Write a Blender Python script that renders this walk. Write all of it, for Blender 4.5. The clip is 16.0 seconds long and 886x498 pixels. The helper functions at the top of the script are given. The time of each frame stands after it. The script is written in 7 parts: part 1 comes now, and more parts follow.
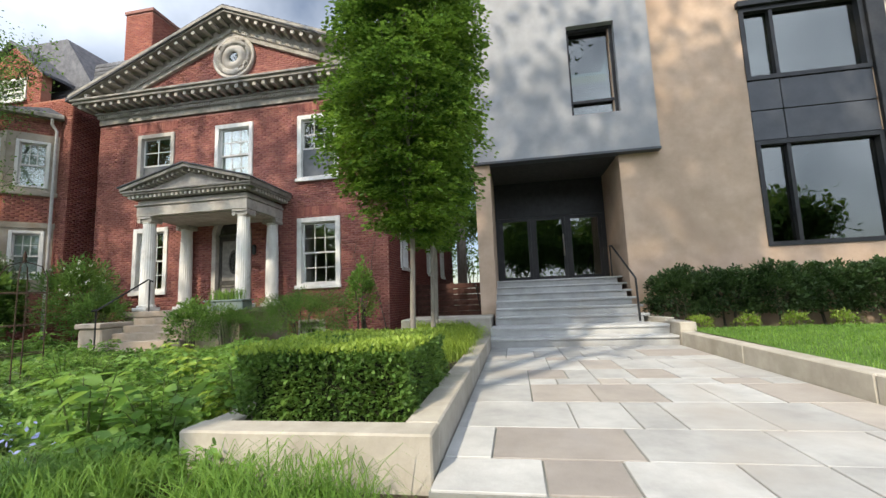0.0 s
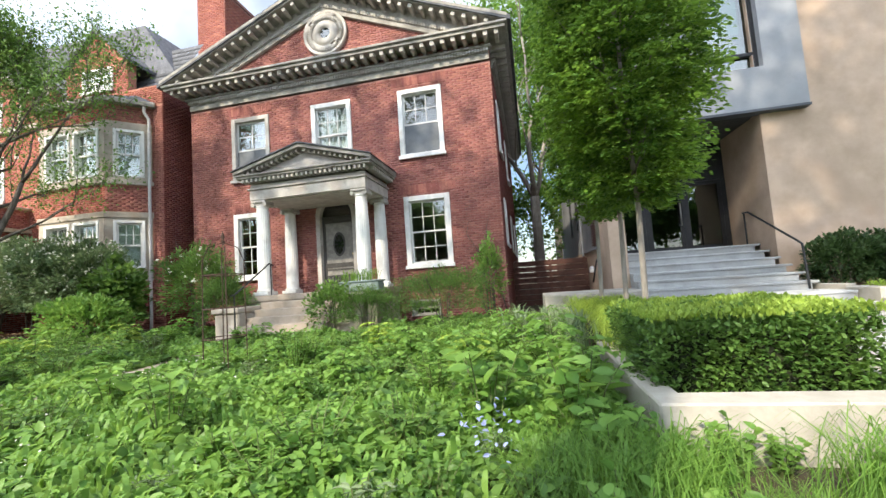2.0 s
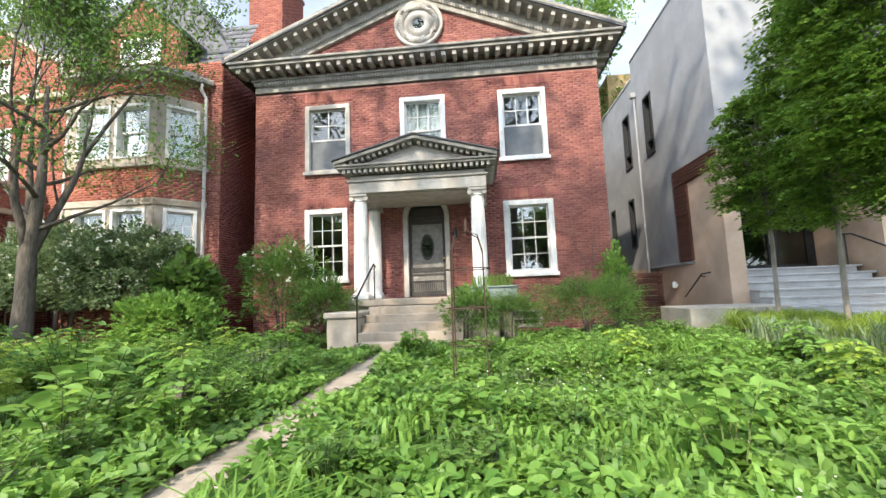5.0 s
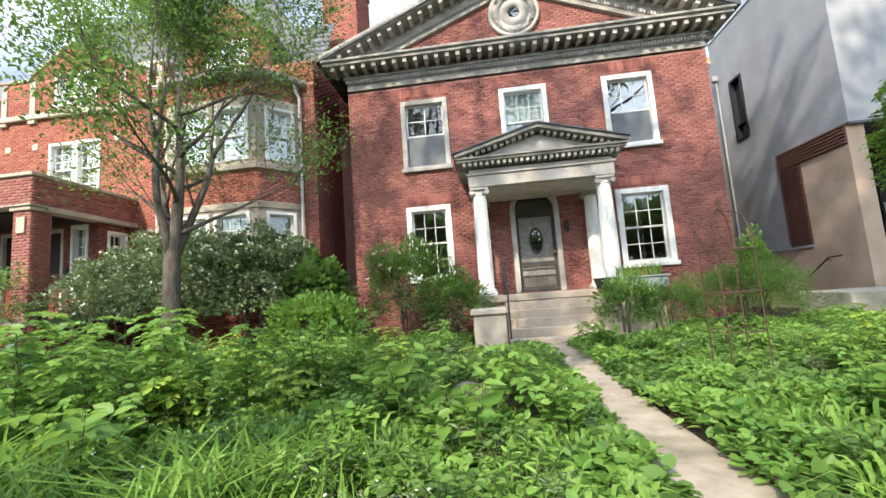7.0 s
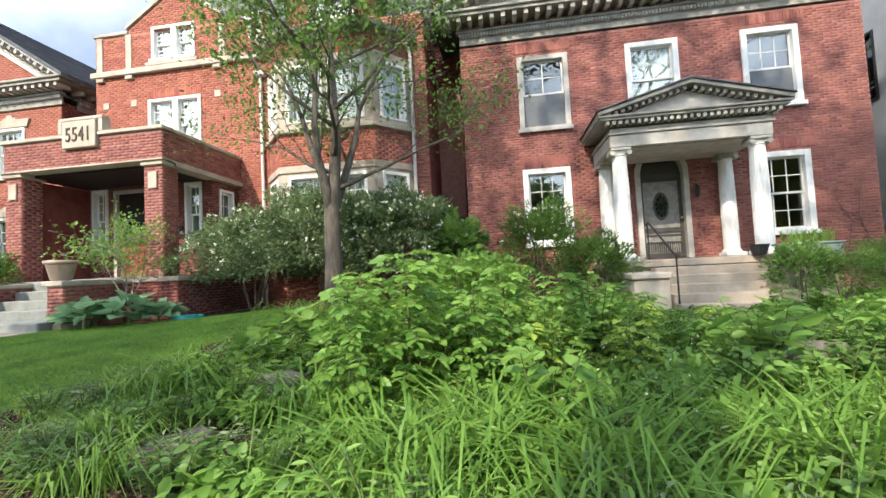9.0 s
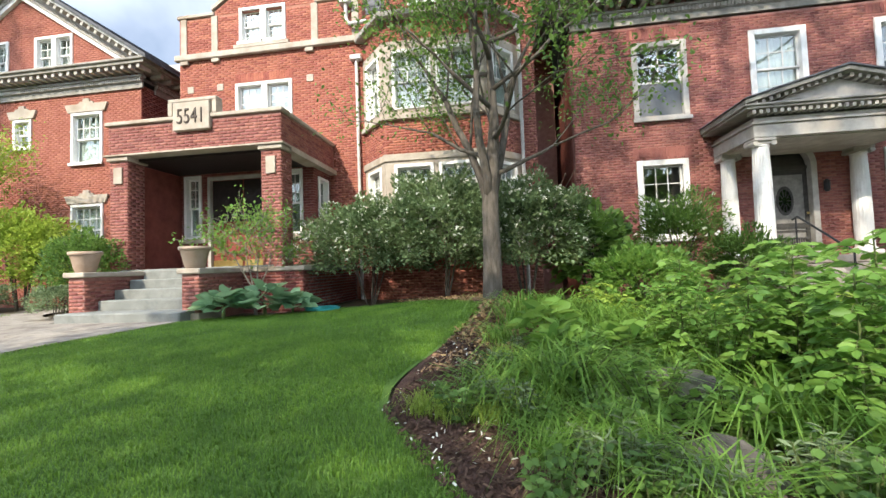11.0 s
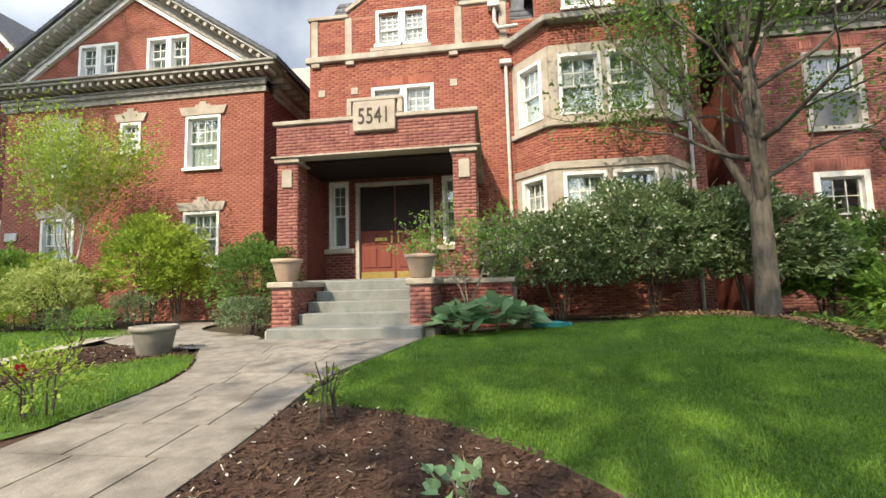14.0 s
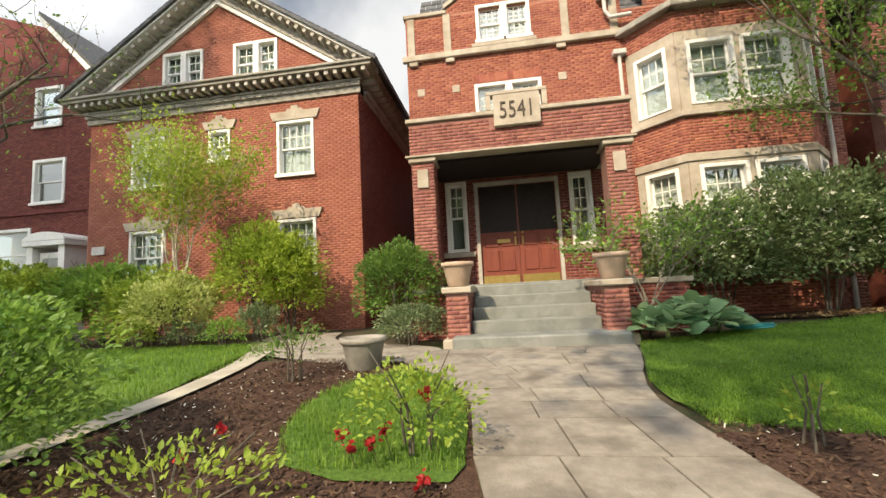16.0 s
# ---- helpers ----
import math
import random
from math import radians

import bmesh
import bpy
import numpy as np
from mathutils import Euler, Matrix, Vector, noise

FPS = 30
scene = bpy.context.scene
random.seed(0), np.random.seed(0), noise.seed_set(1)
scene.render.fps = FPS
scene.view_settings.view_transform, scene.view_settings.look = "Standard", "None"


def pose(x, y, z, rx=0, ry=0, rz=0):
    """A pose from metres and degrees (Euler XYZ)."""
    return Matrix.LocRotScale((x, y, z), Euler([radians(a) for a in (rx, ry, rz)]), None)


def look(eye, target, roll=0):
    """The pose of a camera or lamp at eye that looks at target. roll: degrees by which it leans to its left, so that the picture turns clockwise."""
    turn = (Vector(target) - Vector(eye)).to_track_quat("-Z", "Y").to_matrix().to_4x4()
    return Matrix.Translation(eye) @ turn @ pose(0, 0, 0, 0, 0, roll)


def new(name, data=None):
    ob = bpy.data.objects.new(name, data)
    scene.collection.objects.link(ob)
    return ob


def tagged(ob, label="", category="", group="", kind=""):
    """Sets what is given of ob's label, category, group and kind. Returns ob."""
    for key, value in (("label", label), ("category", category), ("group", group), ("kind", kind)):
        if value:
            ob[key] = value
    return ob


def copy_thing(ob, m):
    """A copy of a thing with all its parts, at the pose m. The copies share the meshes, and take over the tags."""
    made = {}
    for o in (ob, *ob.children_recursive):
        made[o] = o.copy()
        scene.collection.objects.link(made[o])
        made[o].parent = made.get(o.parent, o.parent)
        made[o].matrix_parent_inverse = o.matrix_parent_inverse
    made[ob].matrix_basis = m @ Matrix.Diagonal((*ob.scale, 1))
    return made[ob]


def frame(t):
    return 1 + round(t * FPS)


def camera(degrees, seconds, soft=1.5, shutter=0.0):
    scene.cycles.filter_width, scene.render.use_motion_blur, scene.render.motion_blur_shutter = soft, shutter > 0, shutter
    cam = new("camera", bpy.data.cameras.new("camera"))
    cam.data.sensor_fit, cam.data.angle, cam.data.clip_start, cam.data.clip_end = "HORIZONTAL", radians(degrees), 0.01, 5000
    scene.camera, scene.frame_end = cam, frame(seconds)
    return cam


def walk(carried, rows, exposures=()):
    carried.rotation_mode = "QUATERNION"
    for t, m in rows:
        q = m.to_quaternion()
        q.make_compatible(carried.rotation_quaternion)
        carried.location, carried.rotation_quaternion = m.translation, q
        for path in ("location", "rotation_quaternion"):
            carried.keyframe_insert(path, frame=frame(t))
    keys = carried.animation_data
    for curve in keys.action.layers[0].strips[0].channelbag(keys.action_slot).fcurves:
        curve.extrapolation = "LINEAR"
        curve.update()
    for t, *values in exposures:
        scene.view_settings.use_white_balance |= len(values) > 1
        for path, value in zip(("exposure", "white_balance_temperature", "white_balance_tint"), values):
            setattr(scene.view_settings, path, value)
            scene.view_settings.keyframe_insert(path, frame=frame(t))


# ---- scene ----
cam = camera(94.3, 16.0)
METRES, EYE, TILT, LEAN, TURN = 22.0, 1.25, 0.0, 0.0, 9.6
ROWS = [
    (0.0, 0.0, 0.0, 0.0, 0.27, 6.78, 2.25),
    (0.5, -0.0311, 0.0041, -0.0003, 1.88, 5.57, 2.0),
    (1.0, -0.063, 0.0076, -0.0006, 3.11, 4.18, 2.35),
    (1.5, -0.0935, 0.0108, -0.0003, 2.3, 4.62, 2.34),
    (2.0, -0.1235, 0.0129, 0.0001, 2.54, 4.51, 3.99),
    (2.5, -0.1541, 0.0191, 0.0006, 3.82, 5.17, 2.6),
    (3.0, -0.1836, 0.0255, 0.0017, -0.23, 6.62, 3.76),
    (3.5, -0.2119, 0.0339, 0.0007, -3.63, 5.55, 1.45),
    (4.0, -0.2431, 0.0378, 0.0009, -4.0, 5.94, 0.62),
    (4.5, -0.2718, 0.0426, 0.0008, -4.09, 6.18, 1.26),
    (7.0, -0.4226, 0.0698, 0.0013, -2.95, 6.57, 4.12),
    (7.5, -0.4537, 0.0741, 0.0017, -2.08, 6.0, 3.89),
    (8.0, -0.4839, 0.0792, -0.0001, -0.78, 4.27, 2.8),
    (8.5, -0.515, 0.083, -0.0006, -2.14, 2.35, 1.72),
    (9.0, -0.5471, 0.0875, -0.0005, -1.39, 2.82, 2.89),
    (9.5, -0.5791, 0.091, 0.0, 1.58, 4.1, 3.37),
    (10.0, -0.61, 0.0961, 0.0, 1.17, 2.13, 3.28),
    (12.5, -0.7654, 0.1305, 0.0, -4.5, 4.8, 0.71),
    (13.0, -0.7975, 0.1357, 0.0002, -3.34, 5.59, 0.97),
    (13.5, -0.8284, 0.1412, 0.0004, -2.62, 5.32, 1.27),
    (14.0, -0.8602, 0.1461, 0.0006, -2.32, 5.0, 1.51),
    (14.5, -0.8914, 0.1528, 0.0014, -1.29, 5.71, 2.45),
    (15.0, -0.9224, 0.1611, 0.0026, -0.93, 5.8, 3.4),
    (15.5, -0.9524, 0.1687, 0.0029, -1.06, 5.7, 3.42),
    (16.0, -0.9832, 0.1737, 0.0032, -1.11, 5.93, 2.99),
]
walk(cam, [(t, pose(0, 0, EYE, TILT, LEAN, TURN) @ pose(METRES * x, METRES * y, METRES * z, 90 + pitch, roll, yaw)) for t, x, y, z, yaw, pitch, roll in ROWS],
     exposures=[(0.0, 0.36, 6700, 10), (2.0, 0.88, 6500, 10), (3.0, 0.98, 6500, 10), (4.7, 0.98, 6500, 10), (7.5, 0.87, 6500, 10), (10.0, 0.82, 6400, 10), (13.0, 0.56, 6650, 10), (16.0, 0.36, 7900, 10)])

# ---- light ----
SUN_EL, SUN_AZ = radians(40.0), radians(200.0)
world = bpy.data.worlds.new("sky")
scene.world = world
world.use_nodes = True
wn, wl = world.node_tree.nodes, world.node_tree.links
sky = wn.new("ShaderNodeTexSky")
sky.sky_type, sky.sun_disc, sky.sun_elevation, sky.sun_rotation = "NISHITA", False, SUN_EL, SUN_AZ
coord = wn.new("ShaderNodeTexCoord")
cloud = wn.new("ShaderNodeTexNoise")
cloud.inputs["Scale"].default_value, cloud.inputs["Detail"].default_value = 2.2, 6.0
ramp = wn.new("ShaderNodeValToRGB")
ramp.color_ramp.elements[0].position, ramp.color_ramp.elements[1].position = 0.38, 0.66
mixc = wn.new("ShaderNodeMix")
mixc.data_type = "RGBA"
glow, gain, tint = wn.new("ShaderNodeVectorMath"), wn.new("ShaderNodeMapRange"), wn.new("ShaderNodeVectorMath")
glow.operation, tint.operation = "DOT_PRODUCT", "SCALE"
glow.inputs[1].default_value = (math.sin(SUN_AZ) * math.cos(SUN_EL), math.cos(SUN_AZ) * math.cos(SUN_EL), math.sin(SUN_EL))
gain.inputs["From Min"].default_value, gain.inputs["From Max"].default_value = 0.0, 1.0
gain.inputs["To Min"].default_value, gain.inputs["To Max"].default_value = 1.75, 9.0
tint.inputs[0].default_value = (3.45, 3.85, 4.5)
wl.new(coord.outputs["Generated"], glow.inputs[0])
wl.new(glow.outputs["Value"], gain.inputs["Value"])
wl.new(gain.outputs["Result"], tint.inputs["Scale"])
wl.new(tint.outputs["Vector"], mixc.inputs["B"])
wl.new(coord.outputs["Generated"], cloud.inputs["Vector"])
wl.new(cloud.outputs["Fac"], ramp.inputs["Fac"])
wl.new(ramp.outputs["Color"], mixc.inputs["Factor"])
wl.new(sky.outputs["Color"], mixc.inputs["A"])
wl.new(mixc.outputs["Result"], wn["Background"].inputs["Color"])
wn["Background"].inputs["Strength"].default_value = 0.11
sun = new("sun", bpy.data.lights.new("sun", "SUN"))
sun.data.energy, sun.data.angle, sun.data.color = 4.6, radians(0.9), (1.0, 0.88, 0.70)
TO_SUN = Vector((math.sin(SUN_AZ) * math.cos(SUN_EL), math.cos(SUN_AZ) * math.cos(SUN_EL), math.sin(SUN_EL)))
sun.matrix_world = look(TO_SUN * 60, (0, 0, 0))


# ---- materials ----
def material(name):
    m = bpy.data.materials.new(name)
    m.use_nodes = True
    return m, m.node_tree.nodes, m.node_tree.links, m.node_tree.nodes["Principled BSDF"]


def surface(name, dark, light, scale=6.0, rough=0.8, bump=0.15, fine=60.0, metal=0.0, stain=None, stain_scale=0.7, stain_at=(0.52, 0.72), island=0.0, stretch=(1, 1, 1)):
    """Two-tone grain with a coarser stain, fine relief, and optional difference from piece to piece."""
    m, n, l, p = material(name)
    co = n.new("ShaderNodeTexCoord")
    mp = n.new("ShaderNodeMapping")
    mp.inputs["Scale"].default_value = stretch
    l.new(co.outputs["Object"], mp.inputs["Vector"])
    a = n.new("ShaderNodeTexNoise")
    a.inputs["Scale"].default_value, a.inputs["Detail"].default_value, a.inputs["Roughness"].default_value = scale, 8.0, 0.65
    l.new(mp.outputs["Vector"], a.inputs["Vector"])
    r = n.new("ShaderNodeValToRGB")
    r.color_ramp.elements[0].position, r.color_ramp.elements[0].color = 0.32, (*dark, 1)
    r.color_ramp.elements[1].position, r.color_ramp.elements[1].color = 0.68, (*light, 1)
    l.new(a.outputs["Fac"], r.inputs["Fac"])
    out = r.outputs["Color"]
    if island:
        g, o, w, v = n.new("ShaderNodeNewGeometry"), n.new("ShaderNodeObjectInfo"), n.new("ShaderNodeMath"), n.new("ShaderNodeHueSaturation")
        w.operation = "ADD"
        l.new(g.outputs["Random Per Island"], w.inputs[0])
        l.new(o.outputs["Random"], w.inputs[1])
        f = n.new("ShaderNodeMath")
        f.operation = "FRACT"
        l.new(w.outputs[0], f.inputs[0])
        k = n.new("ShaderNodeMapRange")
        k.inputs["To Min"].default_value, k.inputs["To Max"].default_value = 1 - island, 1 + island
        l.new(f.outputs[0], k.inputs["Value"])
        l.new(k.outputs["Result"], v.inputs["Value"])
        h = n.new("ShaderNodeMapRange")
        h.inputs["To Min"].default_value, h.inputs["To Max"].default_value = 0.5 - island * 0.04, 0.5 + island * 0.04
        l.new(f.outputs[0], h.inputs["Value"])
        l.new(h.outputs["Result"], v.inputs["Hue"])
        l.new(out, v.inputs["Color"])
        out = v.outputs["Color"]
    if stain:
        s = n.new("ShaderNodeTexNoise")
        s.inputs["Scale"].default_value, s.inputs["Detail"].default_value = stain_scale, 5.0
        l.new(co.outputs["Object"], s.inputs["Vector"])
        q = n.new("ShaderNodeValToRGB")
        q.color_ramp.elements[0].position, q.color_ramp.elements[1].position = stain_at
        l.new(s.outputs["Fac"], q.inputs["Fac"])
        x = n.new("ShaderNodeMix")
        x.data_type = "RGBA"
        x.inputs["B"].default_value = (*stain, 1)
        l.new(q.outputs["Color"], x.inputs["Factor"])
        l.new(out, x.inputs["A"])
        out = x.outputs["Result"]
    l.new(out, p.inputs["Base Color"])
    b, d = n.new("ShaderNodeTexNoise"), n.new("ShaderNodeBump")
    b.inputs["Scale"].default_value, b.inputs["Detail"].default_value = fine, 6.0
    l.new(mp.outputs["Vector"], b.inputs["Vector"])
    d.inputs["Strength"].default_value, d.inputs["Distance"].default_value = bump, 0.02
    l.new(b.outputs["Fac"], d.inputs["Height"])
    l.new(d.outputs["Normal"], p.inputs["Normal"])
    p.inputs["Roughness"].default_value, p.inputs["Metallic"].default_value = rough, metal
    p.inputs["Specular IOR Level"].default_value = 0.3
    return m


def leafy(name, dark, light, rough=0.5, through_light=0.35, spec=0.35):
    """Leaves: tone from leaf to leaf, coarser tone from bough to bough, light that shines through."""
    m, n, l, p = material(name)
    g, o, w, f = n.new("ShaderNodeNewGeometry"), n.new("ShaderNodeObjectInfo"), n.new("ShaderNodeMath"), n.new("ShaderNodeMath")
    co, a = n.new("ShaderNodeTexCoord"), n.new("ShaderNodeTexNoise")
    a.inputs["Scale"].default_value = 1.7
    l.new(co.outputs["Object"], a.inputs["Vector"])
    w.operation, f.operation = "MULTIPLY_ADD", "MULTIPLY_ADD"
    l.new(g.outputs["Random Per Island"], w.inputs[0])
    w.inputs[1].default_value = 0.6
    l.new(a.outputs["Fac"], f.inputs[0])
    f.inputs[1].default_value, f.inputs[2].default_value = 1.4, -0.5
    l.new(f.outputs[0], w.inputs[2])
    r = n.new("ShaderNodeValToRGB")
    r.color_ramp.elements[0].color, r.color_ramp.elements[1].color = (*dark, 1), (*light, 1)
    r.color_ramp.elements[0].position, r.color_ramp.elements[1].position = 0.1, 0.95
    l.new(w.outputs[0], r.inputs["Fac"])
    l.new(r.outputs["Color"], p.inputs["Base Color"])
    p.inputs["Roughness"].default_value, p.inputs["Specular IOR Level"].default_value = rough, spec
    t, x, br = n.new("ShaderNodeBsdfTranslucent"), n.new("ShaderNodeMixShader"), n.new("ShaderNodeHueSaturation")
    br.inputs["Value"].default_value, br.inputs["Hue"].default_value = 1.5, 0.485
    l.new(r.outputs["Color"], br.inputs["Color"])
    l.new(br.outputs["Color"], t.inputs["Color"])
    x.inputs["Fac"].default_value = through_light
    l.new(p.outputs["BSDF"], x.inputs[1])
    l.new(t.outputs["BSDF"], x.inputs[2])
    l.new(x.outputs["Shader"], n["Material Output"].inputs["Surface"])
    return m


def glass(name, tint=(0.8, 0.86, 0.84), gain=1.0):
    m, n, l, p = material(name)
    n.remove(p)
    t, g, f, x, k = n.new("ShaderNodeBsdfTransparent"), n.new("ShaderNodeBsdfGlossy"), n.new("ShaderNodeLayerWeight"), n.new("ShaderNodeMixShader"), n.new("ShaderNodeMath")
    t.inputs["Color"].default_value = (*tint, 1)
    g.inputs["Roughness"].default_value = 0.0
    f.inputs["Blend"].default_value = 0.5
    pw, ad = n.new("ShaderNodeMath"), n.new("ShaderNodeMath")
    pw.operation, ad.operation = "POWER", "MULTIPLY_ADD"
    pw.inputs[1].default_value, ad.inputs[1].default_value, ad.inputs[2].default_value = 4.0, 0.8, 0.13
    l.new(f.outputs["Facing"], pw.inputs[0])
    l.new(pw.outputs[0], ad.inputs[0])
    k.operation = "MULTIPLY"
    k.inputs[1].default_value = gain
    wv, b, co = n.new("ShaderNodeTexNoise"), n.new("ShaderNodeBump"), n.new("ShaderNodeTexCoord")
    wv.inputs["Scale"].default_value = 1.8
    b.inputs["Strength"].default_value, b.inputs["Distance"].default_value = 0.035, 0.05
    l.new(co.outputs["Object"], wv.inputs["Vector"])
    l.new(wv.outputs["Fac"], b.inputs["Height"])
    l.new(b.outputs["Normal"], g.inputs["Normal"])
    l.new(ad.outputs[0], k.inputs[0])
    l.new(k.outputs[0], x.inputs["Fac"])
    l.new(t.outputs["BSDF"], x.inputs[1])
    l.new(g.outputs["BSDF"], x.inputs[2])
    l.new(x.outputs["Shader"], n["Material Output"].inputs["Surface"])
    return m


M_BRICK = surface("red_brick", (0.185, 0.065, 0.055), (0.31, 0.12, 0.10), 5, 0.85, 0.3, 90, stain=(0.22, 0.085, 0.07), stain_scale=0.5, island=0.22)
M_BRICK_O = surface("orange_brick", (0.24, 0.072, 0.05), (0.35, 0.12, 0.085), 5, 0.85, 0.3, 90, stain=(0.22, 0.07, 0.048), stain_scale=0.5, island=0.2)
M_BRICK_S = surface("smooth_red_brick", (0.27, 0.09, 0.062), (0.355, 0.138, 0.098), 4, 0.8, 0.25, 90, stain=(0.25, 0.08, 0.055), stain_scale=0.6, island=0.09)
# Red brick darkened for shade: side walls, porch recess and the house beyond.
M_BRICK_SHADE = surface("shaded_red_brick", (0.12, 0.03, 0.026), (0.2, 0.055, 0.045), 5, 0.85, 0.3, 90, island=0.2)
M_MORTAR = surface("mortar", (0.22, 0.105, 0.09), (0.31, 0.17, 0.145), 9, 0.95, 0.3, 80)
M_MORTAR_S = surface("red_mortar", (0.22, 0.08, 0.055), (0.29, 0.115, 0.085), 9, 0.95, 0.3, 80)
# Mortar darkened to match the shadow painted on the house beyond.
M_MORTAR_SHADE = surface("shaded_mortar", (0.11, 0.04, 0.034), (0.16, 0.062, 0.052), 9, 0.95, 0.3, 80)
M_MORTAR_L = surface("light_mortar", (0.29, 0.125, 0.085), (0.36, 0.18, 0.135), 9, 0.95, 0.3, 80)
M_STONE = surface("limestone", (0.315, 0.275, 0.225), (0.45, 0.405, 0.345), 3, 0.85, 0.2, 50, stain=(0.26, 0.21, 0.16), stain_scale=1.3, stain_at=(0.5, 0.75))
M_STEP = surface("grey_step_stone", (0.145, 0.155, 0.145), (0.235, 0.245, 0.23), 4, 0.85, 0.2, 70, stain=(0.15, 0.16, 0.15), stain_scale=2)
M_TANSTEP = surface("worn_tan_stone", (0.27, 0.225, 0.175), (0.41, 0.345, 0.28), 4, 0.9, 0.25, 60, stain=(0.26, 0.22, 0.17), stain_scale=2)
M_WOODWHITE = surface("old_white_paint", (0.60, 0.60, 0.58), (0.76, 0.76, 0.74), 8, 0.6, 0.12, 60, stain=(0.45, 0.43, 0.4), stain_scale=2.2, stain_at=(0.56, 0.75), stretch=(1, 1, 0.3))
M_TRIM = surface("weathered_grey_trim", (0.19, 0.182, 0.165), (0.36, 0.345, 0.31), 5, 0.75, 0.2, 50, stain=(0.2, 0.19, 0.17), stain_scale=1.4)
M_TRIM_L = surface("pale_worn_trim", (0.32, 0.305, 0.28), (0.49, 0.47, 0.435), 5, 0.75, 0.15, 50, stain=(0.32, 0.29, 0.25), stain_scale=1.4)
M_WHITE = surface("clean_white_paint", (0.66, 0.66, 0.64), (0.76, 0.76, 0.74), 5, 0.5, 0.05, 40)
M_SASH = surface("grey_white_sash", (0.5, 0.5, 0.48), (0.66, 0.66, 0.64), 6, 0.55, 0.08, 40)
M_BLACK = surface("black_metal", (0.012, 0.013, 0.015), (0.025, 0.027, 0.03), 8, 0.45, 0.05, 60)
M_CHAR = surface("charcoal_panel", (0.045, 0.05, 0.06), (0.065, 0.07, 0.08), 3, 0.45, 0.04, 40)
M_IRON = surface("rusty_iron", (0.03, 0.02, 0.016), (0.08, 0.045, 0.03), 30, 0.8, 0.3, 90)
M_STUCCO = surface("tan_stucco", (0.37, 0.275, 0.20), (0.49, 0.37, 0.28), 1.6, 0.9, 0.35, 160, stain=(0.36, 0.26, 0.19), stain_scale=0.55)
M_GREY = surface("grey_stucco", (0.235, 0.245, 0.26), (0.31, 0.32, 0.335), 1.6, 0.85, 0.2, 120, stain=(0.24, 0.245, 0.25), stain_scale=0.5)
M_SLATE = surface("slate_roof", (0.06, 0.065, 0.075), (0.13, 0.135, 0.15), 6, 0.7, 0.3, 30, island=0.25)
M_BROWNSTONE = surface("brown_flagstone", (0.26, 0.24, 0.22), (0.34, 0.315, 0.285), 2.5, 0.65, 0.12, 50, stain=(0.26, 0.25, 0.245), stain_scale=0.9, island=0.2)
M_BLUESTONE = surface("bluestone", (0.285, 0.29, 0.285), (0.415, 0.42, 0.41), 2.5, 0.65, 0.12, 50, stain=(0.32, 0.305, 0.28), stain_scale=0.9, island=0.16)
M_CONC = surface("pale_concrete", (0.28, 0.26, 0.22), (0.41, 0.385, 0.33), 3, 0.9, 0.2, 70, stain=(0.25, 0.235, 0.19), stain_scale=1.6)
M_PATH = surface("scored_concrete", (0.17, 0.152, 0.13), (0.285, 0.258, 0.223), 7, 0.9, 0.35, 60, stain=(0.12, 0.105, 0.09), stain_scale=2.6, island=0.1)
M_GPATH = surface("worn_tan_concrete", (0.2, 0.17, 0.135), (0.33, 0.285, 0.235), 5, 0.9, 0.3, 60, stain=(0.12, 0.11, 0.075), stain_scale=1.8)
M_WALK = surface("sidewalk_concrete", (0.34, 0.33, 0.31), (0.46, 0.45, 0.42), 3, 0.9, 0.25, 60, stain=(0.28, 0.27, 0.25))
M_ROAD = surface("asphalt", (0.04, 0.04, 0.042), (0.065, 0.065, 0.066), 8, 0.9, 0.4, 120)
M_SOIL = surface("garden_soil", (0.035, 0.028, 0.018), (0.075, 0.06, 0.035), 6, 0.95, 0.8, 40, stain=(0.03, 0.05, 0.015))
M_MULCH = surface("bark_mulch", (0.035, 0.018, 0.012), (0.10, 0.055, 0.038), 40, 0.95, 1.0, 60)
M_CHIP = surface("mulch_chip", (0.038, 0.02, 0.014), (0.098, 0.056, 0.038), 20, 0.9, 0.3, 80, island=0.5)
M_STRAW = surface("dry_straw", (0.20, 0.12, 0.06), (0.36, 0.24, 0.13), 20, 0.95, 0.6, 60, island=0.4)
M_TURF = surface("turf", (0.04, 0.09, 0.012), (0.10, 0.19, 0.03), 30, 0.9, 0.8, 90, stain=(0.11, 0.2, 0.035), stain_scale=0.8)
M_BARK = surface("grey_brown_bark", (0.055, 0.048, 0.038), (0.135, 0.118, 0.098), 18, 0.95, 0.8, 45, stretch=(1, 1, 0.25))
M_BARK_L = surface("smooth_grey_bark", (0.15, 0.135, 0.115), (0.27, 0.245, 0.21), 12, 0.9, 0.4, 50, stretch=(1, 1, 0.3))
M_BIRCH = surface("pale_bark", (0.35, 0.31, 0.26), (0.6, 0.56, 0.5), 14, 0.9, 0.3, 50)
M_TERRA = surface("pale_terracotta", (0.35, 0.255, 0.19), (0.47, 0.355, 0.28), 5, 0.9, 0.15, 60, stain=(0.36, 0.28, 0.22), stain_scale=3)
M_STONEPOT = surface("grey_stone_pot", (0.2, 0.19, 0.17), (0.31, 0.295, 0.265), 6, 0.9, 0.25, 60)
M_ROCK = surface("boulder_stone", (0.055, 0.048, 0.042), (0.14, 0.125, 0.105), 7, 0.95, 1.0, 14, stain=(0.09, 0.10, 0.06), stain_scale=2.5)
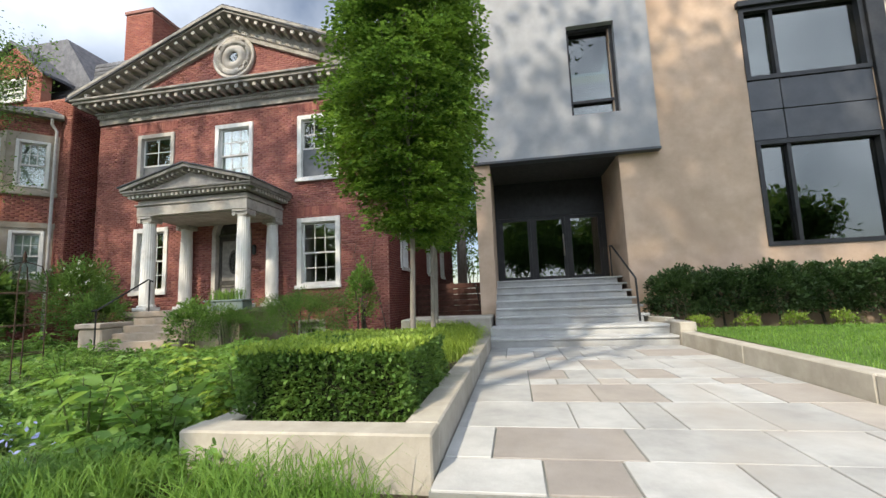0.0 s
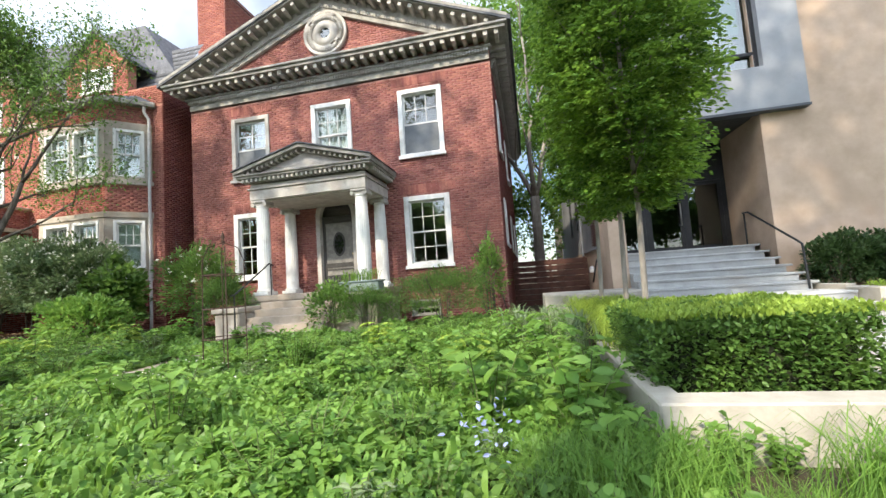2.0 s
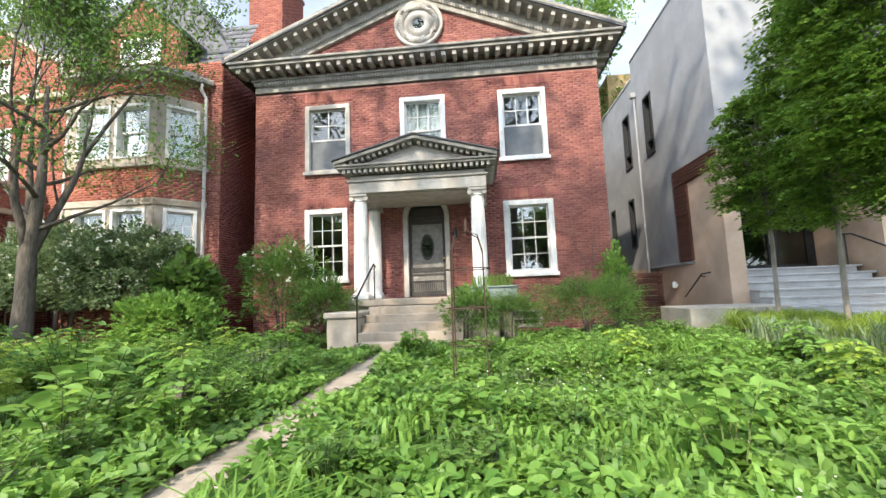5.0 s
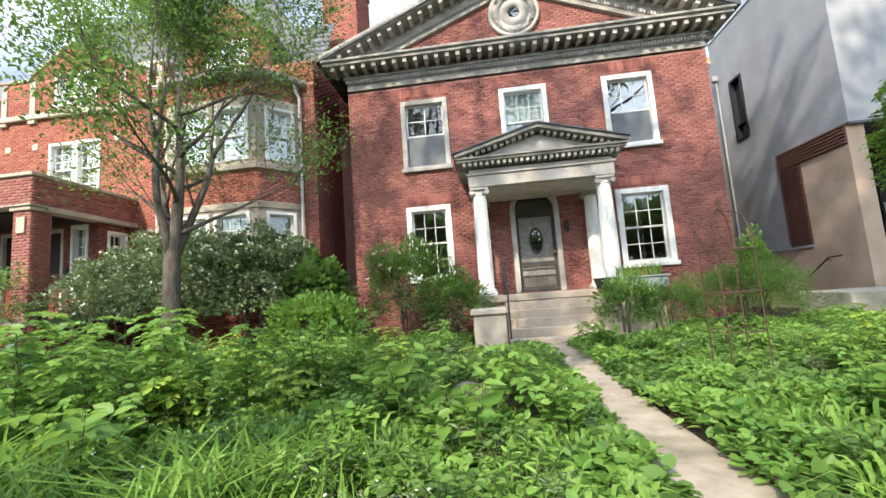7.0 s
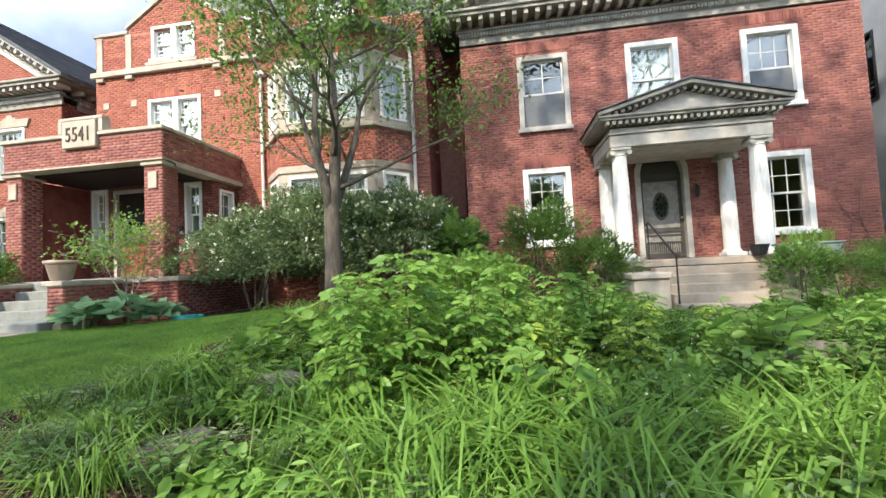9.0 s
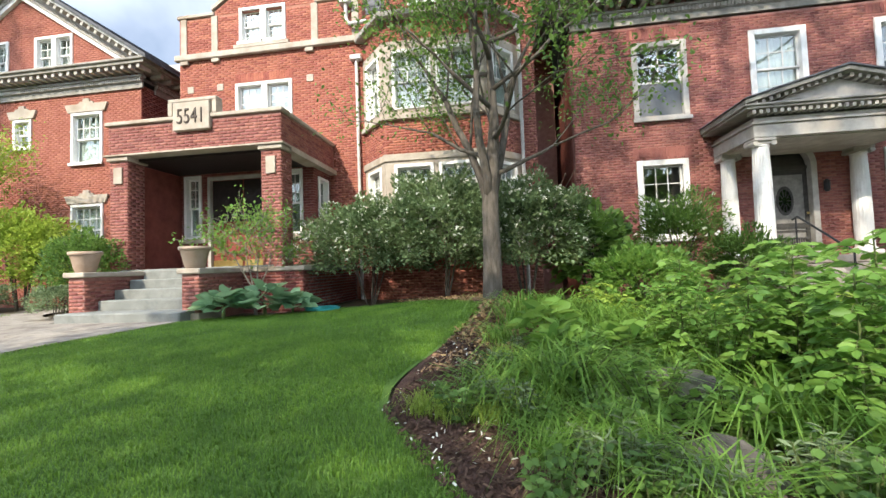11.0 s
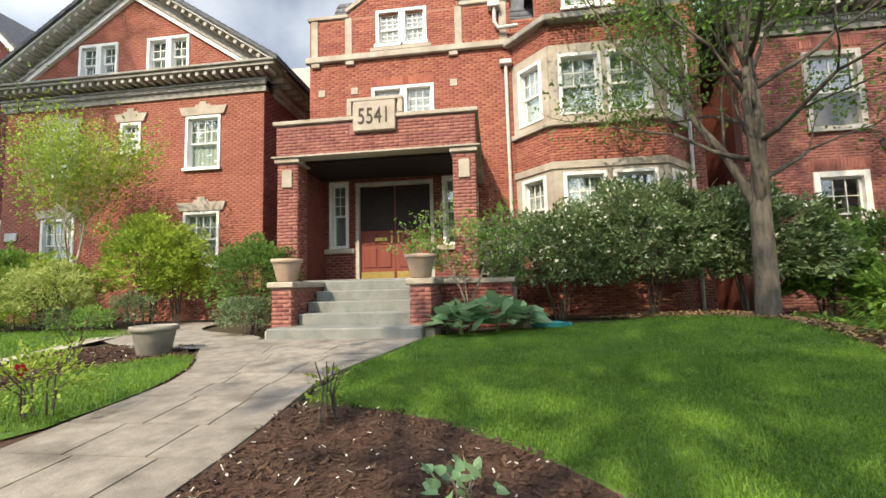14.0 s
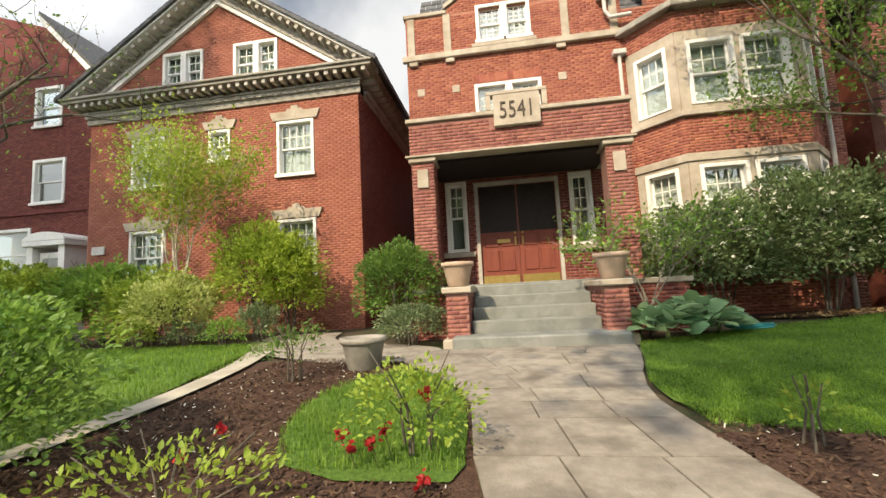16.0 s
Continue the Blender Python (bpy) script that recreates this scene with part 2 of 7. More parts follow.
M_DOOR_R = surface("red_brown_door", (0.15, 0.035, 0.025), (0.22, 0.06, 0.04), 6, 0.5, 0.1, 40, stretch=(1, 1, 0.2))
# Near-black, for the upper door halves and the shade-dark porch ceiling.
M_DOOR_D = surface("near_black", (0.012, 0.008, 0.008), (0.025, 0.016, 0.015), 10, 0.6, 0.05, 60)
M_DOOR_G = surface("grey_worn_door", (0.15, 0.145, 0.13), (0.27, 0.26, 0.24), 9, 0.7, 0.15, 50)
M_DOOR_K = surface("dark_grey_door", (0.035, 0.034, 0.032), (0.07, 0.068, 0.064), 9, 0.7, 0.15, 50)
M_BRASS = surface("brass", (0.45, 0.32, 0.1), (0.6, 0.45, 0.18), 9, 0.35, 0.05, 60, metal=1.0)
M_STEEL = surface("brushed_steel", (0.5, 0.5, 0.5), (0.62, 0.62, 0.62), 9, 0.3, 0.03, 60, metal=1.0)
M_LOUVER = surface("red_brown_louver", (0.11, 0.05, 0.04), (0.17, 0.08, 0.065), 8, 0.6, 0.1, 60)
M_FENCE = surface("red_brown_fence", (0.06, 0.028, 0.022), (0.115, 0.055, 0.042), 8, 0.8, 0.3, 60)
M_INNER = surface("plaster_room", (0.42, 0.40, 0.36), (0.5, 0.48, 0.44), 3, 0.9, 0.05, 30)
M_BLIND = surface("white_blind", (0.6, 0.61, 0.6), (0.72, 0.73, 0.72), 6, 0.7, 0.05, 40)
M_CURTAIN = surface("pale_curtain", (0.5, 0.52, 0.5), (0.66, 0.68, 0.66), 3, 0.9, 0.2, 14, stretch=(8, 1, 0.3))
M_SCREEN = surface("insect_screen", (0.10, 0.11, 0.12), (0.15, 0.16, 0.17), 3, 0.6, 0.02, 40)
M_TROUGH = surface("green_grey_trough", (0.16, 0.21, 0.19), (0.25, 0.31, 0.28), 6, 0.6, 0.1, 50)
M_HOSE = surface("teal_hose", (0.02, 0.20, 0.20), (0.04, 0.33, 0.32), 10, 0.4, 0.05, 50)
M_YBRICK = surface("yellow_brick", (0.35, 0.25, 0.11), (0.5, 0.38, 0.19), 5, 0.85, 0.3, 90, island=0.2)
M_GUTTER = surface("pale_grey_metal", (0.42, 0.41, 0.40), (0.55, 0.54, 0.53), 6, 0.5, 0.05, 50)
M_INK = surface("dark_lettering", (0.05, 0.04, 0.035), (0.08, 0.065, 0.055), 9, 0.8, 0.1, 60)
M_PETAL_W = leafy("white_petals", (0.6, 0.6, 0.52), (0.8, 0.8, 0.74), 0.7)
M_PETAL_R = leafy("red_petals", (0.2, 0.006, 0.01), (0.42, 0.02, 0.02), 0.6)
M_PETAL_B = leafy("blue_petals", (0.2, 0.22, 0.5), (0.36, 0.4, 0.7), 0.7)
M_GLASS = glass("window_glass")
M_GLASS_M = glass("green_tinted_glass", (0.22, 0.33, 0.28), 1.1)
M_GLASS_D = glass("dim_glass", (0.35, 0.4, 0.38), 1.0)
M_LEAF = leafy("mid_green_leaves", (0.048, 0.112, 0.024), (0.155, 0.275, 0.06), through_light=0.42)
M_LEAF_B = leafy("bright_green_leaves", (0.078, 0.18, 0.032), (0.215, 0.365, 0.075), through_light=0.42)
M_LEAF_D = leafy("dark_green_leaves", (0.02, 0.045, 0.014), (0.065, 0.12, 0.035))
M_LEAF_Y = leafy("yellow_green_leaves", (0.14, 0.225, 0.03), (0.35, 0.47, 0.085), through_light=0.42)
M_LEAF_G = leafy("grey_green_leaves", (0.07, 0.115, 0.05), (0.23, 0.30, 0.16))
M_LEAF_V = leafy("cream_edged_leaves", (0.28, 0.36, 0.09), (0.62, 0.66, 0.3))
M_LEAF_H = leafy("hosta_leaves", (0.08, 0.19, 0.10), (0.25, 0.39, 0.21), 0.4)
M_LEAF_VB = leafy("viburnum_leaves", (0.06, 0.105, 0.042), (0.21, 0.295, 0.14))
M_LEAF_T = leafy("tree_leaves", (0.045, 0.115, 0.016), (0.19, 0.335, 0.045), through_light=0.42)
M_GRASS = leafy("grass_blades", (0.07, 0.16, 0.022), (0.19, 0.33, 0.06), through_light=0.4)
M_GRASS_L = leafy("lawn_blades", (0.06, 0.14, 0.016), (0.165, 0.295, 0.038))
M_STALK = surface("green_stalk", (0.06, 0.09, 0.03), (0.12, 0.15, 0.05), 9, 0.8, 0.1, 60)
# Near-black green that stands for the shade between hedge leaves.
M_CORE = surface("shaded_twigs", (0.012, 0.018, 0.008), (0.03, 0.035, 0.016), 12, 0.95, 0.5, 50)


# ---- building blocks ----
class Geo:
    """Collects boxes, prisms, tubes and turned shapes into one mesh; m places them."""

    def __init__(self, m=None):
        self.v, self.f, self.m = [], [], m

    def add(self, verts, faces):
        k = len(self.v)
        self.v += [tuple(self.m @ Vector(p)) for p in verts] if self.m else [tuple(p) for p in verts]
        self.f += [tuple(i + k for i in face) for face in faces]
        return self

    def box(self, x0, x1, y0, y1, z0, z1, c=0.0):
        x0, x1, y0, y1, z0, z1 = min(x0, x1), max(x0, x1), min(y0, y1), max(y0, y1), min(z0, z1), max(z0, z1)
        if c <= 0:
            return self.add([(x, y, z) for z in (z0, z1) for y in (y0, y1) for x in (x0, x1)],
                            [(0, 2, 3, 1), (4, 5, 7, 6), (0, 1, 5, 4), (2, 6, 7, 3), (0, 4, 6, 2), (1, 3, 7, 5)])
        bm = bmesh.new()
        bmesh.ops.create_cube(bm, size=1)
        for q in bm.verts:
            q.co = Vector(((x0 + x1) / 2 + q.co.x * (x1 - x0), (y0 + y1) / 2 + q.co.y * (y1 - y0), (z0 + z1) / 2 + q.co.z * (z1 - z0)))
        bmesh.ops.bevel(bm, geom=bm.edges[:], offset=c, segments=1, affect="EDGES")
        bm.verts.index_update()
        self.add([q.co[:] for q in bm.verts], [[q.index for q in face.verts] for face in bm.faces])
        bm.free()
        return self

    def prism(self, poly, y0, y1):
        """A polygon in x, z pushed from y0 to y1."""
        n = len(poly)
        return self.add([(x, y0, z) for x, z in poly] + [(x, y1, z) for x, z in poly],
                        [tuple(range(n)), tuple(range(2 * n - 1, n - 1, -1))] + [(i, i + n, (i + 1) % n + n, (i + 1) % n) for i in range(n)])

    def tube(self, points, radii, n=8):
        pts = [Vector(p) for p in points]
        rings, faces = [], []
        for i, p in enumerate(pts):
            d = (pts[min(i + 1, len(pts) - 1)] - pts[max(i - 1, 0)]).normalized()
            a = d.orthogonal().normalized() if abs(d.z) < 0.9 else Vector((1, 0, 0)) - d * d.x
            a.normalize()
            b = d.cross(a)
            r = radii[i] if isinstance(radii, (list, tuple)) else radii
            rings += [tuple(p + a * math.cos(2 * math.pi * k / n) * r + b * math.sin(2 * math.pi * k / n) * r) for k in range(n)]
        for i in range(len(pts) - 1):
            faces += [(i * n + k, i * n + (k + 1) % n, (i + 1) * n + (k + 1) % n, (i + 1) * n + k) for k in range(n)]
        faces += [tuple(range(n - 1, -1, -1)), tuple(range((len(pts) - 1) * n, len(pts) * n))]
        return self.add(rings, faces)

    def turned(self, x, y, profile, n=24):
        """A profile of (radius, z) turned about the upright through x, y."""
        v = [(x + r * math.cos(2 * math.pi * k / n), y + r * math.sin(2 * math.pi * k / n), z) for r, z in profile for k in range(n)]
        f = [(i * n + k, i * n + (k + 1) % n, (i + 1) * n + (k + 1) % n, (i + 1) * n + k) for i in range(len(profile) - 1) for k in range(n)]
        return self.add(v, f + [tuple(range(n - 1, -1, -1)), tuple(range((len(profile) - 1) * n, len(profile) * n))])


def mesh_of(name, g, mat_, smooth=False):
    me = bpy.data.meshes.new(name)
    me.from_pydata(g.v, [], g.f)
    me.materials.append(mat_)
    if smooth:
        me.shade_smooth()
    me.update()
    return me


def under(ob, parent):
    """Parts keep their points in the world: only a top-level parent stands away from the origin."""
    ob.parent = parent
    if parent.parent is None:
        ob.matrix_parent_inverse = Matrix.Translation(parent.location).inverted()
    return ob


def part(name, g, mat_, parent, label="", smooth=False):
    """One mesh under a thing or a part; its points are given in the world."""
    ob = under(new(name, mesh_of(name, g, mat_, smooth)), parent)
    return tagged(ob, label)


def thing(name, at, label, category, group="", kind=""):
    ob = new(name)
    ob.location = at
    ob.empty_display_size = 0.2
    return tagged(ob, label, category, group, kind)


def solid(name, g, mat_, label="", category="", group="", kind="", smooth=False):
    return tagged(new(name, mesh_of(name, g, mat_, smooth)), label, category, group, kind)


def bulk_mesh(name, verts, quads, mat_, smooth=False):
    """A mesh straight from arrays: verts (n, 3), quads (m, 4)."""
    me = bpy.data.meshes.new(name)
    me.vertices.add(len(verts))
    me.vertices.foreach_set("co", np.ascontiguousarray(verts, dtype=np.float32).ravel())
    me.loops.add(quads.size)
    me.loops.foreach_set("vertex_index", np.ascontiguousarray(quads, dtype=np.int32).ravel())
    me.polygons.add(len(quads))
    me.polygons.foreach_set("loop_start", np.arange(0, quads.size, 4, dtype=np.int32))
    me.materials.append(mat_)
    me.update(calc_edges=True)
    if smooth:
        me.shade_smooth()
    return me


rng = np.random.default_rng(7)
LEAF_OVAL = np.array([(0, 0, 0), (0.26, 0.3, 0.07), (0.24, 0.66, 0.06), (0, 1, -0.06), (-0.24, 0.66, 0.06), (-0.26, 0.3, 0.07)])
LEAF_LONG = np.array([(0, 0, 0), (0.12, 0.3, 0.05), (0.11, 0.66, 0.03), (0, 1, -0.12), (-0.11, 0.66, 0.03), (-0.12, 0.3, 0.05)])
LEAF_HEART = np.array([(0, 0.05, 0), (0.42, 0.12, 0.10), (0.38, 0.58, 0.07), (0, 1, -0.10), (-0.38, 0.58, 0.07), (-0.42, 0.12, 0.10)])
LEAF_QUADS = np.array([(0, 1, 2, 3), (0, 3, 4, 5)])


def leaves(at, out, size, shape=LEAF_OVAL, droop=0.0, spread=0.8):
    """Leaves at points; each grows along its 'out' way, jittered. Returns verts and quads."""
    n = len(at)
    d = out + rng.normal(0, spread, (n, 3)) * 0.6
    d[:, 2] -= droop
    d /= np.linalg.norm(d, axis=1, keepdims=True) + 1e-9
    up = np.tile((0.0, 0.0, 1.0), (n, 1)) + rng.normal(0, 0.45, (n, 3))
    side = np.cross(d, up)
    side /= np.linalg.norm(side, axis=1, keepdims=True) + 1e-9
    nor = np.cross(side, d)
    s = (size * rng.uniform(0.65, 1.25, n))[:, None, None]
    v = at[:, None, :] + s * (shape[None, :, 0:1] * side[:, None, :] + shape[None, :, 1:2] * d[:, None, :] + shape[None, :, 2:3] * nor[:, None, :])
    q = LEAF_QUADS[None] + (np.arange(n) * 6)[:, None, None]
    return v.reshape(-1, 3), q.reshape(-1, 4)


def blades(at, height, lean, width):
    """Grass blades: bent strips of four lengths each."""
    n = len(at)
    h = height * rng.uniform(0.6, 1.15, n)
    a = rng.uniform(0, 2 * math.pi, n)
    ln = lean * rng.uniform(0.3, 1.2, n) * h
    dirv = np.stack([np.cos(a), np.sin(a), np.zeros(n)], 1)
    side = np.stack([-np.sin(a), np.cos(a), np.zeros(n)], 1)
    rows = []
    for k, (f, up, w) in enumerate(((0, 0, 0.7), (0.05, 0.40, 1.0), (0.22, 0.76, 0.95), (0.55, 0.95, 0.7), (1.0, 1.25 - 0.62 * min(lean, 1.5), 0.08))):
        c = at + dirv * (ln * f)[:, None]
        c[:, 2] += h * up
        rows += [c - side * width * w / 2, c + side * width * w / 2]
    v = np.stack(rows, 1).reshape(-1, 3)
    q = np.array([(0, 1, 3, 2), (2, 3, 5, 4), (4, 5, 7, 6), (6, 7, 9, 8)])[None] + (np.arange(n) * 10)[:, None, None]
    return v, q.reshape(-1, 4)


def joined(pairs):
    vs, qs, k = [], [], 0
    for v, q in pairs:
        vs.append(v), qs.append(q + k)
        k += len(v)
    return np.concatenate(vs), np.concatenate(qs)


def bulk(name, vq, mat_, parent=None, label="", category="", kind=""):
    ob = new(name, bulk_mesh(name, vq[0], vq[1], mat_))
    if parent:
        under(ob, parent)
    return tagged(ob, label, category, "", kind)


def noise_at(p, scale, seed=0.0):
    return np.array([noise.noise((x * scale + seed, y * scale - seed, z * scale)) for x, y, z in p])


# ---- ground ----
def ease(a, b, x):
    u = np.clip((np.asarray(x, dtype=float) - a) / (b - a), 0, 1)
    return u * u * (3 - 2 * u)


def level(x, y):
    """Height of the ground: pavement at zero, a short bank, then the front gardens."""
    x, y = np.asarray(x, dtype=float), np.asarray(y, dtype=float)
    garden = 0.20 + 0.05 * ease(2, 7, y)
    lawn = 0.34 + 0.13 * ease(2, 6.3, y) + 0.2 * np.exp(-((x + 15.2) / 2.2) ** 2 - ((y - 7.0) / 2.6) ** 2)
    west = ease(-13.2, -15.2, x)
    top = garden * (1 - west) + lawn * west
    return top * ease(0.98, 1.2, y) - 0.03 * (1 - ease(0.95, 1.05, y))


def sheet(name, xs, ys, lift, mat_, label="", category="", kind="structure"):
    gx, gy = np.meshgrid(xs, ys)
    v = np.stack([gx, gy, level(gx, gy) + lift], -1).reshape(-1, 3)
    n, m = len(xs), len(ys)
    i = np.arange(n * m).reshape(m, n)
    q = np.stack([i[:-1, :-1], i[:-1, 1:], i[1:, 1:], i[1:, :-1]], -1).reshape(-1, 4)
    return tagged(new(name, bulk_mesh(name, v, q, mat_, True)), label, category, "", kind)


XS = np.concatenate([[-900, -300, -120, -60], np.arange(-45, 12, 0.5), [20, 60, 120, 300, 900]])
YS = np.concatenate([[-900, -300, -100, -40, -20, -10, -5, -2, 0.9], np.arange(0.98, 12, 0.06), [14, 18, 25, 40, 80, 200, 900]])
sheet("ground", XS, YS, -0.02, M_SOIL, "dark garden soil reaching out past the houses", "ground")


def strip(name, rows, lift, mat_, label, category, step=0.2, across=14, thick=0.0):
    """A bed between two edges: rows of (y, left x, right x)."""
    r = np.array(rows, dtype=float)
    ys = np.arange(r[0, 0], r[-1, 0] + 1e-6, step)
    xl, xr = np.interp(ys, r[:, 0], r[:, 1]), np.interp(ys, r[:, 0], r[:, 2])
    k = np.ones(5) / 5
    xl, xr = (np.concatenate([e[:2], np.convolve(e, k, "valid"), e[-2:]]) if len(e) > 6 else e for e in (xl, xr))
    u = np.linspace(0, 1, across)
    gx = xl[:, None] + (xr - xl)[:, None] * u
    gy = np.repeat(ys[:, None], across, 1)
    v = np.stack([gx, gy, level(gx, gy) + lift], -1).reshape(-1, 3)
    i = np.arange(len(ys) * across).reshape(len(ys), across)
    q = np.stack([i[:-1, :-1], i[:-1, 1:], i[1:, 1:], i[1:, :-1]], -1).reshape(-1, 4)
    return tagged(new(name, bulk_mesh(name, v, q, mat_, True)), label, category, "", "structure")


solid("pavement", Geo().box(-60, 25, -1.5, 0.98, -0.15, 0.0), M_WALK, "grey concrete pavement along the front gardens", "pavement", kind="structure")
solid("road", Geo().box(-120, 120, -14, -5, -0.2, -0.08), M_ROAD, "dark asphalt street behind the pavement", "road", kind="structure")

PATH_ROWS = [(1.0, -22.0, -20.62), (1.8, -22.05, -20.66), (2.5, -22.2, -20.72), (3.6, -22.3, -20.84), (4.2, -22.5, -20.78), (4.8, -22.9, -20.58), (5.3, -23.5, -20.42), (6.3, -23.0, -20.25)]
LAWN_ROWS = [(1.05, -18.3, -14.9), (1.8, -18.6, -15.25), (2.4, -19.05, -15.75), (2.9, -19.75, -15.85), (3.15, -20.7, -15.8), (4.2, -20.76, -15.55), (4.8, -20.56, -15.4), (5.4, -20.4, -15.3), (6.3, -20.2, -15.3), (6.9, -18.9, -15.8), (7.4, -18.0, -16.4)]
BED_ROWS = [(1.0, -20.62, -18.3), (1.8, -20.66, -18.6), (2.4, -20.72, -19.05), (2.9, -20.78, -19.75), (3.15, -20.8, -20.7)]
ISLAND_ROWS = [(2.3, -22.9, -22.3), (2.5, -23.35, -22.24), (3.0, -23.62, -22.27), (3.6, -23.75, -22.32), (4.2, -23.7, -22.55), (4.75, -23.3, -22.9)]
strip("lawn", LAWN_ROWS, 0.012, M_TURF, "mown green lawn swelling up to the house", "lawn", across=24)
strip("mulch_bed", BED_ROWS, 0.02, M_MULCH, "dark brown bark mulch bed beside the path", "mulch bed")
strip("rose_bed", [(1.0, -25.1, -22.0), (1.8, -25.1, -22.05), (2.5, -25.1, -22.2), (3.6, -25.15, -22.3), (4.2, -25.2, -22.5), (4.8, -25.3, -22.9), (5.3, -25.4, -23.5), (5.6, -25.45, -24.0)], 0.015, M_MULCH, "dark mulched rose bed with gravel specks", "mulch bed")
strip("grass_island", ISLAND_ROWS, 0.03, M_TURF, "small rounded patch of grass in the rose bed", "lawn")
strip("neighbour_lawn", [(1.0, -44, -25.5), (4, -44, -25.55), (6.8, -44, -26.3), (8.0, -44, -27.2)], 0.012, M_TURF, "green lawn in front of the gabled house", "lawn", across=30)
strip("straw_border", [(1.05, -14.9, -14.0), (1.8, -15.25, -14.2), (2.4, -15.75, -14.6), (3.1, -15.8, -14.6), (4.2, -15.55, -14.2), (5.4, -15.3, -14.0), (6.3, -15.3, -13.7), (7.4, -16.4, -13.6), (9.7, -18.5, -13.6)], 0.014, M_MULCH, "mulch and dry straw border round the tree", "mulch bed")
strip("garden_path", [(1.0, -8.7, -8.1), (2.2, -8.62, -8.1), (3.0, -8.6, -8.16), (4.4, -8.62, -8.14), (5.5, -8.66, -8.05), (7.0, -8.7, -7.7), (7.7, -9.1, -7.3)], 0.03, M_GPATH, "narrow worn tan concrete garden path", "path", across=6)
strip("modern_lawn", [(2.0, 3.05, 16), (8.4, 3.05, 16)], 0.26, M_TURF, "bright green clipped lawn behind a concrete kerb", "lawn", across=20)


# ---- walls, windows ----
def cells(u0, u1, z0, z1, opens):
    us = sorted({u0, u1, *[min(max(e, u0), u1) for o in opens for e in o[:2]]})
    zs = sorted({z0, z1, *[min(max(e, z0), z1) for o in opens for e in o[2:]]})
    for a, b in zip(us, us[1:]):
        run = None
        for c, d in zip(zs, zs[1:]):
            hole = any(o[0] < (a + b) / 2 < o[1] and o[2] < (c + d) / 2 < o[3] for o in opens)
            if hole:
                if run:
                    yield a, b, *run
                run = None
            else:
                run = (run[0] if run else c, d)
        if run:
            yield a, b, *run


def wall(name, parent, m, u0, u1, z0, z1, opens, mat_, thick=0.3, label=""):
    us = sorted({u0, u1, *[min(max(e, u0), u1) for o in opens for e in o[:2]]})
    zs = sorted({z0, z1, *[min(max(e, z0), z1) for o in opens for e in o[2:]]})
    n, k = len(us), len(us) * len(zs)
    full = lambda i, j: 0 <= i < len(us) - 1 and 0 <= j < len(zs) - 1 and not any(o[0] < (us[i] + us[i + 1]) / 2 < o[1] and o[2] < (zs[j] + zs[j + 1]) / 2 < o[3] for o in opens)
    faces = []
    for i in range(len(us) - 1):
        for j in range(len(zs) - 1):
            if full(i, j):
                a, b, c, d = j * n + i, j * n + i + 1, (j + 1) * n + i + 1, (j + 1) * n + i
                faces += [(a, b, c, d), (a + k, d + k, c + k, b + k)]
                faces += [(p, p + k, q + k, q) for (p, q), e in (((a, b), (i, j - 1)), ((b, c), (i + 1, j)), ((c, d), (i, j + 1)), ((d, a), (i - 1, j))) if not full(*e)]
    pts = [(u, y, z) for y in (0, thick) for z in zs for u in us]
    keep = sorted({i for f in faces for i in f})
    at = {old: i for i, old in enumerate(keep)}
    return part(name, Geo(m).add([pts[i] for i in keep], [tuple(at[i] for i in f) for f in faces]), mat_, parent, label)


BRICK_L, BRICK_H, JOINT, PROUD = 0.205, 0.067, 0.010, 0.005


def brick_rects(u0, u1, z0, z1, opens, inside=None):
    out = []
    for j in range(int((z1 - z0) / BRICK_H + 0.01)):
        a, b = z0 + j * BRICK_H + JOINT / 2, z0 + (j + 1) * BRICK_H - JOINT / 2
        edges = [(u0, u1)]
        for o in opens:
            if o[2] < b - 0.01 and o[3] > a + 0.01:
                edges = [(p, q) for s, e in edges for p, q in ((s, min(e, o[0])), (max(s, o[1]), e)) if q - p > 0.03]
        for s, e in edges:
            k0 = math.floor(s / BRICK_L - 0.5 * (j % 2))
            for k in range(k0, k0 + int((e - s) / BRICK_L) + 3):
                p, q = max(s, (k + 0.5 * (j % 2)) * BRICK_L + JOINT / 2), min(e, (k + 1 + 0.5 * (j % 2)) * BRICK_L - JOINT / 2)
                if q - p > 0.03 and (inside is None or inside((p + q) / 2, (a + b) / 2)):
                    out.append((p, q, a, b))
    return np.array(out)


def brick_boxes(r, m, proud):
    n = len(r)
    v = np.empty((n, 8, 3))
    j = rng.uniform(-0.002, 0.002, n)
    for k, (iu, y, iz, e) in enumerate([(0, 0, 2, 0), (1, 0, 2, 0), (1, 0, 3, 0), (0, 0, 3, 0), (0, 1, 2, 1), (1, 1, 2, -1), (1, 1, 3, -1), (0, 1, 3, 1)]):
        v[:, k, 0] = r[:, iu] + (0.003 * e if y else 0)
        v[:, k, 1] = -(proud + j) if y else 0.02
        v[:, k, 2] = r[:, iz] + ((0.003 if iz == 2 else -0.003) if y else 0)
    v = v.reshape(-1, 3)
    mm = np.array(m)
    v = v @ mm[:3, :3].T + mm[:3, 3]
    q = np.array([(4, 5, 6, 7), (0, 1, 5, 4), (1, 2, 6, 5), (2, 3, 7, 6), (3, 0, 4, 7)])[None] + (np.arange(n) * 8)[:, None, None]
    return v, q.reshape(-1, 4)


